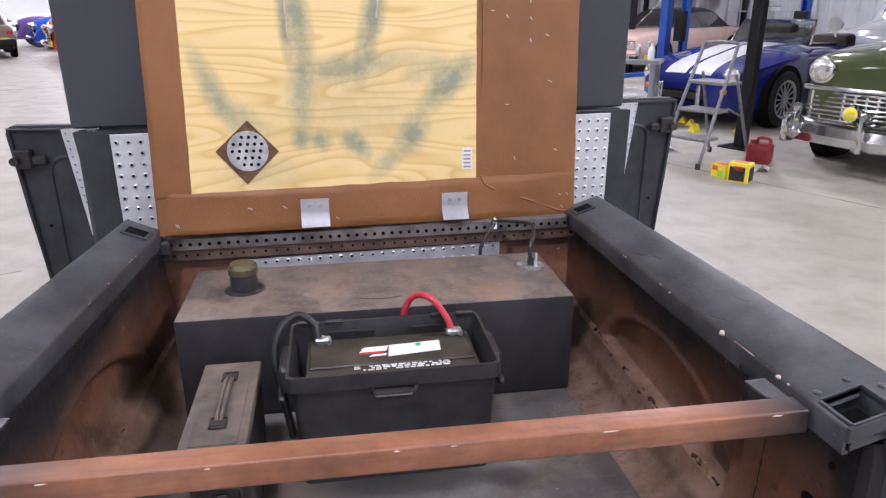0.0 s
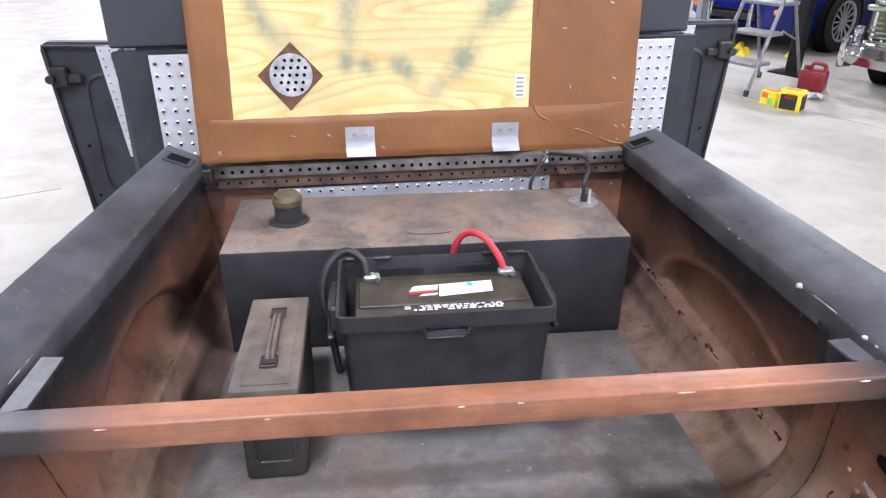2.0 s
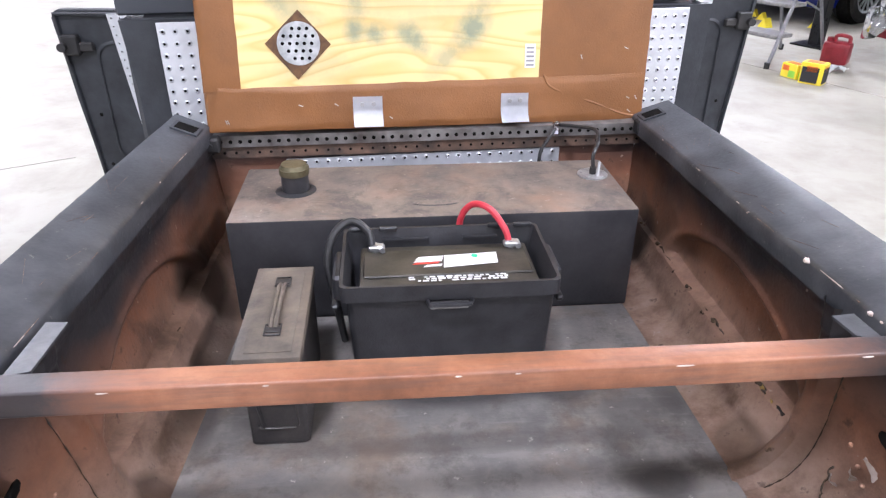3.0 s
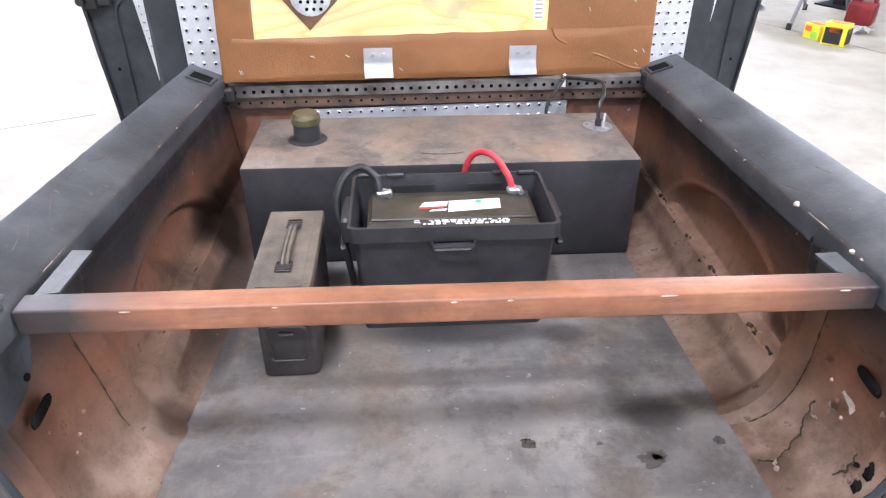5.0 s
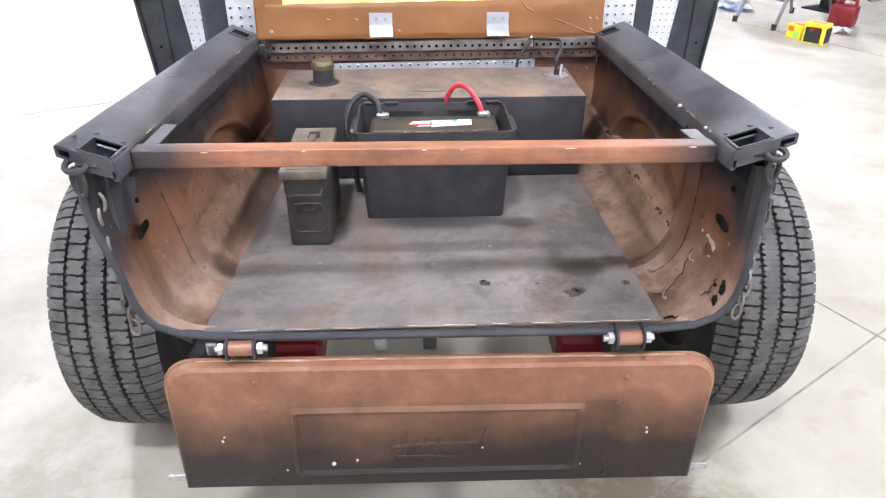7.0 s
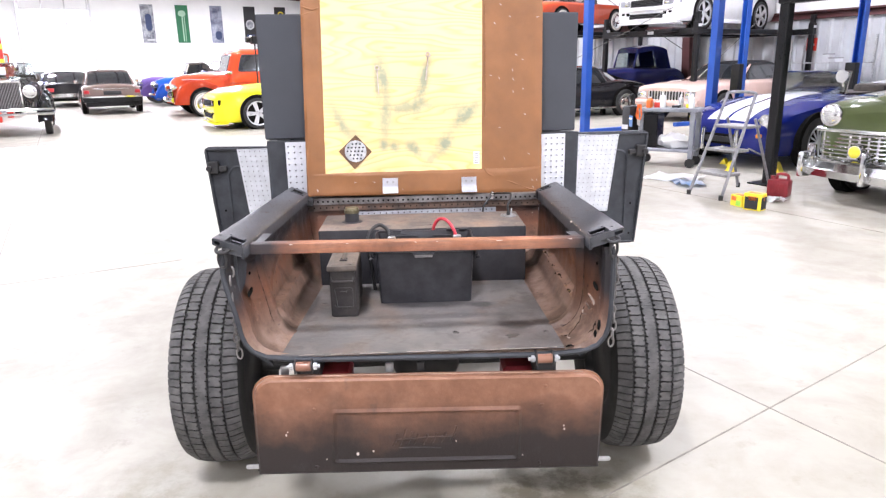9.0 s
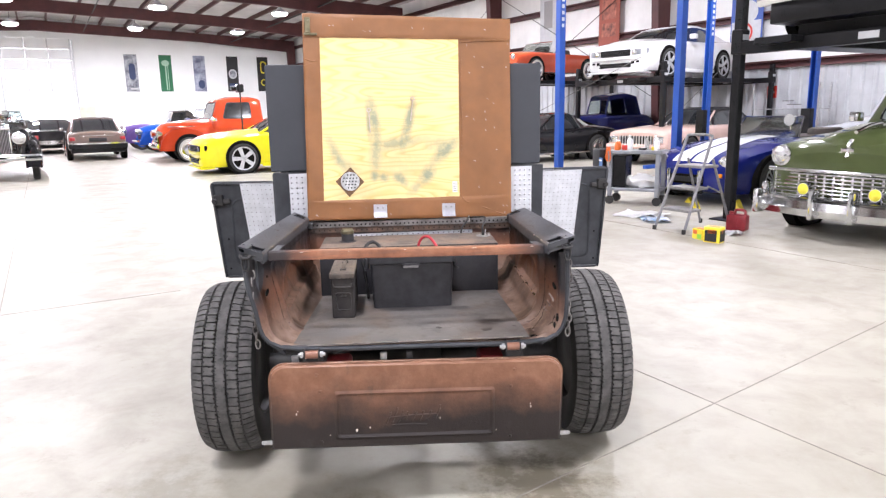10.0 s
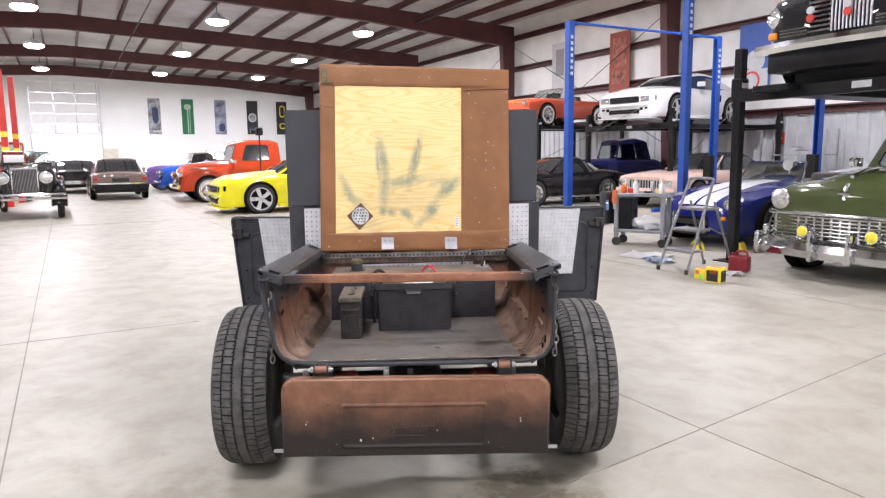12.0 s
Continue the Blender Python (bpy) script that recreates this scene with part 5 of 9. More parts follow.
# rear wheels with blocky tread
def wheel_tyre(parent, xc, yc, R, w, side):
    """A rear wheel: tyre carcass, five ribs of tread blocks between zigzag grooves, rim."""
    prof = [(-0.42, 0.58), (-0.47, 0.66), (-0.5, 0.78), (-0.49, 0.88), (-0.462, 0.93), (-0.43, 0.948), (-0.2, 0.957), (0, 0.957)]
    prof += [(-a, b) for a, b in reversed(prof[:-1])]
    bm = B()
    n = 72
    loft(bm, [[(xc + a * w * 1.06, yc + R * b * math.cos(q), R + R * b * math.sin(q)) for a, b in prof] for q in (2 * math.pi * k / n for k in range(n + 1))], closed=False)
    bmesh.ops.remove_doubles(bm, verts=bm.verts[:], dist=1e-5)
    tyre = part("tyre", bm, M["rubber"], parent, "black rubber tyre, dusty tread")

    def crown(x):
        """The tread's height over its width."""
        q = abs(x - xc) / w
        return R * (1.0 - 0.012 * (q / 0.3) ** 2 - 0.022 * max(0.0, (q - 0.36) / 0.12) ** 2)

    bm = B()

    def block(cx, bw, q0, dq, outline, low=0.95):
        lo, hi = [], []
        for u, f in outline:
            x, q = xc + (cx + bw * u) * w, q0 + dq * f
            for row, r in ((lo, R * low), (hi, crown(x))):
                row.append(bm.verts.new((x, yc + r * math.cos(q), R + r * math.sin(q))))
        bm.faces.new(hi)
        for i in range(len(lo)):
            k = (i + 1) % len(lo)
            bm.faces.new((lo[i], lo[k], hi[k], hi[i]))

    notched = [(-0.5, -0.4), (-0.3, -0.46), (0.05, -0.44), (0.12, -0.38), (0.38, -0.4), (0.5, -0.33), (0.5, -0.14), (0.36, -0.06), (0.36, 0.06), (0.5, 0.13), (0.5, 0.38),
               (0.3, 0.45), (0.02, 0.44), (-0.08, 0.38), (-0.36, 0.4), (-0.5, 0.34), (-0.5, 0.13), (-0.36, 0.06), (-0.36, -0.06), (-0.5, -0.13)]
    centre = [(-0.5, -0.49), (0.34, -0.49), (0.5, -0.4), (0.5, -0.1), (0.3, -0.02), (0.36, 0.1), (0.5, 0.16), (0.46, 0.49), (-0.36, 0.49), (-0.5, 0.4), (-0.5, 0.1), (-0.3, 0.02), (-0.36, -0.1), (-0.5, -0.2)]
    shoulder = [(-0.5, -0.43), (0.1, -0.43), (0.24, -0.36), (0.5, -0.38), (0.5, -0.05), (0.4, 0.04), (0.5, 0.12), (0.5, 0.4), (0.2, 0.42), (0.06, 0.36), (-0.5, 0.38)]
    for k in range(64):
        for cx, ph in ((-0.195, 0.0), (0.195, 0.5)):
            block(cx, 0.166, 2 * math.pi * (k + ph) / 64, 2 * math.pi / 64, notched if ph == 0 else [(-u, -f) for u, f in reversed(notched)][::-1])
    for k in range(92):
        block(0.0, 0.162, 2 * math.pi * (k + 0.3) / 92, 2 * math.pi / 92, centre)
    for k in range(84):
        for sg in (-1, 1):
            block(sg * 0.402, 0.195, 2 * math.pi * (k + 0.2 * sg) / 84, 2 * math.pi / 84, [(-sg * u, f) for u, f in shoulder], 0.93)
    tr = part("tread", bm, M["tread"], tyre, sharp=0.3)
    tr["kind"] = "stuff"
    # rim
    bm = B()
    pr = [(0.42, 0.6), (0.46, 0.62), (0.44, 0.56), (0.3, 0.54), (0.26, 0.4), (0.3, 0.2), (0.32, 0.001)]
    for sg in (side, -side):
        loft(bm, [[(xc + sg * a * w, yc + R * b * math.cos(q), R + R * b * math.sin(q)) for a, b in pr] for q in (2 * math.pi * k / 40 for k in range(41))], closed=False)
    part("rim", bm, M["dark_frame"], parent)


M_R = 0.353
for xc, side in ((-0.724, -1), (0.742, 1)):
    wheel = part("rear_wheel", cyl(B(), (xc - 0.06, 0.575, M_R), (1, 0, 0), 0.07, 0.12, 24), M["dark_frame"], truck)
    wheel_tyre(wheel, xc, 0.575, M_R, 0.222, side)

# ---------------------------------------------------------------- cab
bm = B()
loft(bm, [[(x0, y, z0), (x1, y, z0), (x1 + 0.005, y, 1.12), (x0 - 0.045, y, 1.12)] for x0, x1, z0 in ((-0.583, 0.66, 0.6),) for y in (0.0, 0.025)])
bm.transform(CABM)
cab = part("cab_back", bm, M["black_paint"], truck)
for x0, x1 in ((-0.632, -0.6), (0.632, 0.664)):
    bm = B()
    box(bm, x0, x1, 0.026, 1.0, 0.42, 1.12, 0.01)
    bm.transform(CABM)
    part("cab_side", bm, M["black_paint"], cab)
bm = B()
box(bm, -0.63, 0.66, 0.9, 0.94, 0.42, 1.12, 0.01)
bm.transform(CABM)
part("firewall", bm, M["black_paint"], cab)
bm = B()
box(bm, -0.636, 0.659, 0.03, 0.06, 1.124, 1.603, 0.004)
bm.transform(CABM)
part("rear_window_panel", bm, M["charcoal"], cab, "flat charcoal-grey panel closing the cab's back")
bm = B()
box(bm, -0.63, 0.655, 0.061, 0.95, 1.57, 1.6, 0.01)
bm.transform(CABM)
part("cab_roof", bm, M["charcoal"], cab)
for x0, x1 in ((-0.625, -0.595), (0.62, 0.65)):
    bm = B()
    box(bm, x0, x1, 0.88, 0.93, 1.12, 1.575, 0.006)
    bm.transform(CABM)
    part("windscreen_post", bm, M["charcoal"], cab)
bm = B()
box(bm, -0.5, 0.5, 2.1, 3.1, 0.5, 1.02, 0.06, seg=3)
part("engine_hood", bm, M["black_paint"], truck)
for s in (-1, 1):
    wheel = part("front_wheel", cyl(B(), (s * 0.7 - 0.05, 3.0, 0.33), (1, 0, 0), 0.07, 0.1, 20), M["dark_frame"], truck)
    bm = B()
    prof = [(-0.09, 0.2), (-0.1, 0.26), (-0.09, 0.315), (-0.06, 0.33), (0.06, 0.33), (0.09, 0.315), (0.1, 0.26), (0.09, 0.2)]
    loft(bm, [[(s * 0.7 + a, 3.0 + b * math.cos(q), 0.33 + b * math.sin(q)) for a, b in prof] for q in (2 * math.pi * k / 40 for k in range(41))], closed=False)
    part("tyre", bm, M["rubber"], wheel)


def perf_sheet(name, x0, x1, z0, z1, y, pitch, parent, r=0.0032, m=None):
    """A thin aluminium sheet with punched, dimpled holes facing the tail."""
    bm = B()
    box(bm, x0, x1, y, y + 0.003, z0, z1, 0.001)
    if m is not None:
        bm.transform(m)
    ob = part(name, bm, M["perf"], parent, "bright perforated aluminium sheet")
    bm = B()
    bh = B()
    nx, nz = int((x1 - x0 - 0.012) / pitch), int((z1 - z0 - 0.012) / pitch)
    for i in range(nx + 1):
        for j in range(nz + 1):
            cx = x0 + 0.5 * (x1 - x0 - nx * pitch) + i * pitch
            cz = z0 + 0.5 * (z1 - z0 - nz * pitch) + j * pitch
            ring = lambda rad, yy: [(cx + rad * math.cos(2 * math.pi * k / 8), yy, cz + rad * math.sin(2 * math.pi * k / 8)) for k in range(8)]
            loft(bm, [ring(r * 1.9, y - 0.0002), ring(r * 1.1, y - 0.0026), ring(r * 0.8, y - 0.001)], caps=False)
            bh.faces.new([bh.verts.new(p) for p in ring(r * 0.86, y - 0.0014)])
    if m is not None:
        bm.transform(m)
        bh.transform(m)
    a = part("dimpling", bm, M["perf"], ob)
    b = part("perforation", bh, M["hole"], ob)
    a["kind"] = b["kind"] = "stuff"
    return ob


perf_sheet("perforated_panel", -0.556, 0.603, 0.79, 1.116, -0.014, 0.0242, cab, m=CABM)


# doors standing open at right angles
def cab_door(s, y, xo_top, xo_bot, zt, zb, x_in):
    bm = B()
    out = [(x_in, zb + 0.06), (x_in, zt - 0.012), (x_in + 0.3 * (xo_top - x_in), zt - 0.004), (xo_top - 0.02, zt), (xo_top, zt - 0.02), (xo_bot + (xo_top - xo_bot) * .5, (zt + zb) / 2), (xo_bot, zb + 0.02), (xo_bot - 0.02, zb), (x_in + 0.1, zb)]
    prism(bm, [(s * x, z) for x, z in out], "y", y, y + 0.045)
    bmesh.ops.bevel(bm, geom=bm.edges[:], offset=0.005, segments=2, affect="EDGES")
    door = part("door", bm, M["black_paint"], truck, "black steel door standing open, with aluminium liner")
    bm = B()
    lip = [(s * x, y - 0.004, z) for x, z in [(x_in + 0.02, zt - 0.02), (xo_top - 0.015, zt - 0.012), (xo_bot - 0.012, zb + 0.012), (x_in + 0.1, zb + 0.012)]]
    tube(bm, lip, 0.009, 6)
    part("door_edge", bm, M["black_paint"], door)
    bm = B()
    pr = rounded(x_in + 0.02, xo_bot - 0.07, zb + 0.07, zt - 0.1, 0.05, 5)
    o2 = [(x + (0.008 if x < (x_in + xo_bot) / 2 else -0.008), z + (0.008 if z < (zt + zb) / 2 else -0.008)) for x, z in pr]
    loft(bm, [[(s * x, y, z) for x, z in pr], [(s * x, y - 0.006, z) for x, z in o2]], caps=False)
    part("pressed_recess", bm, M["black_paint"], door)
    xm = xo_top - 0.235
    perf_sheet("door_liner", *(sorted((s * (x_in - 0.02), s * xm))), zb + 0.2, zt - 0.012, y - 0.012, 0.0265, door, r=0.0027, m=Matrix.Shear("XY", 4, (s * 0.11, 0)) @ Matrix.Translation((s * (0.056 - 0.11 * (zt - 0.03)), 0, 0)))
    # latch
    bm = B()
    box(bm, s * (xo_top - 0.05) - 0.028, s * (xo_top - 0.05) + 0.028, y - 0.03, y, zt - 0.14, zt - 0.075, 0.006)
    box(bm, s * (xo_top - 0.09) - 0.03, s * (xo_top - 0.09) + 0.03, y - 0.022, y, zt - 0.13, zt - 0.1, 0.006)
    cyl(bm, (s * (xo_top - 0.03), y - 0.03, zt - 0.11), (0, -1, 0), 0.014, 0.02, 12)
    part("latch", bm, M["dark_frame"], door)
    for z in (zb + 0.06, zb + 0.24):
        bm = B()
        cyl(bm, (s * (xo_bot - 0.04), y + 0.001, z), (0, -1, 0), 0.006, 0.003, 10)
        part("bolt_hole", bm, M["hole"], door)
    return door


cab_door(-1, 1.885, 1.14, 1.093, 1.002, 0.418, 0.66)
cab_door(1, 2.08, 1.316, 1.268, 1.02, 0.363, 0.69)

# ---------------------------------------------------------------- bed lid, standing open
LID = Matrix.Translation((0.015, 0.952, 0.888)) @ pose(0, 0, 0, 0, 0, 6) @ pose(0, 0, 0, -7, 0, 0) @ pose(0, 0, 0, 0, 1.4, 0)


def on_lid(bm):
    bm.transform(LID)
    return bm


LH = 0.936
bm = B()
box(bm, -0.47, 0.49, 0.0, 0.03, 0.006, LH, 0.006)
lid = part("bed_lid", on_lid(bm), M["vinyl"], truck, "lid of plywood wrapped in brown vinyl, raised against the cab")


def flap(name, poly, d0, thick, wob):
    """A vinyl flap with a slightly puckered face."""
    bm = B()
    n = 22
    (xa, za), (xb, zb), (xc, zc), (xd, zd) = poly
    def f(s, t):
        x = (xa * (1 - s) + xb * s) * (1 - t) + (xd * (1 - s) + xc * s) * t
        z = (za * (1 - s) + zb * s) * (1 - t) + (zd * (1 - s) + zc * s) * t
        edge = min(s, 1 - s, t, 1 - t)
        d = d0 + thick + wob * (0.6 + noise.noise((x * 14, z * 14, 3))) * min(1, edge * 8)
        return (x + 0.002 * noise.noise((z * 30, 0, 1)), -d, z + 0.003 * noise.noise((x * 22, 5, 0)))
    grid_sheet(bm, f, n, n, None)
    geo = bmesh.ops.extrude_face_region(bm, geom=bm.faces[:])
    for v in geo["geom"]:
        if isinstance(v, bmesh.types.BMVert):
            v.co.y = -d0 + 0.001
    return part(name, on_lid(bm), M["vinyl"], lid, sharp=1.0)


flap("vinyl_flap", [(-0.468, 0.009), (0.488, 0.009), (0.486, 0.112), (-0.44, 0.096)], 0.0, 0.005, 0.006)
flap("vinyl_flap", [(0.236, 0.105), (0.488, 0.035), (0.488, 0.85), (0.24, 0.84)], 0.0, 0.003, 0.003)
flap("vinyl_flap", [(-0.469, 0.09), (-0.395, 0.09), (-0.395, 0.84), (-0.469, 0.85)], 0.0, 0.003, 0.007)
flap("vinyl_flap", [(-0.469, 0.828), (0.489, 0.838), (0.489, LH - 0.003), (-0.469, LH - 0.003)], 0.0, 0.006, 0.005)
for name, pts, r in (("vinyl_fold", [(0.247, 0.112), (0.262, 0.088), (0.31, 0.068), (0.38, 0.045), (0.44, 0.022), (0.485, 0.016)], 0.0045), ("vinyl_fold", [(-0.467, 0.735), (-0.45, 0.728), (-0.425, 0.722), (-0.4, 0.73)], 0.005),
                     ("vinyl_fold", [(-0.466, 0.7), (-0.452, 0.706), (-0.43, 0.712)], 0.0045),
                     ("vinyl_fold", [(0.25, 0.82), (0.33, 0.829), (0.41, 0.832), (0.486, 0.836)], 0.0045), ("vinyl_fold", [(-0.38, 0.834), (-0.2, 0.838), (0.0, 0.836), (0.2, 0.838)], 0.003), ("vinyl_fold", [(0.25, 0.3), (0.252, 0.45), (0.249, 0.6), (0.251, 0.75)], 0.0025)):
    bm = B()
    line = smooth_pts([(x, -0.0055, z) for x, z in pts], 6)
    tube(bm, line, [0.85 * r * (0.35 + 0.65 * math.sin(math.pi * (0.12 + 0.8 * k / len(line)))) for k in range(len(line))], 8)
    part(name, on_lid(bm), M["vinyl"], lid, sharp=1.2)
bm = B()
sheet_pts = rounded(-0.4, 0.243, 0.09, 0.838, 0.004, 2)
prism(bm, sheet_pts, "y", -0.0028, 0.001)
ply = part("plywood_sheet", on_lid(bm), M["plywood"], lid, "yellow varnished plywood with blue-green paint smears")
# diamond cut-out with the sheet showing behind
bm = B()
cx, cz, rr = -0.2745, 0.1835, 0.068
dia = [(cx - rr * 0.98, cz), (cx - 0.005, cz - rr * 1.05), (cx + rr * 0.95, cz - 0.002), (cx + 0.002, cz + rr * 0.95)]
prism(bm, dia, "y", -0.0042, -0.0025)
dm = part("diamond_cutout", on_lid(bm), M["scorched_wood"], ply)
bm = B()
circ = [(cx + 0.043 * math.cos(2 * math.pi * k / 24), cz + 0.043 * math.sin(2 * math.pi * k / 24)) for k in range(24)]
prism(bm, circ, "y", -0.005, -0.0035)
hole = part("cutout_liner", on_lid(bm), M["galv"], dm)
for i in range(-3, 4):
    for j in range(-3, 4):
        if math.hypot(i * 0.0145 + j * 0.003 - 0.003, j * 0.0145) < 0.037:
            bm = B()
            cyl(bm, (cx + i * 0.0145 + j * 0.003 - 0.003, -0.005, cz + j * 0.0145), (0, -1, 0), 0.0038, 0.0008, 8)
            part("hole", on_lid(bm), M["hole"], hole)
# staples, screws, hooks and label on the lid
rng = random.Random(11)
for k in range(34):
    x, z = (rng.uniform(0.27, 0.475), rng.uniform(0.1, 0.82)) if k < 18 else (rng.uniform(-0.44, 0.47), rng.choice((0.86, 0.88, 0.91, 0.03, 0.06)))
    bm = B()
    box(bm, -0.0045, 0.0045, -0.0014, 0.0, -0.0008, 0.0008)
    bm.transform(Matrix.Translation((x, -0.0105, z)) @ pose(0, 0, 0, 0, rng.uniform(0, 90), 0))
    part("staple", on_lid(bm), M["steel"], lid)
for x, z in ((-0.1825, 0.507), (0.02, 0.56)):
    bm = B()
    ring = [(x + 0.008 * math.cos(a), -0.006, z + 0.008 * math.sin(a)) for a in (2 * math.pi * k / 14 for k in range(15))]
    tube(bm, ring, 0.0022, 6)
    tube(bm, [(x, -0.005, z - 0.008), (x - 0.01 if x > 0 else x + 0.005, -0.005, z - 0.1)], 0.0022, 6)
    part("wire_hook", on_lid(bm), M["flake"], lid)
bm = B()
box(bm, 0.203, 0.226, -0.0038, -0.0029, 0.128, 0.178)
tag = part("paper_label", on_lid(bm), M["white_ink"], lid)
for k in range(5):
    bm = B()
    box(bm, 0.206, 0.223, -0.0044, -0.0039, 0.132 + k * 0.009, 0.136 + k * 0.009)
    part("print_bar", on_lid(bm), M["grey_ink"], tag)
# two bent aluminium clips at the lid's foot
for x in (-0.14, 0.181):
    bm = B()
    def f(s, t, x=x):
        z = 0.017 + 0.061 * (1 - t)
        d = 0.013 + (0.016 * max(0, (t - 0.5) * 2) ** 1.5 if t > 0.5 else 0)
        return (x - 0.031 + 0.062 * s, -d, z - 0.002)
    grid_sheet(bm, f, 4, 14, 0.003)
    clip = part("hinge_clip", on_lid(bm), M["aluminium"], lid, "bent bright aluminium clip")
    for dx, z in ((-0.012, 0.06), (0.012, 0.06)):
        bm = B()
        cyl(bm, (x + dx, -0.0135, z), (0, -1, 0), 0.0045, 0.003, 10)
        part("rivet", on_lid(bm), M["steel"], clip)
# latch at the lid's top corner
bm = B()
box(bm, -0.46, -0.435, -0.016, -0.008, 0.845, 0.915, 0.003)
box(bm, -0.465, -0.405, -0.014, -0.008, 0.835, 0.847, 0.003)
cyl(bm, (-0.448, -0.016, 0.905), (0, -1, 0), 0.007, 0.006, 10)
part("latch", on_lid(bm), M["brass"], lid)

# slotted angle along the lid's foot, and a rusty one under it
for z, y, name, mt, n in ((0.8765, 0.0, "slotted_angle", M["scorched"], 48), (0.85, 0.006, "lower_angle", M["rust"], 40)):
    bm = B()
    tilt = -0.008
    loft(bm, [[(x, yy, zz + tilt * x) for yy, zz in ((y, z - 0.012), (y, z + 0.013), (y + 0.03, z + 0.016), (y + 0.03, z + 0.013), (y + 0.003, z + 0.01), (y + 0.003, z - 0.012))] for x in (-0.482, 0.487)])
    bm.transform(FRONT)
    ang = part(name, bm, mt, truck, "grimy slotted steel angle with a row of holes")
    bm = B()
    for k in range(n):
        x = -0.47 + 0.945 * k / (n - 1)
        cyl(bm, (x, y + 0.0003, z + tilt * x), (0, -1, 0), 0.0043 if name == "slotted_angle" else 0.003, 0.001, 8)
    bm.transform(FRONT)
    part("perforation", bm, M["hole"], ang)["kind"] = "stuff"
for s, x in ((-1, -0.468), (1, 0.478)):
    bm = B()
    box(bm, x - 0.02, x + 0.02, -0.03, -0.001, 0.866, 0.898, 0.004)
    cyl(bm, (x, -0.03, 0.882), (0, -1, 0), 0.008, 0.006, 6)
    bm.transform(FRONT)
    part("angle_bracket", bm, M["dark_frame"], truck)
perf_sheet("perforated_strip", -0.32, 0.295, 0.79, 0.832, 0.012, 0.0242, truck, m=FRONT)

# ---------------------------------------------------------------- things in the bed
# fuel tank
tank = thing("fuel_tank", "long matt black steel fuel tank, dusty on top", "fuel tank", at=(0, 0.765, 0.6185))
bm = B()
box(bm, -0.379, 0.381, 0.634, 0.896, 0.6185, 0.83, 0.006, seg=2)
shell = part("tank_shell", bm, M["tank"], tank)
bm = B()
pts = [(0.002 + 0.046 * math.cos(a), 0.69 + 0.013 * math.sin(a)) for a in (2 * math.pi * k / 28 for k in range(28))]
pin = [(0.002 + 0.042 * math.cos(a), 0.69 + 0.011 * math.sin(a)) for a in (2 * math.pi * k / 28 for k in range(28))]
loft(bm, [[(x, y, 0.8295) for x, y in pts], [(x, y, 0.8318) for x, y in pin]])
part("pressed_oval", bm, M["tank"], shell)
bm = B()
cyl(bm, (-0.267, 0.772, 0.83), (0, 0, 1), 0.027, 0.038, 28, 0.026)
cyl(bm, (-0.267, 0.772, 0.83), (0, 0, 1), 0.04, 0.003, 28, 0.034)
neck = part("filler_neck", bm, M["plastic"], tank)
bm = B()
cyl(bm, (-0.267, 0.772, 0.866), (0, 0, 1), 0.029, 0.012, 32)
cyl(bm, (-0.267, 0.772, 0.878), (0, 0, 1), 0.027, 0.008, 32, 0.024)
part("filler_cap", bm, M["brass"], neck, "tarnished brass filler cap")
bm = B()
cyl(bm, (0.338, 0.806, 0.83), (0, 0, 1), 0.031, 0.003, 28)
sender = part("sender_plate", bm, M["galv"], tank)
for k in range(5):
    bm = B()
    a = 2 * math.pi * k / 5 + 0.3
    cyl(bm, (0.338 + 0.023 * math.cos(a), 0.806 + 0.023 * math.sin(a), 0.833), (0, 0, 1), 0.0042, 0.003, 6)
    part("screw", bm, M["steel"], sender)
bm = B()
cyl(bm, (0.338, 0.806, 0.833), (0, 0, 1), 0.007, 0.014, 12)
part("fitting", bm, M["dark_frame"], sender)
bm = B()
tube(bm, smooth_pts([(0.338, 0.806, 0.845), (0.336, 0.808, 0.872), (0.35, 0.83, 0.893), (0.355, 0.87, 0.905), (0.33, 0.91, 0.9), (0.3, 0.945, 0.893), (0.29, 0.95, 0.888)], 6), 0.0042, 8)
tube(bm, smooth_pts([(0.288, 0.945, 0.886), (0.27, 0.925, 0.87), (0.252, 0.915, 0.845), (0.248, 0.91, 0.81), (0.248, 0.907, 0.76)], 6), 0.0042, 8)
part("fuel_line", bm, M["black_cable"], tank)
bm = B()
box(bm, 0.282, 0.298, 0.942, 0.956, 0.87, 0.898, 0.003)
ball(bm, (0.29, 0.944, 0.897), 0.007, 10)
part("line_clip", bm, M["chrome"], tank)
bm = B()
cyl(bm, (0.345, 0.79, 0.833), (0.2, 0.6, 1), 0.003, 0.03, 8)
part("vent_stub", bm, M["galv"], tank)

# battery box with the battery in it
bbox = thing("battery_box", "open black plastic battery box with moulded handle", "battery box", at=(0.003, 0.485, 0.6237))
zb, zt = 0.6237, 0.834


def rect_ring(x0, x1, y0, y1, z, r=0.012):
    return [(x, y, z) for x, y in rounded(x0, x1, y0, y1, r, 4)]


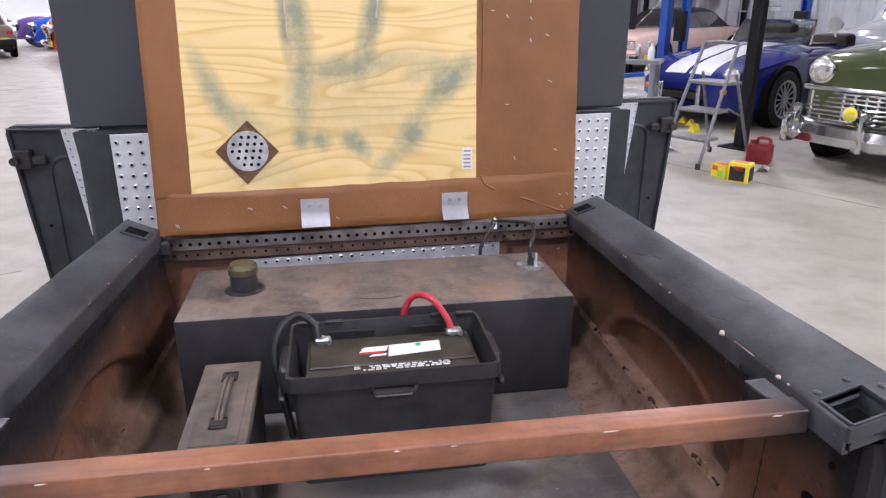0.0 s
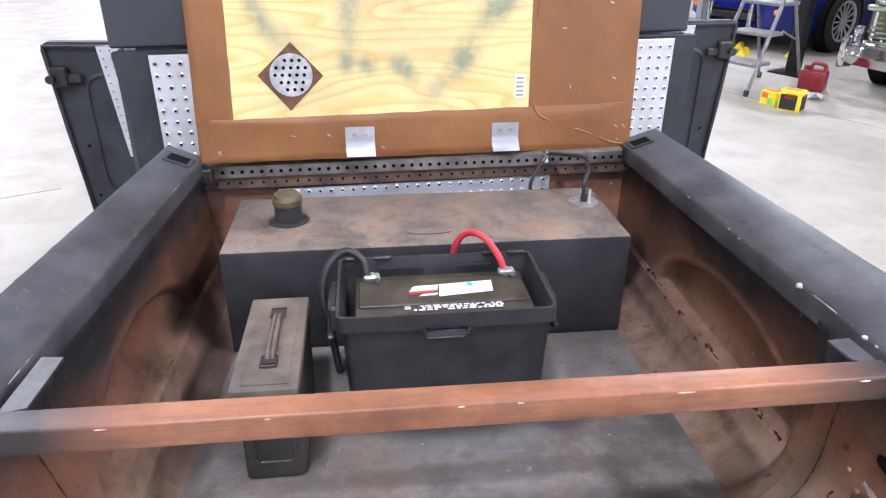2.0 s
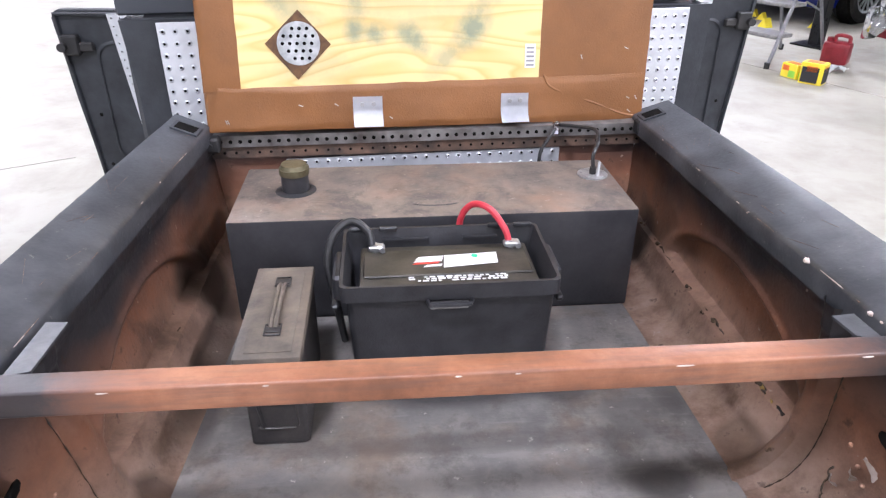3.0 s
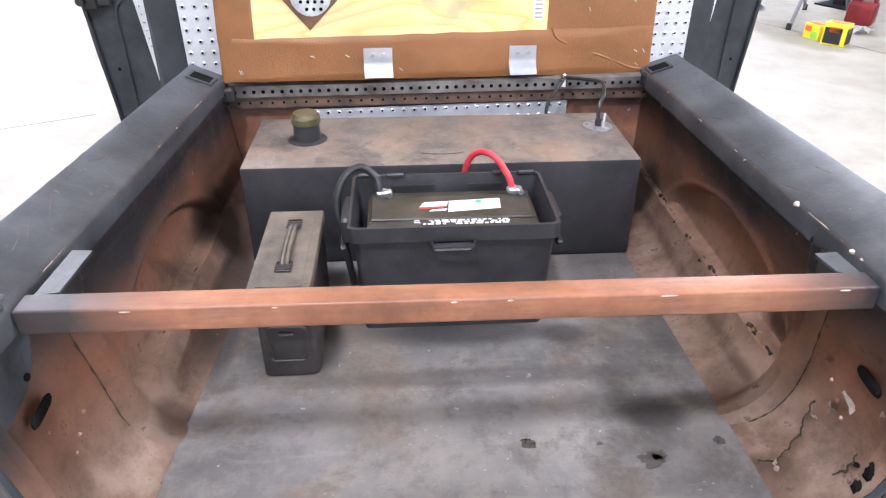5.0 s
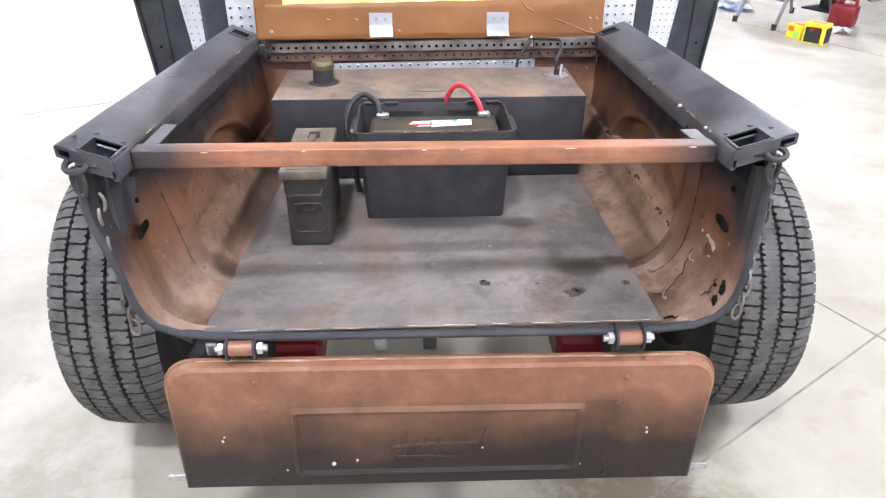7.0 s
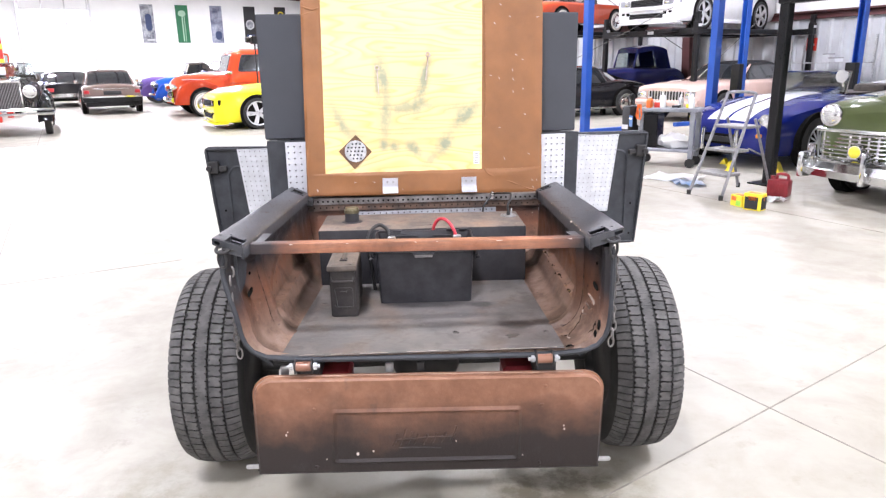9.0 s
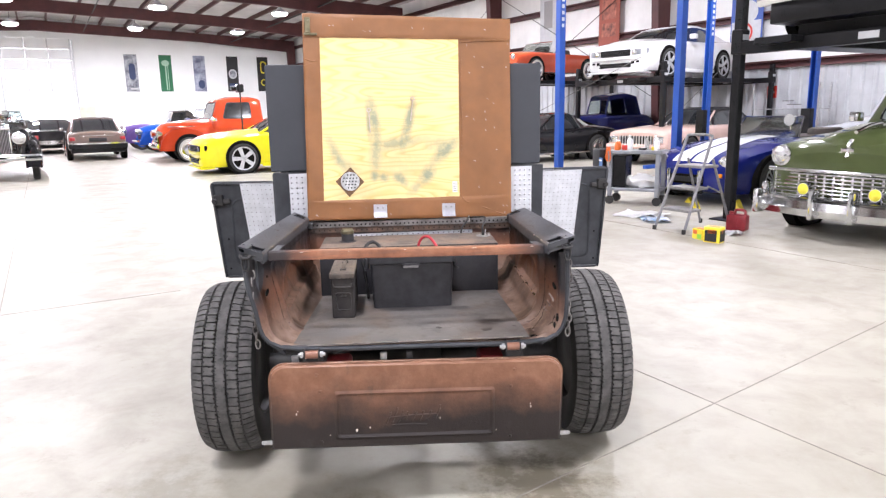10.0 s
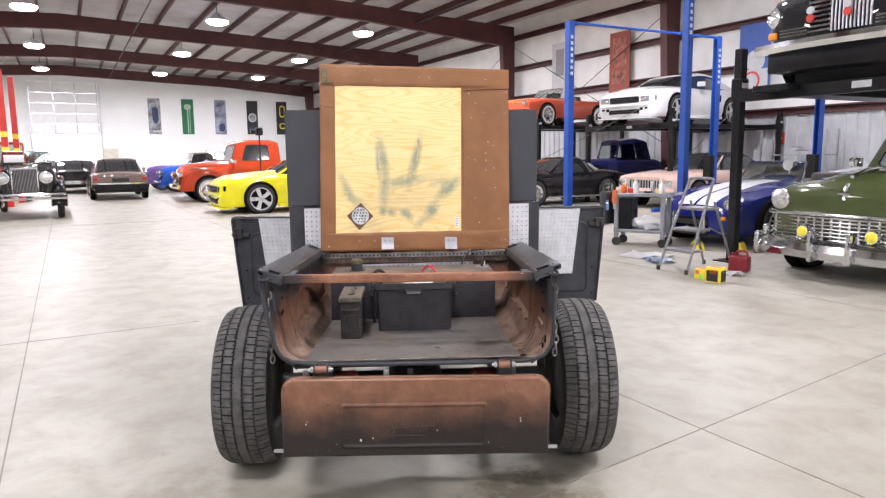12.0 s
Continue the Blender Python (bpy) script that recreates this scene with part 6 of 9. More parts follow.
bm = B()
loft(bm, [rect_ring(-0.15, 0.16, 0.408, 0.566, zb), rect_ring(-0.158, 0.166, 0.394, 0.578, zt - 0.03), rect_ring(-0.166, 0.172, 0.386, 0.586, zt - 0.026), rect_ring(-0.166, 0.172, 0.386, 0.586, zt),
          rect_ring(-0.161, 0.167, 0.391, 0.581, zt), rect_ring(-0.154, 0.16, 0.4, 0.572, zt - 0.03), rect_ring(-0.146, 0.154, 0.414, 0.56, zb + 0.006)])
shell = part("box_shell", bm, M["plastic"], bbox)
bm = B()
xa = 0.0
tube(bm, [(xa - 0.034, 0.386, 0.806), (xa - 0.032, 0.374, 0.806), (xa + 0.032, 0.374, 0.806), (xa + 0.034, 0.386, 0.806)], 0.004, 6)
part("handle", bm, M["plastic"], shell)
bm = B()
box(bm, xa - 0.03, xa + 0.03, 0.3895, 0.392, 0.788, 0.802, 0.002)
part("handle_recess", bm, M["grey_plastic"], shell)
for s in (-1, 1):
    bm = B()
    xx = -0.172 if s < 0 else 0.178
    box(bm, xx - 0.008, xx + 0.008, 0.44, 0.53, 0.775, 0.822, 0.005)
    box(bm, xx + s * 0.006 - 0.006, xx + s * 0.006 + 0.006, 0.43, 0.54, 0.766, 0.776, 0.003)
    part("side_grip", bm, M["plastic"], shell)
for x in (-0.14, -0.09, 0.1, 0.145):
    bm = B()
    box(bm, x - 0.016, x + 0.016, 0.572, 0.58, zt - 0.002, zt + 0.006, 0.002)
    part("rim_lug", bm, M["plastic"], shell)
for x0, x1 in ((-0.1, -0.02), (0.04, 0.1)):
    bm = B()
    box(bm, x0, x1, 0.566, 0.572, zt - 0.018, zt - 0.014)
    part("rim_rib", bm, M["plastic"], shell)

batt = thing("battery", "black deep-cycle battery with worn white labels", "battery", at=(0.006, 0.485, 0.6297))
bm = B()
box(bm, -0.138, 0.148, 0.4095, 0.556, 0.6297, 0.812, 0.005, seg=2)
box(bm, -0.132, 0.142, 0.448, 0.532, 0.8115, 0.816, 0.002)
case = part("case", bm, M["battery"], batt)
bm = B()
for z in (0.77, 0.74):
    box(bm, -0.14, -0.1375, 0.43, 0.54, z, z + 0.008)
part("case_ribs", bm, M["battery"], case)
bm = B()
prism(bm, [(-0.002, 0.468), (0.088, 0.478), (0.09, 0.513), (0.002, 0.507)], "z", 0.8165, 0.8172)
part("white_label", bm, M["white_ink"], case, "blank white paper label")
bm = B()
cyl(bm, (0.052, 0.502, 0.8173), (0, 0, 1), 0.0055, 0.0008, 14)
part("green_dot", bm, M["green_dot"], case)
for k, (x0, x1, y0, y1, mt) in enumerate(((-0.05, -0.004, 0.488, 0.497, "white_ink"), (-0.046, -0.002, 0.498, 0.505, "white_ink"), (-0.052, -0.01, 0.481, 0.4865, "red_ink"), (-0.034, -0.006, 0.472, 0.478, "white_ink"))):
    bm = B()
    prism(bm, [(x0, y0), (x1, y0 + 0.002), (x1 + 0.003, y1 + 0.002), (x0 + 0.006, y1)], "z", 0.8163, 0.8169)
    part("emblem_bar", bm, M[mt], case)
rng = random.Random(2)
for r_ in range(3):
    x = -0.06
    while x < 0.095:
        w = rng.uniform(0.004, 0.012)
        if rng.random() < 0.9:
            bm = B()
            box(bm, x, x + w, 0.4335 + r_ * 0.006, 0.4335 + r_ * 0.006 + rng.uniform(0.0025, 0.0042), 0.8124, 0.813)
            part("print_bar", bm, M["white_ink"], case)
        x += w + 0.003
for x, dx in ((-0.112, -1), (0.118, 1)):
    bm = B()
    cyl(bm, (x, 0.535, 0.812), (0, 0, 1), 0.0085, 0.016, 14, 0.007)
    box(bm, x - 0.012, x + 0.016, 0.526, 0.543, 0.817, 0.827, 0.003)
    cyl(bm, (x + 0.012, 0.527, 0.822), (0, -1, 0), 0.005, 0.006, 6)
    part("terminal_clamp", bm, M["galv"], case)
bm = B()
tube(bm, smooth_pts([(-0.118, 0.535, 0.826), (-0.124, 0.545, 0.848), (-0.15, 0.55, 0.866), (-0.178, 0.535, 0.852), (-0.192, 0.52, 0.815), (-0.188, 0.51, 0.77), (-0.18, 0.52, 0.7), (-0.175, 0.54, 0.632)], 7), 0.0068, 10)
part("ground_cable", bm, M["black_cable"], batt)
bm = B()
tube(bm, smooth_pts([(0.116, 0.537, 0.824), (0.108, 0.545, 0.846), (0.085, 0.562, 0.874), (0.06, 0.588, 0.872), (0.042, 0.602, 0.845), (0.036, 0.608, 0.8), (0.036, 0.61, 0.74), (0.04, 0.608, 0.64)], 7), 0.0058, 10)
part("power_cable", bm, M["red_cable"], batt, "bright red battery cable")

# ammunition can
can = thing("ammo_can", "dusty black steel ammunition can with a hinged lid", "ammo can", at=(-0.26, 0.4, 0.6237))
cx0, cx1, cy0, cy1 = -0.303, -0.217, 0.292, 0.512
bm = B()
loft(bm, [rect_ring(cx0 + .003, cx1 - .003, cy0 + .003, cy1 - .003, 0.6237, 0.007), rect_ring(cx0, cx1, cy0, cy1, 0.628, 0.007), rect_ring(cx0, cx1, cy0, cy1, 0.784, 0.007)])
cbody = part("can_body", bm, M["can"], can)
bm = B()
box(bm, cx0 - 0.003, cx1 + 0.003, cy0 - 0.024, cy1 + 0.004, 0.784, 0.802, 0.003, seg=2)
clid = part("can_lid", bm, M["can_top"], can)
bm = B()
prism(bm, rounded(cx0 + 0.01, cx1 - 0.01, cy0 - 0.012, cy1 - 0.012, 0.004, 2), "z", 0.802, 0.8035)
part("lid_panel", bm, M["can_top"], clid)
bm = B()
xm = (cx0 + cx1) / 2 + 0.002
hp = [(xm, 0.335, 0.806), (xm, 0.345, 0.811), (xm, 0.4, 0.813), (xm, 0.44, 0.811), (xm, 0.455, 0.806)]
for dx in (-0.0035, 0.0035):
    tube(bm, [(x + dx, y, z - 0.001) for x, y, z in hp], 0.0036, 6)
part("carry_handle", bm, M["can_top"], clid)
for y in (0.33, 0.462):
    bm = B()
    w = 0.011
    tube(bm, [(xm - w, y - 0.012, 0.805), (xm - w, y + 0.012, 0.806), (xm + w, y + 0.012, 0.806), (xm + w, y - 0.012, 0.805), (xm - w, y - 0.012, 0.805)], 0.0017, 6)
    box(bm, xm - 0.012, xm + 0.012, y - 0.006, y + 0.008, 0.8035, 0.8065, 0.001)
    part("handle_loop", bm, M["can"], clid)
bm = B()
box(bm, cx0 + 0.002, cx1 - 0.002, cy0 - 0.013, cy0, 0.745, 0.786, 0.004)
tube(bm, [(cx0 + 0.006, cy0 - 0.014, 0.762), (cx0 + 0.012, cy0 - 0.02, 0.75), (cx1 - 0.012, cy0 - 0.02, 0.75), (cx1 - 0.006, cy0 - 0.014, 0.762)], 0.0035, 6)
part("lid_latch", bm, M["can"], cbody)
bm = B()
tube(bm, [(x, cy0 - 0.001, z) for x, z in rounded(cx0 + 0.014, cx1 - 0.014, 0.657, 0.722, 0.008, 3) + [(cx0 + 0.022, 0.657)]], 0.0022, 6)
tube(bm, [(cx0 + 0.032, cy0 - 0.003, 0.71), (cx1 - 0.032, cy0 - 0.003, 0.71)], 0.004, 6)
part("front_ridge", bm, M["can"], cbody)

# ---------------------------------------------------------------- cars in the hall
def ease(stations, n=6):
    """Stations carried smoothly from one to the next, without overshoot."""
    a = np.array(stations, float)
    if len(a) < 3:
        return [a[0] + (a[1] - a[0]) * k / n for k in range(n + 1)]
    h = np.diff(a[:, 0])
    d = np.diff(a, axis=0) / h[:, None]
    m = np.zeros_like(a)
    m[0], m[-1] = d[0], d[-1]
    for i in range(1, len(a) - 1):
        w1, w2 = 2 * h[i] + h[i - 1], h[i] + 2 * h[i - 1]
        for c in range(a.shape[1]):
            if d[i - 1, c] * d[i, c] > 0:
                m[i, c] = (w1 + w2) / (w1 / d[i - 1, c] + w2 / d[i, c])
    out = []
    for i in range(len(a) - 1):
        for k in range(n):
            s = k / n
            out.append((2 * s ** 3 - 3 * s ** 2 + 1) * a[i] + (s ** 3 - 2 * s ** 2 + s) * h[i] * m[i] + (3 * s ** 2 - 2 * s ** 3) * a[i + 1] + (s ** 3 - s ** 2) * h[i] * m[i + 1])
    return out + [a[-1]]


def body_ring(x, w, zl, zs, zt):
    h = [(0, zl), (0.6 * w, zl), (0.92 * w, zl + 0.02), (w, zl + 0.25 * (zs - zl)), (w, zl + 0.68 * (zs - zl)), (0.985 * w, zs - 0.05), (0.95 * w, zs),
         (0.8 * w, zs + 0.5 * (zt - zs)), (0.5 * w, zs + 0.85 * (zt - zs)), (0.2 * w, zs + 0.98 * (zt - zs)), (0, zt)]
    return [(x, y, z) for y, z in h] + [(x, -y, z) for y, z in reversed(h[1:-1])]


def car_wheel(parent, x, y, r, w, style, side):
    """A road wheel: tyre, rim with spokes or cap."""
    bm = B()
    cyl(bm, (x, y - w * 0.3, r), (0, 1, 0), r * 0.3, w * 0.6, 16)
    wh = part("wheel", bm, M["dark_frame"], parent)
    lo = 0.74 if style == "spoke" else 0.64
    prof = [(-0.42, lo), (-0.5, lo + 0.1), (-0.48, 0.92), (-0.38, 0.985), (0, 1.0), (0.38, 0.985), (0.48, 0.92), (0.5, lo + 0.1), (0.42, lo)]
    bm = B()
    loft(bm, [[(x + r * b * math.cos(q), y + a * w, r + r * b * math.sin(q)) for a, b in prof] for q in (2 * math.pi * k / 32 for k in range(33))], closed=False)
    part("tyre", bm, M["rubber"], wh)
    yo = y + side * w * 0.44
    if "white" in style:
        bm = B()
        loft(bm, [[(x + r * b * math.cos(q), yo + side * 0.012, r + r * b * math.sin(q)) for b in (0.66, 0.84)] for q in (2 * math.pi * k / 32 for k in range(33))], closed=False)
        part("whitewall", bm, M["paint_cream"], wh)
    bm = B()
    if "spoke" in style:
        loft(bm, [[(x + r * b * math.cos(q), yo + side * d, r + r * b * math.sin(q)) for b, d in ((lo + 0.04, 0.0), (lo + 0.03, 0.012), (lo - 0.03, 0.006), (lo - 0.05, -0.05))] for q in (2 * math.pi * k / 32 for k in range(33))], closed=False)
        for k in range(5 if "thin" not in style else 14):
            a = 2 * math.pi * k / (5 if "thin" not in style else 14)
            sw = 0.085 if "thin" not in style else 0.016
            d = Vector((math.cos(a), 0, math.sin(a)))
            n = Vector((-math.sin(a), 0, math.cos(a)))
            c = Vector((x, yo, r))
            loft(bm, [[c + d * r * 0.1 + n * r * sw * 1.2 + Vector((0, side * 0.0, 0)), c + d * r * 0.1 - n * r * sw * 1.2, c + d * r * 0.1 - n * r * sw * 1.2 + Vector((0, -side * 0.03, 0)), c + d * r * 0.1 + n * r * sw * 1.2 + Vector((0, -side * 0.03, 0))],
                      [c + d * r * lo + n * r * sw * 1.7, c + d * r * lo - n * r * sw * 1.7, c + d * r * lo - n * r * sw * 1.7 + Vector((0, -side * 0.03, 0)), c + d * r * lo + n * r * sw * 1.7 + Vector((0, -side * 0.03, 0))]])
        cyl(bm, (x, yo - side * 0.02, r), (0, side, 0), r * 0.14, 0.03, 14)
    else:
        loft(bm, [[(x + r * b * math.cos(q), yo + side * d, r + r * b * math.sin(q)) for b, d in ((0.68, 0.0), (0.66, 0.016), (0.56, 0.004), (0.5, 0.0), (0.4, 0.024), (0.2, 0.04), (0.001, 0.044))] for q in (2 * math.pi * k / 32 for k in range(33))], closed=False)
    part("rim", bm, M["alloy" if "spoke" in style else "chrome"], wh)
    return wh


def old_fender(parent, x0, x1, y, w, zt, zl, paint, lean=0.0):
    """A rounded separate fender."""
    bm = B()
    n, m = 22, 14
    rings = []
    for i in range(n + 1):
        s = i / n
        x = x0 + (x1 - x0) * s
        e = max(0.0, math.sin(math.pi * min(1, s ** (0.8 - lean)))) ** 0.6
        e = max(e, 0.05)
        h = zl + (zt - zl) * e
        ring = []
        for k in range(m):
            a = math.pi * k / (m - 1)
            ring.append((x, y + w / 2 * math.cos(a) * (0.7 + 0.3 * e), zl + (h - zl) * max(0.0, math.sin(a)) ** 0.7))
        rings.append(ring)
    loft(bm, rings, closed=False)
    bmesh.ops.solidify(bm, geom=bm.faces[:], thickness=0.02)
    return part("fender", bm, paint, parent)


def old_cab(car, paint, q):
    """A rounded steel cab with inset windows and gaskets: q gives front, back, half-width, belt, roof, rake and side windows."""
    x0, x1, w, zb, zt, rake = q["front"], q["back"], q["half"], q["belt"], q["top"], q.get("rake", 0.22)
    h = zt - zb

    def at(z):
        """Front, back and half-width at a height."""
        f = max(0.0, min(1.0, (z - zb) / h))
        dome = 0.3 * max(0.0, (f - 0.82) / 0.18) ** 2.2
        return x0 - rake * f - dome * 0.9, x1 + 0.06 * f + dome * 0.8, w * (1 - 0.1 * f) - dome * 0.75

    bm = B()
    rings = []
    for z in [zb - 0.25, zb] + [zb + h * k / 14 for k in range(1, 15)]:
        a, b, hw = at(z)
        rings.append([(x, y, z) for x, y in rounded(b, a, -hw, hw, 0.14, 6)])
    loft(bm, rings)
    cab = part("cab", bm, paint, car, sharp=1.0)
    z0, z1 = zb + 0.06, zb + h * 0.76

    def pane(name, corners, place_at):
        out = []
        for i in range(4):
            p, c, n = Vector(corners[i - 1]), Vector(corners[i]), Vector(corners[(i + 1) % 4])
            a, b = c + (p - c).normalized() * 0.07, c + (n - c).normalized() * 0.07
            out += [a, a.lerp(c, 0.6).lerp(c.lerp(b, 0.4), 0.5), b]
        bm = B()
        bm.faces.new([bm.verts.new(place_at(x, z, 0.005)) for x, z in out])
        glass = part(name, bm, M[q.get("glass", "dark_win")], cab)
        bm = B()
        line = [place_at(x, z, 0.004) for x, z in out]
        tube(bm, line + line[:1], 0.014, 6)
        part("gasket", bm, M[q.get("gasket", "black_ink")], glass)

    for sd in (-1, 1):
        for xa, xb in q["sides"]:
            pane("side_window", [(xb, z0), (xa, z0), (xa - rake * 0.62, z1), (xb + 0.03, z1)], lambda x, z, d: (x, sd * (at(z)[2] + d), z))
    wf = w * 0.93 - 0.12
    pane("windscreen", [(-wf, z0), (wf, z0), (wf * 0.93, z1), (-wf * 0.93, z1)], lambda y, z, d: (at(z)[0] + d, y, z))
    pane("rear_window", [(-wf * 0.8, z0 + 0.06), (wf * 0.8, z0 + 0.06), (wf * 0.8, z1), (-wf * 0.8, z1)], lambda y, z, d: (at(z)[1] - d, y, z))
    return cab


def raised_hood(car, paint, rows):
    """A crowned hood lying on the body: rows of x, half-width, edge height, crown height."""
    bm = B()
    n = 16
    rings = []
    for x, hw, ze, zc in ease(rows, 6):
        rings.append([(x, hw * q, ze + (zc - ze) * max(0.0, 1 - abs(q) ** 2.4) ** 0.75) for q in (-1 + 2 * k / n for k in range(n + 1))] + [(x, hw * 0.9, ze - 0.06), (x, -hw * 0.9, ze - 0.06)])
    loft(bm, rings)
    return part("hood", bm, paint, car, sharp=1.0)


def make_car(name, label, category, m, s):
    """A car from its station tables: body, glasshouse, wheels, lamps, grille, bumpers. Nose at x = 0, tail at -L."""
    car = thing(name, label, category, m=m)
    paint = M[s["paint"]]
    st = ease(s["body"])
    bm = B()
    loft(bm, [body_ring(*q) for q in st])
    body = part("body", bm, paint, car, sharp=0.75)
    W = max(q[1] for q in s["body"])
    for st_w, mt, off in s.get("stripes", ()):
        for yc in off:
            bm = B()
            rows = []
            for x, w, zl, zs, zt in st:
                if s["stripe_x"][1] < x < s["stripe_x"][0]:
                    ring = []
                    for k in range(4):
                        y = yc - st_w / 2 + st_w * k / 3
                        f = abs(y) / w
                        z = zt if f < 0.02 else np.interp(f, (0, 0.2, 0.5, 0.8, 0.95), (zt, zs + 0.98 * (zt - zs), zs + 0.85 * (zt - zs), zs + 0.5 * (zt - zs), zs))
                        ring.append((x, y, z + 0.006))
                    rows.append(ring)
            loft(bm, rows, closed=False)
            part("stripe", bm, M[mt], body)
    # glasshouse
    if "cabin" in s:
        cb = s["cabin"]
        rings = []
        for x, wb, zb, wt, zt in ease(cb, 3):
            zt = max(zt, zb + 0.004)
            rings.append([(x, -wb, zb - 0.05), (x, -wt, zt - 0.03), (x, -wt * 0.7, zt), (x, wt * 0.7, zt), (x, wt, zt - 0.03), (x, wb, zb - 0.05)])
        bm = B()
        loft(bm, rings)
        cabin = part("window_glass", bm, M[s.get("glass", "dark_win")], car)
        full = [q for q in cb if q[4] - q[2] > 0.2]
        first, last = full[0], full[-1]
        bm = B()
        roof = ease(full, 4) if len(full) > 1 else full
        dr = s.get("drop", 0.075)
        loft(bm, [[(x, -wt - 0.012 - (dr - 0.05) * 0.3, zt - dr), (x, -wt - 0.012, zt - 0.03), (x, -wt * 0.75, zt + 0.012), (x, 0, zt + 0.02), (x, wt * 0.75, zt + 0.012), (x, wt + 0.012, zt - 0.03), (x, wt + 0.012 + (dr - 0.05) * 0.3, zt - dr)] for x, wb, zb, wt, zt in roof])
        part("roof", bm, M[s.get("top", s["paint"])], car)
        for sd in (-1, 1):
            bm = B()
            a, b = cb[0], first
            tube(bm, [(a[0], sd * (a[1] - 0.01), a[2] - 0.02), (b[0], sd * (b[3] + 0.004), b[4] - 0.04)], 0.028, 6)
            part("pillar", bm, M[s.get("pillar", s["paint"])], cabin)
            bm = B()
            a, b = cb[-1], last
            q = s.get("cpost", 0.12)
            loft(bm, [[(b[0] + q, sd * (b[3] + 0.012), b[4] - 0.05), (b[0] - 0.02, sd * (b[3] + 0.012), b[4] - 0.05), (b[0] - 0.02, sd * (b[3] - 0.04), b[4] - 0.05), (b[0] + q, sd * (b[3] - 0.04), b[4] - 0.05)],
                      [(b[0] + q * 0.7, sd * (a[1] + 0.008), a[2] - 0.03), (a[0], sd * (a[1] + 0.008), a[2] - 0.03), (a[0], sd * (a[1] - 0.05), a[2] - 0.03), (b[0] + q * 0.7, sd * (a[1] - 0.05), a[2] - 0.03)]])
            part("rear_pillar", bm, M[s.get("top", s["paint"])], cabin)
            for xb in s.get("bposts", ()):
                bm = B()
                tube(bm, [(xb, sd * (full[0][1] + 0.002), full[0][2] - 0.04), (xb - 0.02, sd * (full[0][3] + 0.006), full[0][4] - 0.05)], 0.03, 6)
                part("pillar", bm, paint, cabin)
    if "cab" in s:
        old_cab(car, M[s["cab"].get("paint", s["paint"])], s["cab"])
    if "hood" in s:
        raised_hood(car, paint, s["hood"])
    if "screen" in s:
        x, w, z0, h, rake = s["screen"]
        bm = B()
        loft(bm, [[(x, -w, z0), (x + 0.05, 0, z0), (x, w, z0)], [(x - rake, -w * 0.88, z0 + h), (x - rake + 0.04, 0, z0 + h), (x - rake, w * 0.88, z0 + h)]], closed=False)
        bmesh.ops.solidify(bm, geom=bm.faces[:], thickness=0.006)
        ws = part("windscreen", bm, M["win"], car)
        bm = B()
        tube(bm, [(x, -w, z0), (x - rake, -w * 0.88, z0 + h), (x - rake + 0.04, 0, z0 + h + 0.005), (x - rake, w * 0.88, z0 + h), (x, w, z0)], 0.014, 6)
        part("screen_frame", bm, M["chrome"], ws)
        bm = B()
        prism(bm, rounded(x - 1.3, x - 0.1, -w * 0.85, w * 0.85, 0.15, 4), "z", z0 - 0.02, z0 + 0.006)
        part("cockpit", bm, M["interior"], car)
        for yy in (-0.36, 0.36):
            bm = B()
            box(bm, x - 1.15, x - 0.85, yy - 0.24, yy + 0.24, z0 - 0.1, z0 + 0.12, 0.06, seg=2)
            part("seat", bm, M["interior"], car)
    for f in s.get("fenders", ()):
        for sd in (-1, 1):
            old_fender(car, f[0], f[1], sd * f[2], f[3], f[4], f[5], M[s.get("fender_paint", s["paint"])])
    wx = s["wheels"]
    for i, x in enumerate(wx[:2]):
        r, w, yy = wx[2], wx[3], wx[4]
        for sd in (-1, 1):
            # no well is cut: a black disc stands in for its shade
            if not s.get("fenders"):
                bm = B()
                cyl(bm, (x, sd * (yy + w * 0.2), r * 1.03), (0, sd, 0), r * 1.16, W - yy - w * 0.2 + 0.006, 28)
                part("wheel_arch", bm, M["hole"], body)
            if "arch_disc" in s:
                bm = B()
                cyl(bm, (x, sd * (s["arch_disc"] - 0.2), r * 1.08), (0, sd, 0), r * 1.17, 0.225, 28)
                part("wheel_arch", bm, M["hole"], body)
            car_wheel(car, x, sd * (W - w * 0.44 + 0.02 if not s.get("fenders") else yy), r, w, wx[5], sd)
    for x, y, z, r, mt in s.get("lamps", ()):
        for sd in (-1, 1):
            bm = B()
            fx = s.get("lamp_dir", 1)
            loft(bm, [[(x + fx * d, sd * y + rr * math.cos(a), z + rr * math.sin(a)) for a in (2 * math.pi * k / 20 for k in range(20))] for rr, d in ((r * 0.7, -0.12), (r * 1.1, -0.02), (r * 1.12, 0.01), (r * 0.95, 0.016))])
            lm = part("headlamp", bm, M["chrome"] if r > 0.05 else paint, car)
            bm = B()
            ball(bm, (x + fx * 0.012, sd * y, z), (0.03, r * 0.94, r * 0.94), 14)
            part("lens", bm, M[mt], lm)
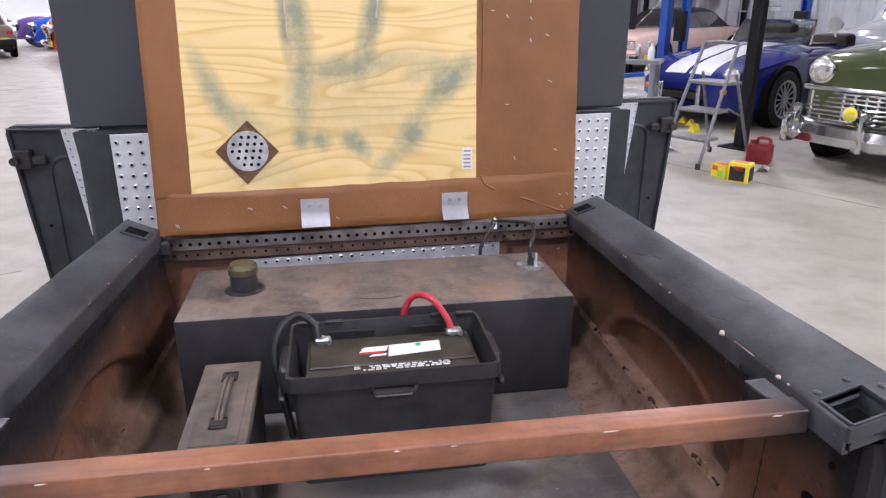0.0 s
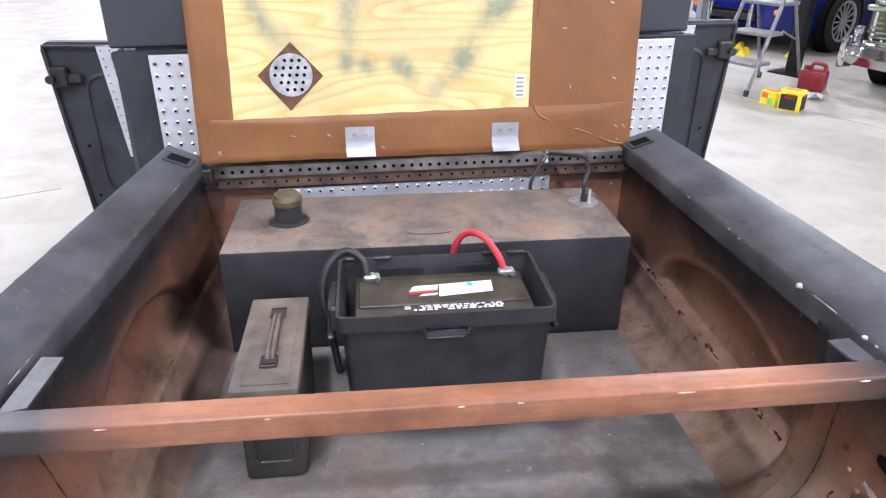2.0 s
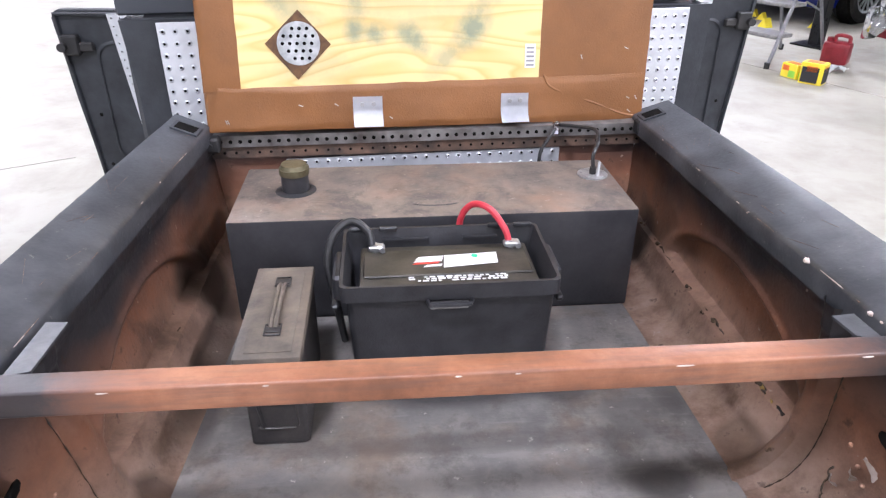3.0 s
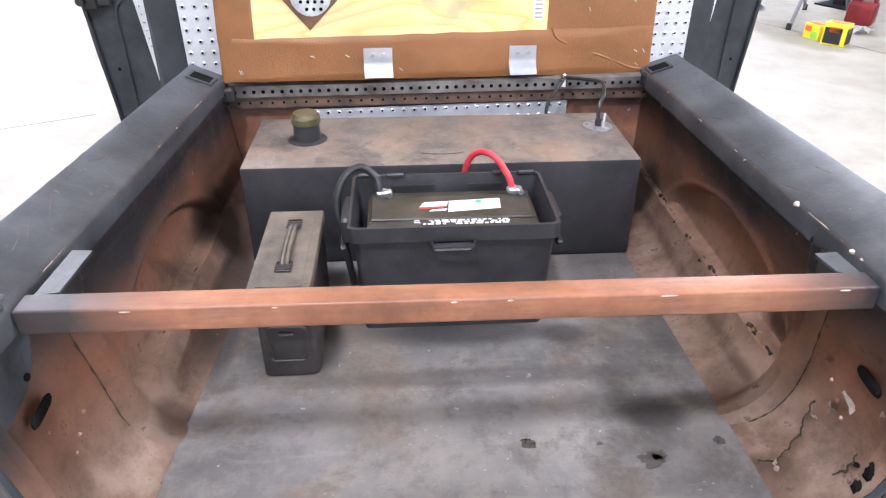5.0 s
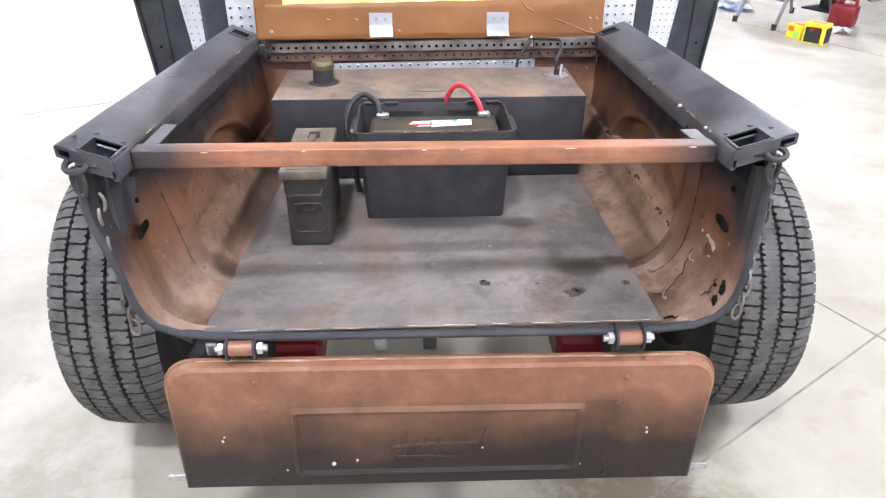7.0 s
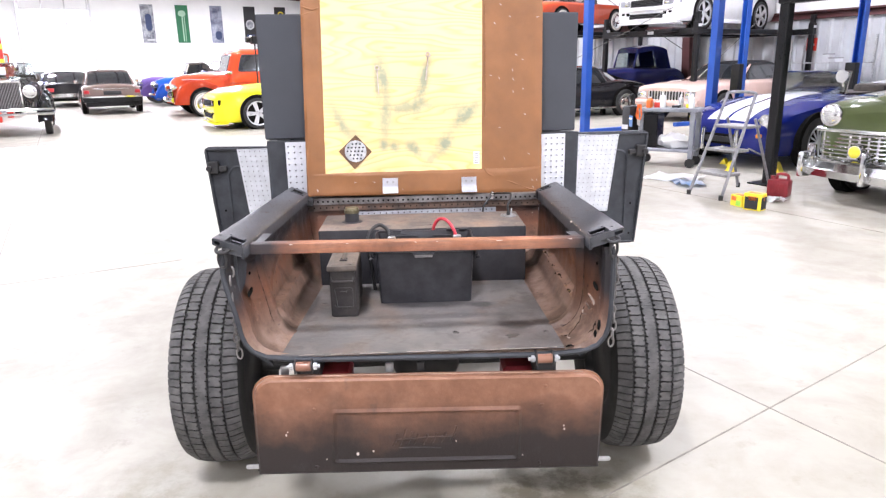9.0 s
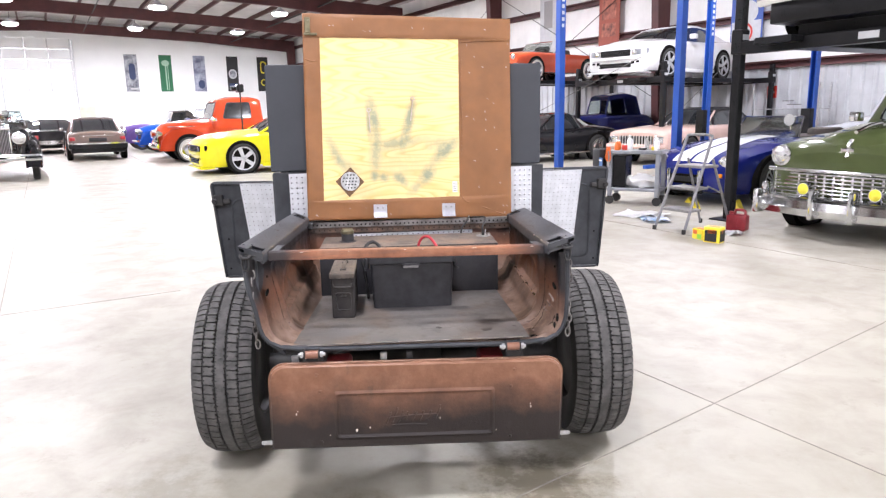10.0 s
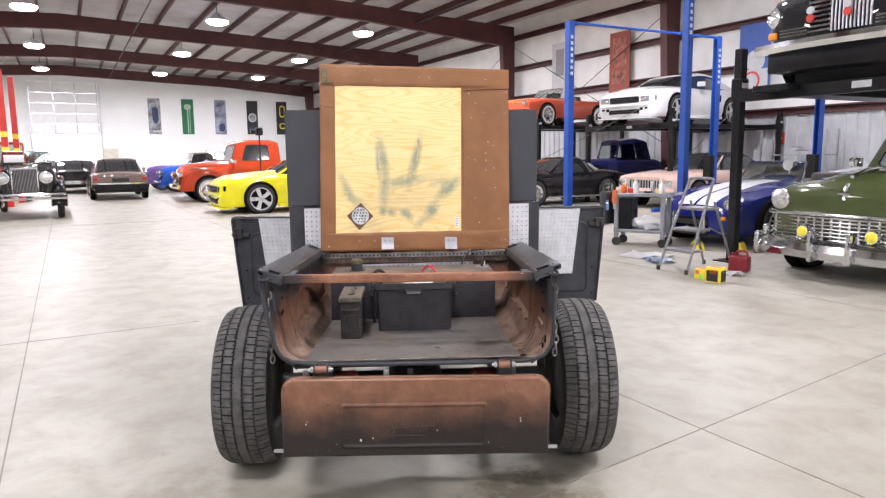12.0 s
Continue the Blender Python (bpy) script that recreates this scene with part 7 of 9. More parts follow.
    for x, y0, y1, z0, z1, nb, way, mt in s.get("grilles", ()):
        bm = B()
        box(bm, x - 0.03, x, y0, y1, z0, z1, 0.01)
        gr = part("grille", bm, M["hole"], car)
        for k in range(nb):
            bm = B()
            if way == "v":
                y = y0 + (y1 - y0) * (k + 0.5) / nb
                box(bm, x - 0.01, x + 0.012, y - (y1 - y0) / nb * 0.22, y + (y1 - y0) / nb * 0.22, z0, z1)
            else:
                z = z0 + (z1 - z0) * (k + 0.5) / nb
                box(bm, x - 0.01, x + 0.016, y0, y1, z - (z1 - z0) / nb * 0.26, z + (z1 - z0) / nb * 0.26, 0.004)
            part("bar", bm, M[mt], gr)
    for x, w, z, h, bow, mt in s.get("bumpers", ()):
        bm = B()
        n = 14
        rings = []
        for k in range(n + 1):
            q = -1 + 2 * k / n
            xx = x - bow * q * q
            rings.append([(xx - 0.04, w * q, z - h * 0.5), (xx, w * q, z - h * 0.45), (xx + 0.03, w * q, z), (xx, w * q, z + h * 0.45), (xx - 0.04, w * q, z + h * 0.5)])
        loft(bm, rings)
        part("bumper", bm, M[mt], car)
    for x0, x1, y0, y1, z0, z1, mt, nm in s.get("extras", ()):
        for sd in ((-1, 1) if y0 > 0 else (1,)):
            bm = B()
            ya, yb = sorted((sd * y0, sd * y1))
            box(bm, x0, x1, ya, yb, z0, z1, min(0.02, 0.3 * min(x1 - x0, yb - ya, z1 - z0)), seg=2)
            part(nm, bm, M[mt], car)
    return car


def muscle(paint, bezel="hole", **kw):
    d = dict(paint=paint,
             body=[(0.0, 0.74, 0.22, 0.68, 0.745), (-0.04, 0.81, 0.17, 0.72, 0.8), (-0.2, 0.89, 0.15, 0.79, 0.88), (-0.9, 0.935, 0.16, 0.86, 0.965), (-1.5, 0.94, 0.17, 0.9, 1.02), (-2.6, 0.93, 0.18, 0.92, 0.99), (-3.6, 0.945, 0.18, 0.97, 1.03), (-4.4, 0.91, 0.22, 0.99, 1.07), (-4.66, 0.85, 0.32, 0.96, 1.04), (-4.72, 0.8, 0.38, 0.9, 0.96)],
             cabin=[(-1.4, 0.82, 0.95, 0.74, 0.97), (-2.1, 0.82, 0.95, 0.61, 1.34), (-2.7, 0.82, 0.97, 0.62, 1.4), (-3.3, 0.82, 0.99, 0.6, 1.35), (-4.15, 0.8, 1.02, 0.62, 1.05)],
             wheels=(-0.95, -3.66, 0.36, 0.25, 0.8, "spoke"),
             lamps=(), cpost=0.3,
             hood=((-0.06, 0.5, 0.74, 0.83), (-0.3, 0.56, 0.82, 0.93), (-0.9, 0.62, 0.89, 1.0), (-1.5, 0.66, 0.93, 1.045)),
             grilles=((0.01, -0.44, 0.44, 0.53, 0.685, 5, "h", "black_ink"), (0.01, -0.46, 0.46, 0.25, 0.37, 3, "h", "black_ink")),
             bumpers=((0.02, 0.72, 0.46, 0.1, 0.03, paint), (0.0, 0.7, 0.24, 0.1, 0.06, paint)),
             extras=((-0.16, 0.008, 0.47, 0.74, 0.54, 0.685, bezel, "lamp_bezel"), (-0.1, 0.014, 0.49, 0.62, 0.555, 0.67, "lens", "headlamp"), (-0.3, 0.03, -0.8, 0.8, 0.13, 0.17, paint, "front_lip"), (-0.1, 0.01, 0.46, 0.56, 0.33, 0.41, "hole", "air_intake"), (-0.1, 0.006, 0.6, 0.7, 0.35, 0.41, "hole", "air_intake"),
                     (-0.3, -0.08, 0.78, 0.868, 0.56, 0.69, bezel, "lamp_side"), (-2.0, -1.86, 0.93, 1.1, 0.98, 1.1, paint, "wing_mirror"), (-3.2, -1.4, 0.9, 0.955, 0.15, 0.24, paint, "side_skirt"), (-3.1, -2.85, 0.935, 0.952, 0.62, 0.8, "hole", "side_scoop")))
    d.update(kw)
    return d


def place(u, v, z=0.0, way=180):
    return hall_pose(u, v, z, way)


yellow = make_car("muscle_car", "bright yellow modern muscle car with black headlamp bezels", "car", place(2.12, 15.6), muscle("paint_yellow"))
make_car("muscle_car", "white modern muscle car parked on a black four-post lift", "car", place(11.62, 11.2, 2.1, 191), muscle("paint_white", "cart_grey"))

make_car("pickup_truck", "glossy orange-red old pickup with rounded fenders", "pickup", place(2.0, 20.86), dict(
    paint="paint_red",
    body=[(0.02, 0.4, 0.5, 0.8, 0.92), (-0.06, 0.52, 0.46, 0.9, 1.04), (-0.5, 0.58, 0.42, 0.98, 1.16), (-1.4, 0.7, 0.4, 1.06, 1.22), (-1.62, 0.82, 0.4, 1.12, 1.24), (-3.05, 0.84, 0.4, 1.12, 1.2), (-3.2, 0.7, 0.5, 0.84, 0.9), (-5.0, 0.7, 0.55, 0.84, 0.9)],
    hood=((0.0, 0.36, 0.88, 1.02), (-0.15, 0.44, 0.98, 1.14), (-0.7, 0.5, 1.08, 1.24), (-1.62, 0.62, 1.14, 1.3)),
    cab=dict(front=-1.52, back=-3.12, half=0.86, belt=1.22, top=1.93, rake=0.24, sides=((-1.84, -2.72),)),
    fenders=((0.06, -1.62, 0.74, 0.46, 1.06, 0.36), (-3.3, -4.75, 0.82, 0.34, 1.0, 0.4)),
    wheels=(-0.78, -4.05, 0.38, 0.22, 0.91, "cap white"), arch_disc=0.955, lamps=((0.06, 0.68, 0.84, 0.1, "lens"),), grilles=((0.05, -0.5, 0.5, 0.56, 0.8, 5, "h", "chrome"),),
    bumpers=((0.2, 0.88, 0.5, 0.14, 0.08, "chrome"),),
    extras=((-5.0, -3.3, 0.7, 0.76, 0.6, 1.12, "paint_red", "bed_side"), (-1.62, -1.45, 0.9, 1.04, 1.2, 1.3, "chrome", "wing_mirror"), (-1.2, -0.25, 0.5, 0.56, 1.05, 1.08, "chrome", "hood_trim"), (-2.95, -1.7, 0.845, 0.852, 1.13, 1.15, "black_ink", "door_seam"))))

make_car("saloon_car", "bronze-brown metallic saloon with chrome rear bumper", "car", place(0.5, 27.9, 0, 90), dict(
    paint="paint_brown",
    body=[(0.0, 0.7, 0.35, 0.7, 0.74), (-0.1, 0.84, 0.26, 0.76, 0.84), (-1.4, 0.88, 0.24, 0.85, 0.95), (-2.5, 0.89, 0.24, 0.88, 0.95), (-4.0, 0.88, 0.26, 0.88, 0.98), (-4.75, 0.83, 0.36, 0.84, 0.94), (-4.8, 0.8, 0.42, 0.8, 0.9)],
    cabin=[(-1.4, 0.76, 0.93, 0.7, 0.94), (-2.0, 0.77, 0.93, 0.62, 1.36), (-3.2, 0.77, 0.94, 0.62, 1.38), (-3.55, 0.76, 0.95, 0.6, 1.34), (-4.05, 0.74, 0.96, 0.66, 0.97)], cpost=0.1, bposts=(-2.6,),
    wheels=(-0.85, -3.7, 0.33, 0.2, 0.74, "cap"), bumpers=((-4.86, 0.88, 0.56, 0.05, -0.05, "chrome"), (-4.86, 0.87, 0.47, 0.14, -0.05, "lift_black")),
    extras=((-4.84, -4.7, 0.66, 0.82, 0.66, 0.77, "red_lens", "tail_lamp"), (-4.83, -4.79, -0.55, 0.55, 0.8, 0.82, "chrome", "trim_strip"), (-4.8, -4.6, -0.8, 0.8, 0.26, 0.4, "lift_black", "valance"), (-4.84, -4.8, -0.26, 0.26, 0.62, 0.74, "black_ink", "plate_recess"), (-2.3, -2.15, 0.9, 1.02, 0.95, 1.06, "chrome", "wing_mirror"))))

make_car("vintage_car", "black vintage touring car with tall chrome radiator and cream-walled tyres", "vintage car", place(-1.93, 16.0, 0, 270), dict(
    paint="paint_black",
    body=[(-0.28, 0.26, 0.55, 1.0, 1.14), (-0.5, 0.28, 0.55, 1.0, 1.18), (-1.5, 0.42, 0.5, 1.05, 1.22), (-1.7, 0.6, 0.5, 1.1, 1.26), (-3.6, 0.64, 0.5, 1.1, 1.22), (-4.0, 0.5, 0.6, 1.05, 1.15)],
    screen=(-1.62, 0.56, 1.22, 0.36, 0.06), hood=((-0.26, 0.27, 1.06, 1.17), (-0.9, 0.36, 1.1, 1.21), (-1.6, 0.5, 1.16, 1.27)),
    fenders=((0.12, -1.5, 0.66, 0.36, 0.92, 0.3), (-2.9, -4.1, 0.66, 0.32, 0.95, 0.35)), wheels=(-0.55, -3.5, 0.38, 0.15, 0.68, "white"),
    lamps=((-0.12, 0.43, 0.97, 0.125, "lens"),), grilles=((-0.24, -0.23, 0.23, 0.56, 1.16, 16, "v", "grey_ink"),), bumpers=((0.2, 0.84, 0.5, 0.06, 0.05, "chrome"), (0.2, 0.84, 0.59, 0.06, 0.05, "chrome")),
    extras=((-0.3, -0.22, -0.27, 0.27, 1.15, 1.22, "chrome", "radiator_shell"), (-0.3, -0.22, 0.235, 0.275, 0.55, 1.16, "chrome", "radiator_side"), (-2.6, -0.9, 0.6, 0.84, 0.42, 0.46, "paint_black", "running_board"), (-1.58, -1.56, -0.46, -0.04, 1.32, 1.5, "white_ink", "paper_sign"))))

make_car("sports_car", "dark blue open sports car with twin white stripes", "sports car", place(6.95, 4.84), dict(
    paint="paint_cobra",
    body=[(0.0, 0.34, 0.3, 0.44, 0.49), (-0.05, 0.56, 0.2, 0.52, 0.57), (-0.25, 0.74, 0.15, 0.64, 0.7), (-0.75, 0.86, 0.15, 0.76, 0.82), (-1.2, 0.83, 0.18, 0.8, 0.9), (-1.8, 0.78, 0.18, 0.78, 0.93), (-2.6, 0.8, 0.18, 0.82, 0.9), (-3.2, 0.87, 0.2, 0.86, 0.9), (-3.75, 0.74, 0.3, 0.76, 0.8), (-3.9, 0.6, 0.4, 0.66, 0.7)],
    screen=(-1.75, 0.56, 0.9, 0.3, 0.2), stripes=((0.3, "paint_white", (-0.175, 0.175)),), stripe_x=(-0.06, -1.7),
    wheels=(-0.78, -3.1, 0.33, 0.26, 0.7, "spoke thin"), lamps=((-0.13, 0.57, 0.59, 0.1, "lens"),),
    grilles=((0.02, -0.32, 0.32, 0.29, 0.43, 1, "h", "black_ink"), (0.0, -0.3, 0.3, 0.16, 0.24, 1, "h", "black_ink")),
    extras=((-0.1, -0.03, 0.5, 0.58, 0.4, 0.46, "amber", "indicator"), (-0.02, 0.05, 0.24, 0.3, 0.2, 0.5, "chrome", "bumperette"))))

GREEN = dict(
    paint="paint_green",
    body=[(0.07, 0.66, 0.44, 0.8, 0.9), (0.02, 0.8, 0.4, 0.88, 0.98), (-0.12, 0.87, 0.37, 0.95, 1.04), (-0.6, 0.9, 0.35, 1.0, 1.09), (-1.4, 0.92, 0.33, 1.03, 1.13), (-1.9, 0.92, 0.33, 1.05, 1.14), (-3.2, 0.92, 0.34, 1.04, 1.13), (-4.3, 0.86, 0.4, 0.96, 1.06), (-4.95, 0.6, 0.5, 0.75, 0.82)],
    hood=((0.04, 0.36, 0.87, 0.97), (-0.08, 0.44, 0.97, 1.08), (-0.5, 0.5, 1.04, 1.17), (-1.0, 0.56, 1.08, 1.21), (-1.62, 0.64, 1.11, 1.24)),
    cab=dict(front=-1.55, back=-4.0, half=0.78, belt=1.12, top=1.66, rake=0.4, glass="lens_pale", gasket="chrome", sides=((-1.98, -2.65), (-2.72, -3.5))),
    wheels=(-0.72, -3.85, 0.36, 0.19, 0.76, "cap"),
    lamps=((0.06, 0.7, 0.85, 0.1, "lens"),), grilles=(),
    bumpers=((0.22, 0.93, 0.32, 0.17, 0.14, "chrome"), (0.2, 0.92, 0.43, 0.03, 0.14, "chrome")),
    extras=((0.16, 0.29, 0.17, 0.23, 0.22, 0.54, "chrome", "overrider"), (0.06, 0.2, 0.85, 0.92, 0.22, 0.48, "chrome", "bumper_end"), (-1.9, -1.76, 0.94, 1.06, 1.16, 1.28, "chrome", "wing_mirror"), (-2.7, -0.4, 0.915, 0.93, 0.86, 0.885, "chrome", "side_trim")))


def chrome_front(car, rows=7):
    """A wide die-cast grille of bars in cells, fog lamps and badge on the nose."""
    for j in range(rows):
        bm = B()
        z = 0.44 + j * 0.038
        hw = 0.8 - 0.025 * abs(j - 2)
        n = 12
        loft(bm, [[(0.09 - 0.05 * q * q + d, hw * q, z + e) for d, e in ((-0.02, -0.011), (0.012, -0.009), (0.016, 0.0), (0.012, 0.009), (-0.02, 0.011))] for q in (-1 + 2 * k / n for k in range(n + 1))])
        part("grille_bar", bm, M["chrome"], car)
    for k in range(17):
        q = -1 + 2 * k / 16
        bm = B()
        box(bm, 0.07 - 0.05 * q * q, 0.095 - 0.05 * q * q, 0.76 * q - 0.012, 0.76 * q + 0.012, 0.43, 0.68, 0.004)
        part("grille_upright", bm, M["chrome"], car)
    for z, r in ((0.705, 0.022), (0.418, 0.02)):
        bm = B()
        tube(bm, [(0.1 - 0.06 * q * q, 0.84 * q, z) for q in (-1 + k / 8 for k in range(17))], r, 8)
        part("grille_moulding", bm, M["chrome"], car)
    bm = B()
    n = 12
    loft(bm, [[(0.03 - 0.05 * q * q, 0.8 * q, z) for z in (0.4, 0.71)] for q in (-1 + 2 * k / n for k in range(n + 1))], closed=False)
    bmesh.ops.solidify(bm, geom=bm.faces[:], thickness=0.01)
    part("grille_back", bm, M["hole"], car)
    for sd in (-1, 1):
        bm = B()
        cyl(bm, (0.1, sd * 0.36, 0.52), (1, 0, 0), 0.068, 0.07, 20, 0.064)
        lm = part("fog_lamp", bm, M["chrome"], car)
        bm = B()
        ball(bm, (0.17, sd * 0.36, 0.52), (0.025, 0.058, 0.058), 14)
        part("lens", bm, M["fog"], lm)
        bm = B()
        box(bm, 0.02, 0.09, sd * 0.86 - 0.04, sd * 0.86 + 0.04, 0.28, 0.56, 0.03, seg=2)
        part("corner_guard", bm, M["chrome"], car)
        bm = B()
        cyl(bm, (-0.1, sd * 0.72, 1.12), (0.3, 0, 1), 0.012, 0.1, 8)
        cyl(bm, (-0.12, sd * 0.72, 1.22), (1, 0, 0), 0.04, 0.07, 18, 0.062)
        part("spot_lamp", bm, M["chrome"], car)
    for pts in ([(0.06, 0, 0.86), (0.04, 0, 0.96), (0.0, 0, 1.03)], [(0.05, -0.06, 0.93), (0.06, 0, 0.93), (0.05, 0.06, 0.93)], [(-0.06, 0, 1.1), (-0.3, 0, 1.16), (-0.5, 0, 1.18)]):
        bm = B()
        tube(bm, pts, 0.02, 8)
        part("badge_bar", bm, M["chrome"], car)


green = make_car("saloon_car", "olive-green 1940s saloon with heavy chrome grille and yellow fog lamps", "vintage car", place(5.92, 1.93), GREEN)
chrome_front(green)
lifted = make_car("saloon_car", "black 1940s saloon with chrome front raised on a four-post lift", "vintage car", place(6.1, 2.2, 2.11), dict(GREEN, paint="paint_black", lamps=((0.02, 0.75, 0.74, 0.105, "lens"),),
                  grilles=((0.07, -0.34, -0.1, 0.5, 0.95, 9, "h", "chrome"), (0.07, -0.1, 0.34, 0.5, 0.95, 11, "v", "steel"), (0.06, -0.68, -0.36, 0.5, 0.6, 3, "h", "chrome"), (0.06, 0.36, 0.68, 0.5, 0.6, 3, "h", "chrome")), bumpers=((0.2, 0.98, 0.4, 0.12, 0.14, "chrome"),),
                  extras=((-0.5, 0.04, -0.84, 0.84, 0.14, 0.44, "lift_black", "valance"), (-4.4, -0.3, -0.72, 0.72, 0.02, 0.5, "lift_black", "underbody"), (0.0, 0.08, 0.72, 0.82, 0.5, 0.58, "amber", "indicator"),)))
for sd in (-1, 1):
    for nm, mt, z in (("badge_disc", "banner_grey", 0.74), ("badge_disc", "red_ink", 0.66)):
        bm = B()
        cyl(bm, (0.1, sd * 0.2 - 0.1, z), (1, 0, 0), 0.04, 0.02, 16)
        part(nm, bm, M[mt], lifted)

make_car("convertible_car", "pale pink convertible with black soft top", "car", place(11.4, 10.2, 0, 186), dict(
    paint="paint_pink",
    body=[(0.0, 0.8, 0.36, 0.72, 0.78), (-0.1, 0.88, 0.28, 0.78, 0.86), (-1.4, 0.92, 0.26, 0.86, 0.95), (-2.6, 0.92, 0.26, 0.88, 0.95), (-4.2, 0.9, 0.28, 0.88, 0.97), (-4.95, 0.84, 0.4, 0.82, 0.9)],
    cabin=[(-1.75, 0.76, 0.92, 0.7, 0.94), (-2.3, 0.76, 0.92, 0.6, 1.3), (-3.1, 0.76, 0.93, 0.6, 1.34), (-3.6, 0.76, 0.94, 0.6, 1.22), (-4.0, 0.74, 0.95, 0.66, 0.97)], top="black_ink", cpost=0.4,
    wheels=(-0.9, -3.9, 0.33, 0.2, 0.76, "cap"), lamps=(), grilles=((0.01, -0.5, 0.5, 0.5, 0.7, 12, "v", "steel"),), bumpers=((0.06, 0.88, 0.44, 0.14, 0.05, "paint_pink"),),
    extras=((-0.03, 0.02, 0.54, 0.8, 0.54, 0.7, "lens", "headlamp"),)))
make_car("coupe_car", "black 1960s sports coupe with pointed fastback", "sports car", place(8.75, 13.2, 0, 180), dict(
    paint="paint_black",
    body=[(0.0, 0.6, 0.4, 0.55, 0.6), (-0.15, 0.78, 0.28, 0.66, 0.74), (-0.9, 0.88, 0.2, 0.82, 0.9), (-1.8, 0.8, 0.2, 0.8, 0.94), (-2.6, 0.8, 0.2, 0.8, 0.92), (-3.4, 0.88, 0.22, 0.86, 0.95), (-4.2, 0.76, 0.34, 0.78, 0.86), (-4.4, 0.6, 0.44, 0.7, 0.76)],
    cabin=[(-1.55, 0.68, 0.9, 0.64, 0.92), (-2.1, 0.7, 0.9, 0.5, 1.25), (-2.6, 0.7, 0.9, 0.48, 1.27), (-3.1, 0.68, 0.9, 0.4, 1.14), (-3.9, 0.55, 0.88, 0.3, 0.9)], cpost=0.4,
    wheels=(-0.9, -3.4, 0.34, 0.22, 0.74, "cap"), bumpers=((-4.42, 0.6, 0.55, 0.08, -0.05, "chrome"),), extras=((-3.1, -1.3, 0.86, 0.9, 0.2, 0.25, "chrome", "side_pipe"),)))
make_car("vintage_coupe", "dark blue 1930s coupe with upright cab", "vintage car", place(12.4, 15.1, 0, 167), dict(
    paint="paint_navy",
    body=[(-0.2, 0.28, 0.55, 1.0, 1.1), (-0.5, 0.34, 0.5, 1.02, 1.16), (-1.6, 0.55, 0.48, 1.08, 1.2), (-1.9, 0.72, 0.45, 1.12, 1.22), (-3.2, 0.72, 0.45, 1.12, 1.2), (-3.6, 0.6, 0.5, 0.95, 1.05), (-3.75, 0.4, 0.55, 0.8, 0.85)],
    cabin=[(-1.85, 0.6, 1.18, 0.56, 1.2), (-2.0, 0.62, 1.18, 0.54, 1.76), (-2.5, 0.62, 1.18, 0.54, 1.83), (-2.95, 0.62, 1.18, 0.52, 1.74), (-3.1, 0.6, 1.18, 0.52, 1.2)], cpost=0.45, drop=0.16, glass="win",
    fenders=((0.0, -1.6, 0.68, 0.36, 0.95, 0.32), (-2.6, -3.8, 0.7, 0.36, 0.95, 0.34)), wheels=(-0.6, -3.2, 0.36, 0.17, 0.7, "cap"), lamps=((-0.1, 0.4, 0.9, 0.1, "lens"),)))
make_car("convertible_car", "coral-red 1950s open roadster on a four-post lift", "sports car", place(11.82, 16.72, 2.3, 190), dict(
    paint="paint_coral",
    body=[(0.0, 0.62, 0.4, 0.68, 0.74), (-0.12, 0.8, 0.3, 0.76, 0.84), (-0.9, 0.88, 0.24, 0.84, 0.92), (-1.8, 0.88, 0.24, 0.84, 0.93), (-2.8, 0.88, 0.24, 0.84, 0.9), (-3.6, 0.88, 0.28, 0.84, 0.9), (-4.4, 0.68, 0.42, 0.7, 0.76)],
    screen=(-1.75, 0.66, 0.9, 0.36, 0.25), wheels=(-0.9, -3.5, 0.34, 0.18, 0.76, "white"), bumpers=((0.05, 0.84, 0.46, 0.1, 0.1, "chrome"),), lamps=((-0.04, 0.66, 0.7, 0.085, "lens"),)))
# far row and aisle
make_car("vintage_car", "cream 1930s roadster with tan top", "vintage car", place(2.4, 33.6), dict(
    paint="paint_cream", body=[(-0.1, 0.4, 0.5, 0.9, 1.05), (-0.6, 0.5, 0.45, 1.0, 1.15), (-1.8, 0.75, 0.45, 1.05, 1.2), (-3.4, 0.8, 0.45, 1.05, 1.18), (-4.5, 0.6, 0.5, 0.9, 1.0)],
    cabin=[(-1.8, 0.66, 1.16, 0.62, 1.18), (-2.0, 0.68, 1.16, 0.6, 1.6), (-2.7, 0.68, 1.16, 0.6, 1.64), (-3.2, 0.66, 1.16, 0.58, 1.2)], top="interior",
    fenders=((0.0, -1.7, 0.74, 0.42, 0.98, 0.32), (-3.0, -4.6, 0.74, 0.42, 0.95, 0.32)), wheels=(-0.7, -3.7, 0.36, 0.18, 0.76, "white"), lamps=((-0.02, 0.5, 0.88, 0.1, "lens"),)))
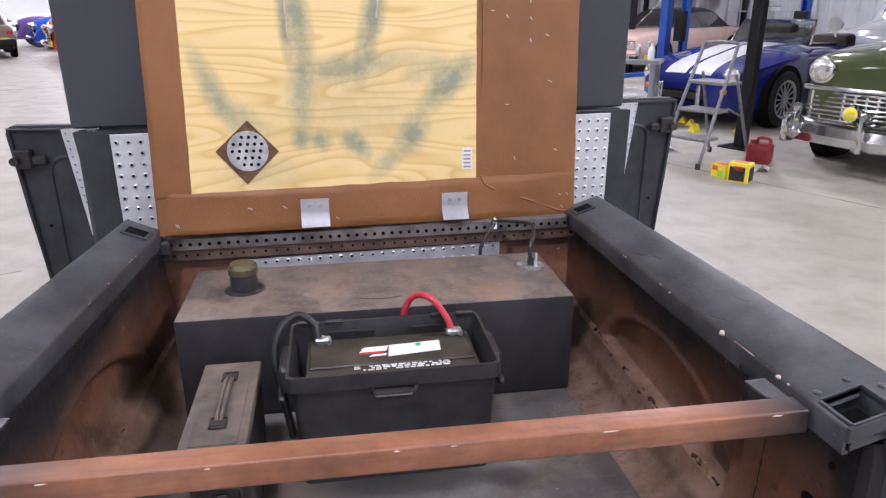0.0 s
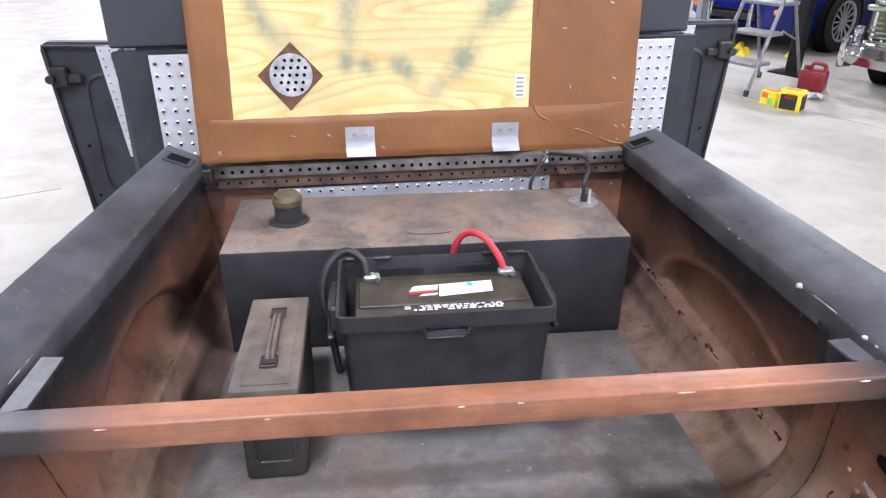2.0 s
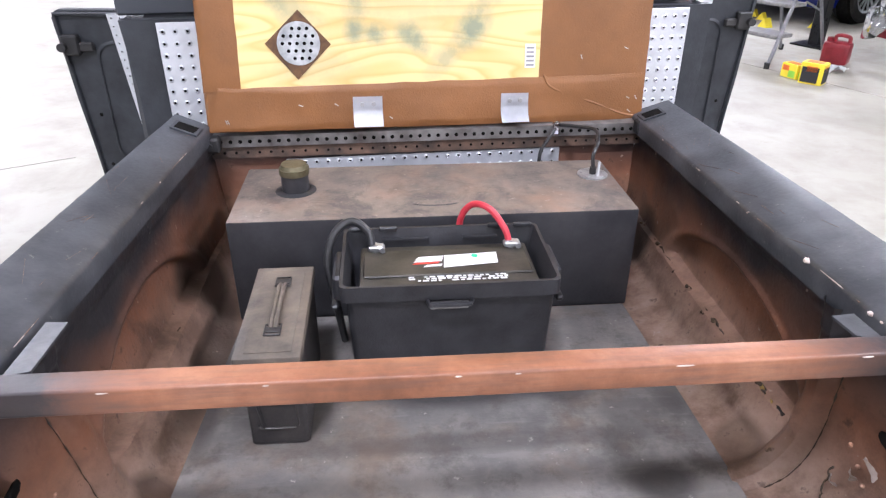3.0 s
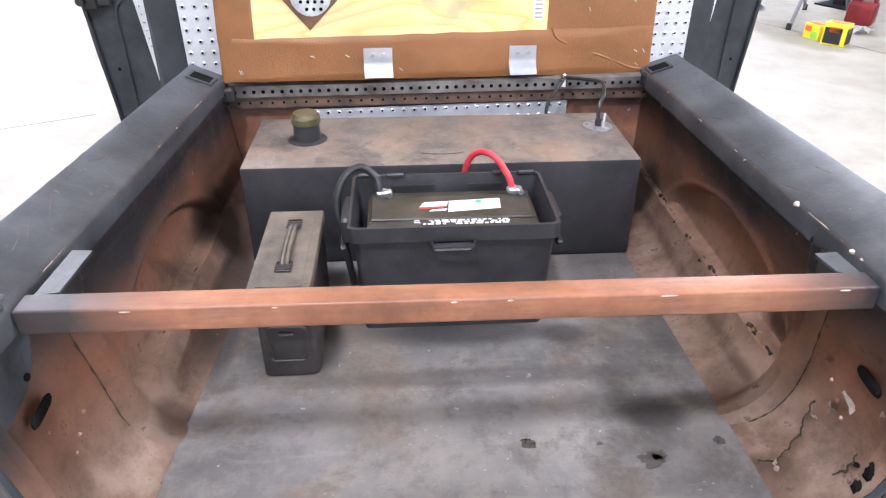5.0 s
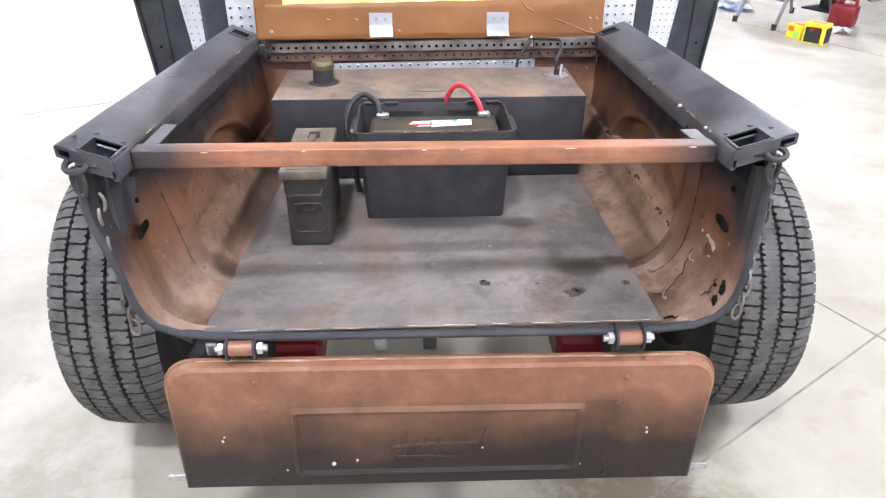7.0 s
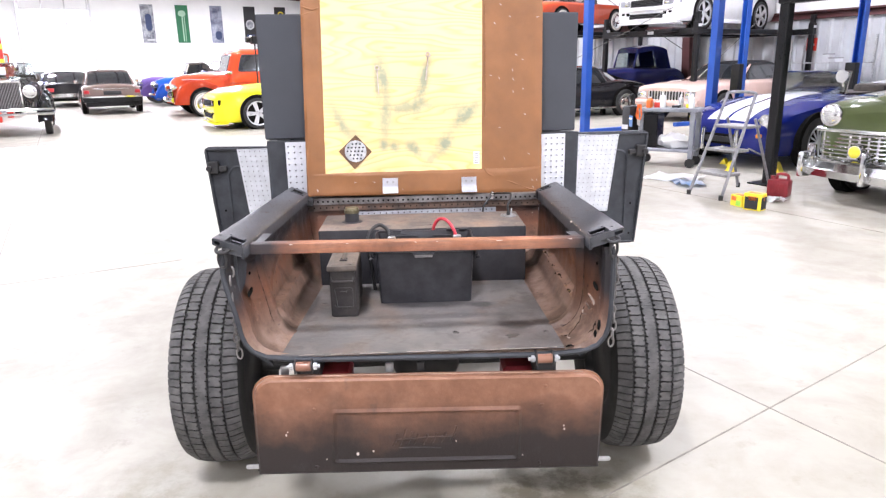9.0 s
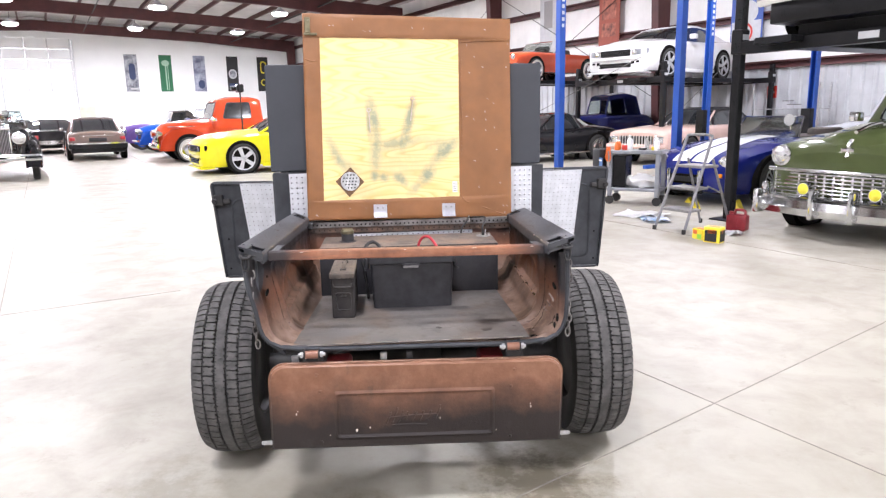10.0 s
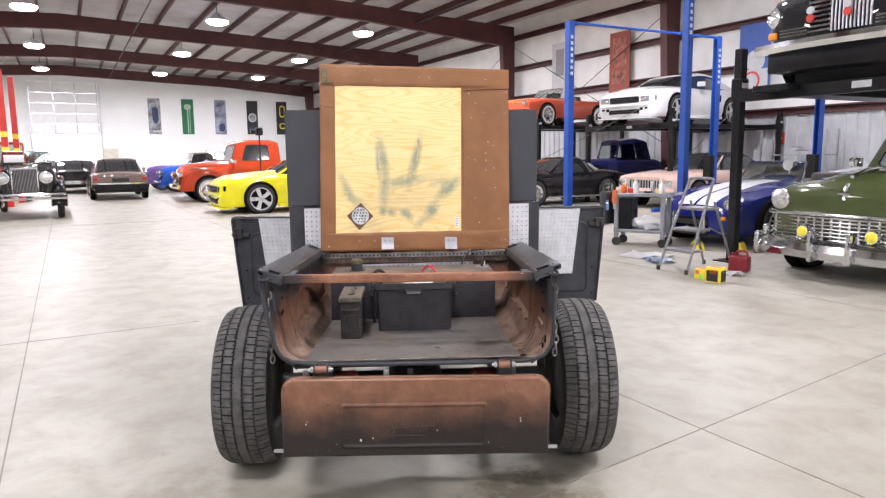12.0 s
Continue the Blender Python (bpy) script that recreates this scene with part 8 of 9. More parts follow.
make_car("pickup_truck", "cream-white old pickup truck", "pickup", place(4.0, 36.5), dict(
    paint="paint_cream", body=[(0.0, 0.45, 0.5, 0.95, 1.05), (-0.5, 0.6, 0.45, 1.05, 1.2), (-1.6, 0.85, 0.4, 1.12, 1.26), (-2.8, 0.85, 0.4, 1.12, 1.22), (-2.9, 0.8, 0.5, 0.95, 1.0), (-4.9, 0.8, 0.5, 0.95, 1.0)],
    cab=dict(front=-1.5, back=-2.9, half=0.82, belt=1.2, top=1.86, glass="lens_pale", sides=((-1.8, -2.6),)), hood=((0.0, 0.4, 1.0, 1.1), (-0.5, 0.5, 1.1, 1.24), (-1.6, 0.64, 1.16, 1.3)), fenders=((0.0, -1.6, 0.78, 0.4, 1.0, 0.34),), wheels=(-0.9, -3.9, 0.37, 0.2, 0.8, "cap")))
make_car("pickup_truck", "sky-blue old pickup truck", "pickup", place(3.2, 25.3), dict(
    paint="paint_sky", body=[(0.0, 0.5, 0.5, 0.95, 1.05), (-0.5, 0.65, 0.45, 1.05, 1.2), (-1.6, 0.85, 0.4, 1.12, 1.26), (-2.8, 0.85, 0.4, 1.12, 1.22), (-2.9, 0.8, 0.5, 0.95, 1.0), (-4.9, 0.8, 0.5, 0.95, 1.0)],
    cab=dict(front=-1.4, back=-2.95, half=0.82, belt=1.2, top=1.88, glass="lens_pale", sides=((-1.7, -2.65),)), hood=((0.0, 0.4, 1.0, 1.1), (-0.5, 0.5, 1.1, 1.24), (-1.6, 0.64, 1.16, 1.3)), fenders=((0.0, -1.6, 0.78, 0.4, 1.0, 0.34),), wheels=(-0.9, -3.9, 0.37, 0.2, 0.8, "cap")))
ROD = dict(body=[(-0.1, 0.36, 0.45, 0.8, 0.95), (-0.6, 0.46, 0.4, 0.92, 1.08), (-1.8, 0.7, 0.38, 1.0, 1.12), (-3.2, 0.74, 0.38, 1.0, 1.1), (-4.2, 0.5, 0.45, 0.8, 0.9)],
           cabin=[(-1.7, 0.64, 1.08, 0.6, 1.1), (-1.95, 0.66, 1.08, 0.54, 1.45), (-2.7, 0.66, 1.08, 0.54, 1.5), (-3.3, 0.62, 1.06, 0.5, 1.1)], fenders=((0.05, -1.6, 0.72, 0.4, 0.9, 0.3), (-2.9, -4.2, 0.72, 0.4, 0.92, 0.32)),
           wheels=(-0.65, -3.4, 0.34, 0.2, 0.74, "cap"), lamps=((-0.02, 0.45, 0.78, 0.1, "lens"),), bumpers=((0.16, 0.8, 0.45, 0.08, 0.08, "chrome"),), grilles=((-0.05, -0.3, 0.3, 0.5, 0.85, 7, "h", "chrome"),))
OPEN_ROD = {k: q for k, q in ROD.items() if k != "cabin"}
OPEN_ROD["screen"] = (-1.8, 0.6, 1.06, 0.22, 0.15)
make_car("street_rod", "orange street rod with chrome bumper", "vintage car", place(2.25, 23.4), dict(ROD, paint="paint_orange"))
make_car("street_rod", "bright blue street rod with chrome bumper", "vintage car", place(2.2, 27.8), dict(OPEN_ROD, paint="paint_blue"))
make_car("street_rod", "purple street rod with chrome bumper", "vintage car", place(1.9, 30.4), dict(OPEN_ROD, paint="paint_purple"))
SALOON = dict(body=[(0.0, 0.7, 0.35, 0.66, 0.7), (-0.1, 0.84, 0.24, 0.74, 0.82), (-1.4, 0.88, 0.22, 0.84, 0.93), (-2.5, 0.89, 0.22, 0.88, 0.94), (-4.0, 0.88, 0.24, 0.88, 0.96), (-4.6, 0.8, 0.36, 0.82, 0.9)],
              cabin=[(-1.4, 0.76, 0.92, 0.7, 0.93), (-2.0, 0.77, 0.92, 0.62, 1.32), (-3.2, 0.77, 0.93, 0.62, 1.34), (-4.0, 0.74, 0.95, 0.66, 0.96)], wheels=(-0.85, -3.6, 0.33, 0.2, 0.74, "cap"),
              extras=((-4.64, -4.56, 0.5, 0.76, 0.6, 0.74, "red_lens", "tail_lamp"),), bumpers=((-4.62, 0.84, 0.46, 0.14, -0.05, "chrome"),))
make_car("saloon_car", "black saloon parked in the aisle", "car", place(-0.7, 33.5, 0, 90), dict(SALOON, paint="paint_black"))
make_car("saloon_car", "dark blue car parked far down the aisle", "car", place(-1.0, 39.5, 0, 90), dict(SALOON, paint="paint_navy"))
make_car("saloon_car", "black car parked far down the aisle", "car", place(-1.8, 45.0, 0, 90), dict(SALOON, paint="paint_black"))
make_car("vintage_car", "red and yellow vintage truck with black top", "vintage car", place(-3.0, 24.0, 0, 270), dict(
    paint="paint_red", fender_paint="paint_black", body=[(-0.2, 0.34, 0.6, 1.1, 1.25), (-0.6, 0.4, 0.6, 1.1, 1.3), (-1.6, 0.6, 0.6, 1.2, 1.4), (-3.6, 0.8, 0.6, 1.3, 1.4), (-4.6, 0.8, 0.6, 1.3, 1.4)],
    cabin=[(-1.6, 0.68, 1.34, 0.66, 1.36), (-1.75, 0.7, 1.34, 0.68, 1.98), (-2.8, 0.7, 1.34, 0.68, 2.02), (-3.0, 0.7, 1.34, 0.66, 1.36)], glass="win", top="paint_red", fenders=((0.0, -1.6, 0.76, 0.36, 1.0, 0.35),), wheels=(-0.7, -3.8, 0.42, 0.18, 0.76, "white"),
    lamps=((-0.05, 0.5, 1.0, 0.12, "lens"),), extras=((-4.5, -2.9, 0.7, 0.78, 1.4, 1.5, "yellow_tag", "cargo_rail"),)))
make_car("vintage_coupe", "pale grey 1940s coupe behind the lift", "vintage car", place(10.3, 4.3), dict(GREEN, paint="paint_grey", extras=(), bumpers=((0.2, 0.9, 0.44, 0.12, 0.12, "chrome"),)))

# ---------------------------------------------------------------- lifts and workshop things
def two_post(u0, u1, v, h):
    lift = thing("two_post_lift", "bright blue two-post car lift with overhead beam", "car lift", m=hall_pose((u0 + u1) / 2, v), group="blue two-post lifts")
    w = (u1 - u0) / 2
    for s in (-1, 1):
        bm = B()
        pr = [(-0.062, -0.062), (0.062, -0.062), (0.062, 0.062), (-0.062, 0.062), (-0.062, 0.045), (0.045, 0.045), (0.045, -0.045), (-0.062, -0.045)]
        prism(bm, [(s * w + s * x, y) for x, y in pr], "z", 0.0, h)
        box(bm, s * w - 0.2, s * w + 0.2, -0.25, 0.25, 0.0, 0.02)
        post = part("post", bm, M["lift_blue"], lift)
        for k in range(7):
            bm = B()
            box(bm, s * w - 0.028, s * w + 0.028, -0.066, -0.0625, h - 0.32 - k * 0.11, h - 0.26 - k * 0.11)
            part("print_bar", bm, M["banner_grey"], post)
        if s > 0:
            bm = B()
            box(bm, s * (w - 0.13) - 0.065, s * (w - 0.13) + 0.065, -0.1, 0.1, 0.75, 1.3, 0.01)
            part("carriage", bm, M["lift_black"], lift)
        for a in (-1, 1):
            bm = B()
            box(bm, s * (w - 0.9) - 0.0 - 0.5, s * (w - 0.9) + 0.5, a * 0.35 - 0.05, a * 0.35 + 0.05, 0.1, 0.18, 0.01)
            part("lift_arm", bm, M["lift_blue"], lift)
    bm = B()
    box(bm, -w, w, -0.03, 0.03, h - 0.045, h - 0.005, 0.006)
    part("overhead_beam", bm, M["lift_blue"], lift)
    return lift


two_post(7.3, 11.3, 8.1, 3.8)
two_post(8.22, 11.94, 6.15, 4.3)


def four_post(u0, u1, v0, v1, zp, h, label):
    lift = thing("four_post_lift", label, "car lift", m=hall_pose((u0 + u1) / 2, (v0 + v1) / 2), group="black four-post lifts")
    wu, wv = (u1 - u0) / 2, (v1 - v0) / 2
    for su in (-1, 1):
        for sv in (-1, 1):
            bm = B()
            box(bm, su * wu - 0.056, su * wu + 0.056, sv * wv - 0.056, sv * wv + 0.056, 0, h, 0.012)
            box(bm, su * wu - 0.16, su * wu + 0.16, sv * wv - 0.16, sv * wv + 0.16, 0, 0.015)
            post = part("post", bm, M["lift_black"], lift)
            bm = B()
            box(bm, su * wu - 0.075, su * wu + 0.075, sv * wv - 0.075, sv * wv + 0.075, zp - 0.16, zp + 0.12, 0.015)
            part("lock_head", bm, M["lift_black"], post)
            bm = B()
            box(bm, su * wu - 0.055, su * wu + 0.055, -sv * 0.0 + sv * wv - 0.08, sv * wv + 0.08, zp + 0.0, zp + 0.06)
            part("white_plate", bm, M["banner_grey"], post)
    for sv in (-1, 1):
        bm = B()
        box(bm, -wu + 0.071, wu - 0.071, sv * wv * 0.55 - 0.22, sv * wv * 0.55 + 0.22, zp - 0.13, zp - 0.02, 0.01)
        box(bm, -wu - 0.3, -wu - 0.071, sv * wv * 0.55 - 0.22, sv * wv * 0.55 + 0.22, zp - 0.09, zp - 0.02, 0.01)
        part("runway", bm, M["lift_black"], lift)
    for su in (-1, 1):
        bm = B()
        box(bm, su * wu - 0.07, su * wu + 0.07, -wv, wv, zp - 0.16, zp - 0.02, 0.01)
        cr = part("cross_beam", bm, M["lift_black"], lift)
        bm = B()
        box(bm, su * wu - 0.075, su * wu + 0.075, -wv * 0.1 - 0.1, -wv * 0.1 + 0.1, zp - 0.12, zp - 0.05)
        part("white_plate", bm, M["banner_grey"], cr)
    return lift


four_post(6.2, 10.9, 0.75, 3.5, 2.13, 2.6, "black four-post lift holding a raised saloon")
four_post(12.0, 16.1, 9.95, 13.0, 2.12, 2.45, "black four-post lift holding the white car")
four_post(12.5, 16.1, 16.0, 18.6, 2.32, 2.5, "black four-post lift holding the red roadster")
for u, v in ((-2.59, 21.7), (-2.42, 23.9)):
    t = thing("lift_post", "red steel lift post with yellow safety band", "lift post", m=hall_pose(u, v), group="red lift posts")
    bm = B()
    box(bm, -0.085, 0.085, -0.085, 0.085, 0, 4.0, 0.012)
    p = part("column", bm, M["lift_red"], t)
    for z in (1.6, 2.05):
        bm = B()
        box(bm, -0.088, 0.088, -0.088, 0.088, z, z + 0.16)
        part("yellow_band", bm, M["yellow_tag"], p)

# diagonal cables by the lifts
for a, b in ((hall(8.0, 13.5, 0.1), hall(11.6, 10.2, 2.6)), (hall(12.2, 10.1, 0.9), hall(13.8, 9.6, 2.4))):
    bm = B()
    tube(bm, [a, b], 0.008, 6)
    tagged(new("steel_cable", mesh_of("steel_cable", bm, M["scorched"])), "taut steel cable beside the lifts", "cable")

# folding step ladder
lad = thing("step_ladder", "grey aluminium three-step folding ladder", "step ladder", m=hall_pose(4.97, 3.34))
TOPZ = 1.02
for s in (-1, 1):
    y = s * 0.2
    bm = B()
    tube(bm, [(0.0, y * 1.05, 0.0), (0.42, y * 0.86, TOPZ)], 0.016, 8)
    leg = part("front_leg", bm, M["ladder"], lad)
    bm = B()
    cyl(bm, (0.0, y * 1.05, 0.0), (0, 0, 1), 0.022, 0.05, 10)
    part("rubber_foot", bm, M["rubber"], leg)
    bm = B()
    tube(bm, [(0.78, y * 1.05, 0.0), (0.46, y * 0.86, 0.8)], 0.014, 8)
    leg = part("rear_leg", bm, M["ladder"], lad)
    bm = B()
    cyl(bm, (0.78, y * 1.05, 0.0), (0, 0, 1), 0.02, 0.05, 10)
    part("rubber_foot", bm, M["rubber"], leg)
bm = B()
tube(bm, smooth_pts([(0.42, 0.172, TOPZ), (0.435, 0.158, TOPZ + 0.04), (0.44, 0.0, TOPZ + 0.05), (0.435, -0.158, TOPZ + 0.04), (0.42, -0.172, TOPZ)], 5), 0.016, 8)
part("top_rail", bm, M["ladder"], lad)
for z, d in ((0.24, 0.24), (0.48, 0.24), (0.72, 0.3)):
    x = 0.42 * z / TOPZ
    bm = B()
    box(bm, x - 0.02, x + d * 0.85, -0.183, 0.183, z - 0.016, z + 0.014, 0.006)
    part("tread", bm, M["grey_plastic"], lad)
for s in (-1, 1):
    bm = B()
    tube(bm, [(0.4, s * 0.17, 0.5), (0.6, s * 0.18, 0.42)], 0.008, 6)
    part("brace", bm, M["ladder"], lad)

# tool cart with clutter
cart = thing("tool_cart", "grey steel tool cart on castors with a low tray", "tool cart", m=hall_pose(6.4, 5.25, 0, 29))
bm = B()
box(bm, -0.2, 0.2, -0.38, 0.38, 0.2, 0.24, 0.008)
part("low_tray", bm, M["cart_grey"], cart)
bm = B()
box(bm, -0.2, 0.2, -0.4, 0.38, 0.73, 0.78, 0.008)
part("worktop", bm, M["cart_grey"], cart)
for su in (-1, 1):
    for sv in (-1, 1):
        bm = B()
        box(bm, su * 0.17 - 0.03, su * 0.17 + 0.03, sv * 0.34 - 0.03, sv * 0.34 + 0.03, 0.12, 0.73, 0.006)
        post = part("leg", bm, M["cart_grey"], cart)
        bm = B()
        cyl(bm, (su * 0.17 - 0.02, sv * 0.34, 0.062), (1, 0, 0), 0.062, 0.04, 18)
        part("castor", bm, M["rubber"], post)
bm = B()
box(bm, -0.16, 0.16, 0.12, 0.36, 0.25, 0.7, 0.01)
part("drawer_box", bm, M["lift_black"], cart)


def bottle(u, v, z, r, h, mt, label, capm="white_ink"):
    t = thing("bottle", label, "bottle", m=hall_pose(u, v, z), group="bottles on the cart")
    bm = B()
    loft(bm, [[(q * math.cos(a), q * math.sin(a), zz) for a in (2 * math.pi * k / 14 for k in range(14))] for q, zz in ((r * .95, 0), (r, 0.01), (r, h * 0.62), (r * 0.8, h * 0.74), (r * 0.35, h * 0.82), (r * 0.35, h * 0.9))])
    b = part("bottle_body", bm, M[mt], t)
    bm = B()
    cyl(bm, (0, 0, h * 0.88), (0, 0, 1), r * 0.42, h * 0.12, 12)
    part("cap", bm, M[capm], b)


for du, dv, r, h, mt, lab in ((-0.1, -0.3, 0.045, 0.22, "white_ink", "white plastic bottle on the tool cart"), (0.05, -0.12, 0.04, 0.2, "galv", "steel spray can on the tool cart"), (-0.05, 0.1, 0.05, 0.25, "white_ink", "white plastic jug on the tool cart"),
                              (0.12, -0.22, 0.035, 0.24, "galv", "silver bottle on the tool cart"), (-0.12, 0.26, 0.05, 0.17, "orange_tag", "orange bottle on the tool cart"), (0.08, 0.3, 0.04, 0.16, "orange_tag", "orange spray bottle on the tool cart")):
    bottle(6.4 + 0.87 * du - 0.48 * dv, 5.25 + 0.48 * du + 0.87 * dv, 0.78, r * 0.85, h * 0.85, mt, lab)
rag = thing("cloth_bundle", "crumpled white cloth on the cart's tray", "cloth", m=hall_pose(6.42, 5.2, 0.24, 29))
bm = B()
ball(bm, (0, 0, 0.09), (0.15, 0.24, 0.1), 20)
for v in bm.verts:
    v.co += Vector((noise.noise(v.co * 9), noise.noise(v.co * 9 + Vector((5, 0, 0))), noise.noise(v.co * 10))) * 0.05
    v.co.z = max(v.co.z, 0.0)
part("cloth", bm, M["white_ink"], rag)
bag = thing("work_bag", "black bag with pale stripe hanging on the cart", "bag", m=hall_pose(6.13, 5.72, 0.3))
bm = B()
box(bm, -0.12, 0.12, -0.1, 0.06, 0, 0.5, 0.04, seg=2)
sack = part("bag_body", bm, M["black_ink"], bag)
bm = B()
box(bm, -0.122, -0.118, -0.08, 0.04, 0.18, 0.24)
part("print_bar", bm, M["banner_grey"], sack)
bm = B()
tube(bm, smooth_pts([(-0.05, 0, 0.5), (-0.05, 0, 0.62), (0.05, 0, 0.64), (0.05, 0, 0.5)], 5), 0.012, 6)
part("strap", bm, M["black_ink"], bag)

# red fuel can
jug = thing("fuel_can", "dark red plastic fuel can on the floor", "fuel can", m=hall_pose(5.66, 2.97, 0, 20))
bm = B()
box(bm, -0.085, 0.085, -0.105, 0.105, 0, 0.18, 0.022, seg=2)
jb = part("can_body", bm, M["can_red"], jug)
bm = B()
tube(bm, smooth_pts([(0, -0.08, 0.175), (0, -0.07, 0.225), (0, 0.02, 0.23), (0, 0.035, 0.178)], 5), 0.016, 8)
part("handle", bm, M["can_red"], jb)
bm = B()
cyl(bm, (0, 0.072, 0.172), (0, 0, 1), 0.024, 0.04, 14)
part("cap", bm, M["can_red"], jb)
for v_ in (-0.06, 0.06):
    bm = B()
    box(bm, -0.089, -0.085, v_ * 0.8 - 0.028, v_ * 0.8 + 0.028, 0.04, 0.14, 0.002)
    part("ridge", bm, M["can_red"], jb)

# small cartons
for u, v, a, w, d, h, panels, lab in ((4.88, 2.66, 15, 0.17, 0.12, 0.16, (("black_ink", 0.01, -0.01, 0.062, 0.058), ("orange_tag", 0.0, 0.035, 0.04, 0.02)), "yellow and black printed carton on the floor"),
                                      (4.91, 2.85, -8, 0.15, 0.1, 0.11, (("green_tag", -0.03, -0.02, 0.03, 0.025), ("orange_tag", 0.03, 0.02, 0.03, 0.02)), "small yellow carton on the floor")):
    t = thing("carton", lab, "carton", m=hall_pose(u, v, 0, a), group="cartons on the floor")
    bm = B()
    box(bm, -d / 2, d / 2, -w / 2, w / 2, 0, h, 0.003)
    c = part("carton_body", bm, M["yellow_tag"], t)
    for mt, y, z, sy, sz in panels:
        bm = B()
        box(bm, -d / 2 - 0.002, -d / 2, y - sy, y + sy, h / 2 + z - sz, h / 2 + z + sz)
        part("printed_panel", bm, M[mt], c)
        bm = B()
        box(bm, -sz, sz, -w / 2 - 0.002, -w / 2, h / 2 + z - sz, h / 2 + z + sz)
        part("printed_panel", bm, M[mt], c)
    bm = B()
    box(bm, -d * 0.3, d * 0.3, -w * 0.35, w * 0.35, h, h + 0.002)
    part("lid_flap", bm, M["orange_tag"], c)
for u, v, a, sx, sy, mt, lab in ((5.6, 4.35, 20, 0.24, 0.3, "white_ink", "white paper sheet lying on the floor"), (5.45, 4.0, -30, 0.15, 0.22, "paper_blue", "blue and white printed sheet on the floor"), (5.37, 2.8, 5, 0.07, 0.1, "white_ink", "white paper slip beside the cartons")):
    t = thing("paper_sheet", lab, "paper", m=hall_pose(u, v, 0.0, a), group="papers on the floor")
    bm = B()
    grid_sheet(bm, lambda s, q: (sx * (s - 0.5) * 2, sy * (q - 0.5) * 2, 0.03 + 0.05 * noise.noise((s * 3 + u, q * 3, 0)) + 0.015 * noise.noise((s * 8, q * 8 + u, 1))), 14, 14, 0.002)
    part("sheet", bm, M[mt], t)
for u, v, sz in ((7.08, 4.86, 0.05), (6.96, 4.66, 0.05), (6.6, 4.35, 0.06), (7.04, 4.03, 0.08)):
    t = thing("wheel_chock", "small yellow wheel chock on the floor", "wheel chock", m=hall_pose(u, v, 0, 40 * u), group="yellow chocks")
    bm = B()
    prism(bm, [(-sz, 0), (sz, 0), (sz * 0.2, sz * 1.6)], "y", -sz * 0.8, sz * 0.8)
    part("wedge", bm, M["yellow_tag"], t)

# wire shelf with parts against the lift wall, red sign
sh = thing("wire_shelf", "grey steel shelf rack with parts and glass", "shelf", m=hall_pose(15.7, 9.1))
for su in (-1, 1):
    for sv in (-1, 1):
        bm = B()
        box(bm, su * 0.25 - 0.02, su * 0.25 + 0.02, sv * 0.9 - 0.02, sv * 0.9 + 0.02, 0, 1.9)
        part("upright", bm, M["galv"], sh)
for z in (0.3, 0.8, 1.25):
    bm = B()
    box(bm, -0.27, 0.27, -0.92, 0.92, z, z + 0.03)
    part("shelf_board", bm, M["galv"], sh)
rng = random.Random(8)
for k in range(14):
    u, v, z = 15.7 + rng.uniform(-0.12, 0.12), 9.1 + rng.uniform(-0.8, 0.8), rng.choice((0.33, 0.83, 1.28))
    t = thing("parts_box", "small storage box on the shelf rack", "storage box", m=hall_pose(u, v, z, rng.uniform(-20, 20)), group="boxes on the rack")
    bm = B()
    w, h = rng.uniform(0.06, 0.14), rng.uniform(0.08, 0.26)
    box(bm, -w, w, -w, w, 0, h, 0.006)
    bo = part("box_body", bm, M[rng.choice(("banner_grey", "black_ink", "cart_grey", "banner_grey", "galv"))], t)
    bm = B()
    box(bm, -w * 1.04, w * 1.04, -w * 1.04, w * 1.04, h, h + 0.02, 0.004)
    part("lid", bm, M["grey_plastic"], bo)
sg = thing("wall_sign", "small red safety sign on the wall", "sign", m=hall_pose(U_WALL - 0.09, 10.05, 1.72, -90))
bm = B()
box(bm, -0.14, 0.14, -0.02, 0.0, -0.16, 0.16, 0.005)
pl = part("plate", bm, M["red_ink"], sg)
bm = B()
box(bm, -0.08, 0.08, -0.026, -0.021, -0.03, 0.02)
part("print_bar", bm, M["white_ink"], pl)
ws = thing("work_lamp", "black work lamp on a tall stand", "work lamp", m=hall_pose(3.9, 17.9))
bm = B()
tube(bm, [(0, 0, 0), (0, 0, 2.0)], 0.02, 8)
tube(bm, [(-0.35, 0, 0.02), (0.35, 0, 0.02)], 0.02, 8)
tube(bm, [(0, -0.35, 0.02), (0, 0.35, 0.02)], 0.02, 8)
part("stand", bm, M["lift_black"], ws)
bm = B()
box(bm, -0.1, 0.08, -0.16, 0.16, 2.0, 2.22, 0.03)
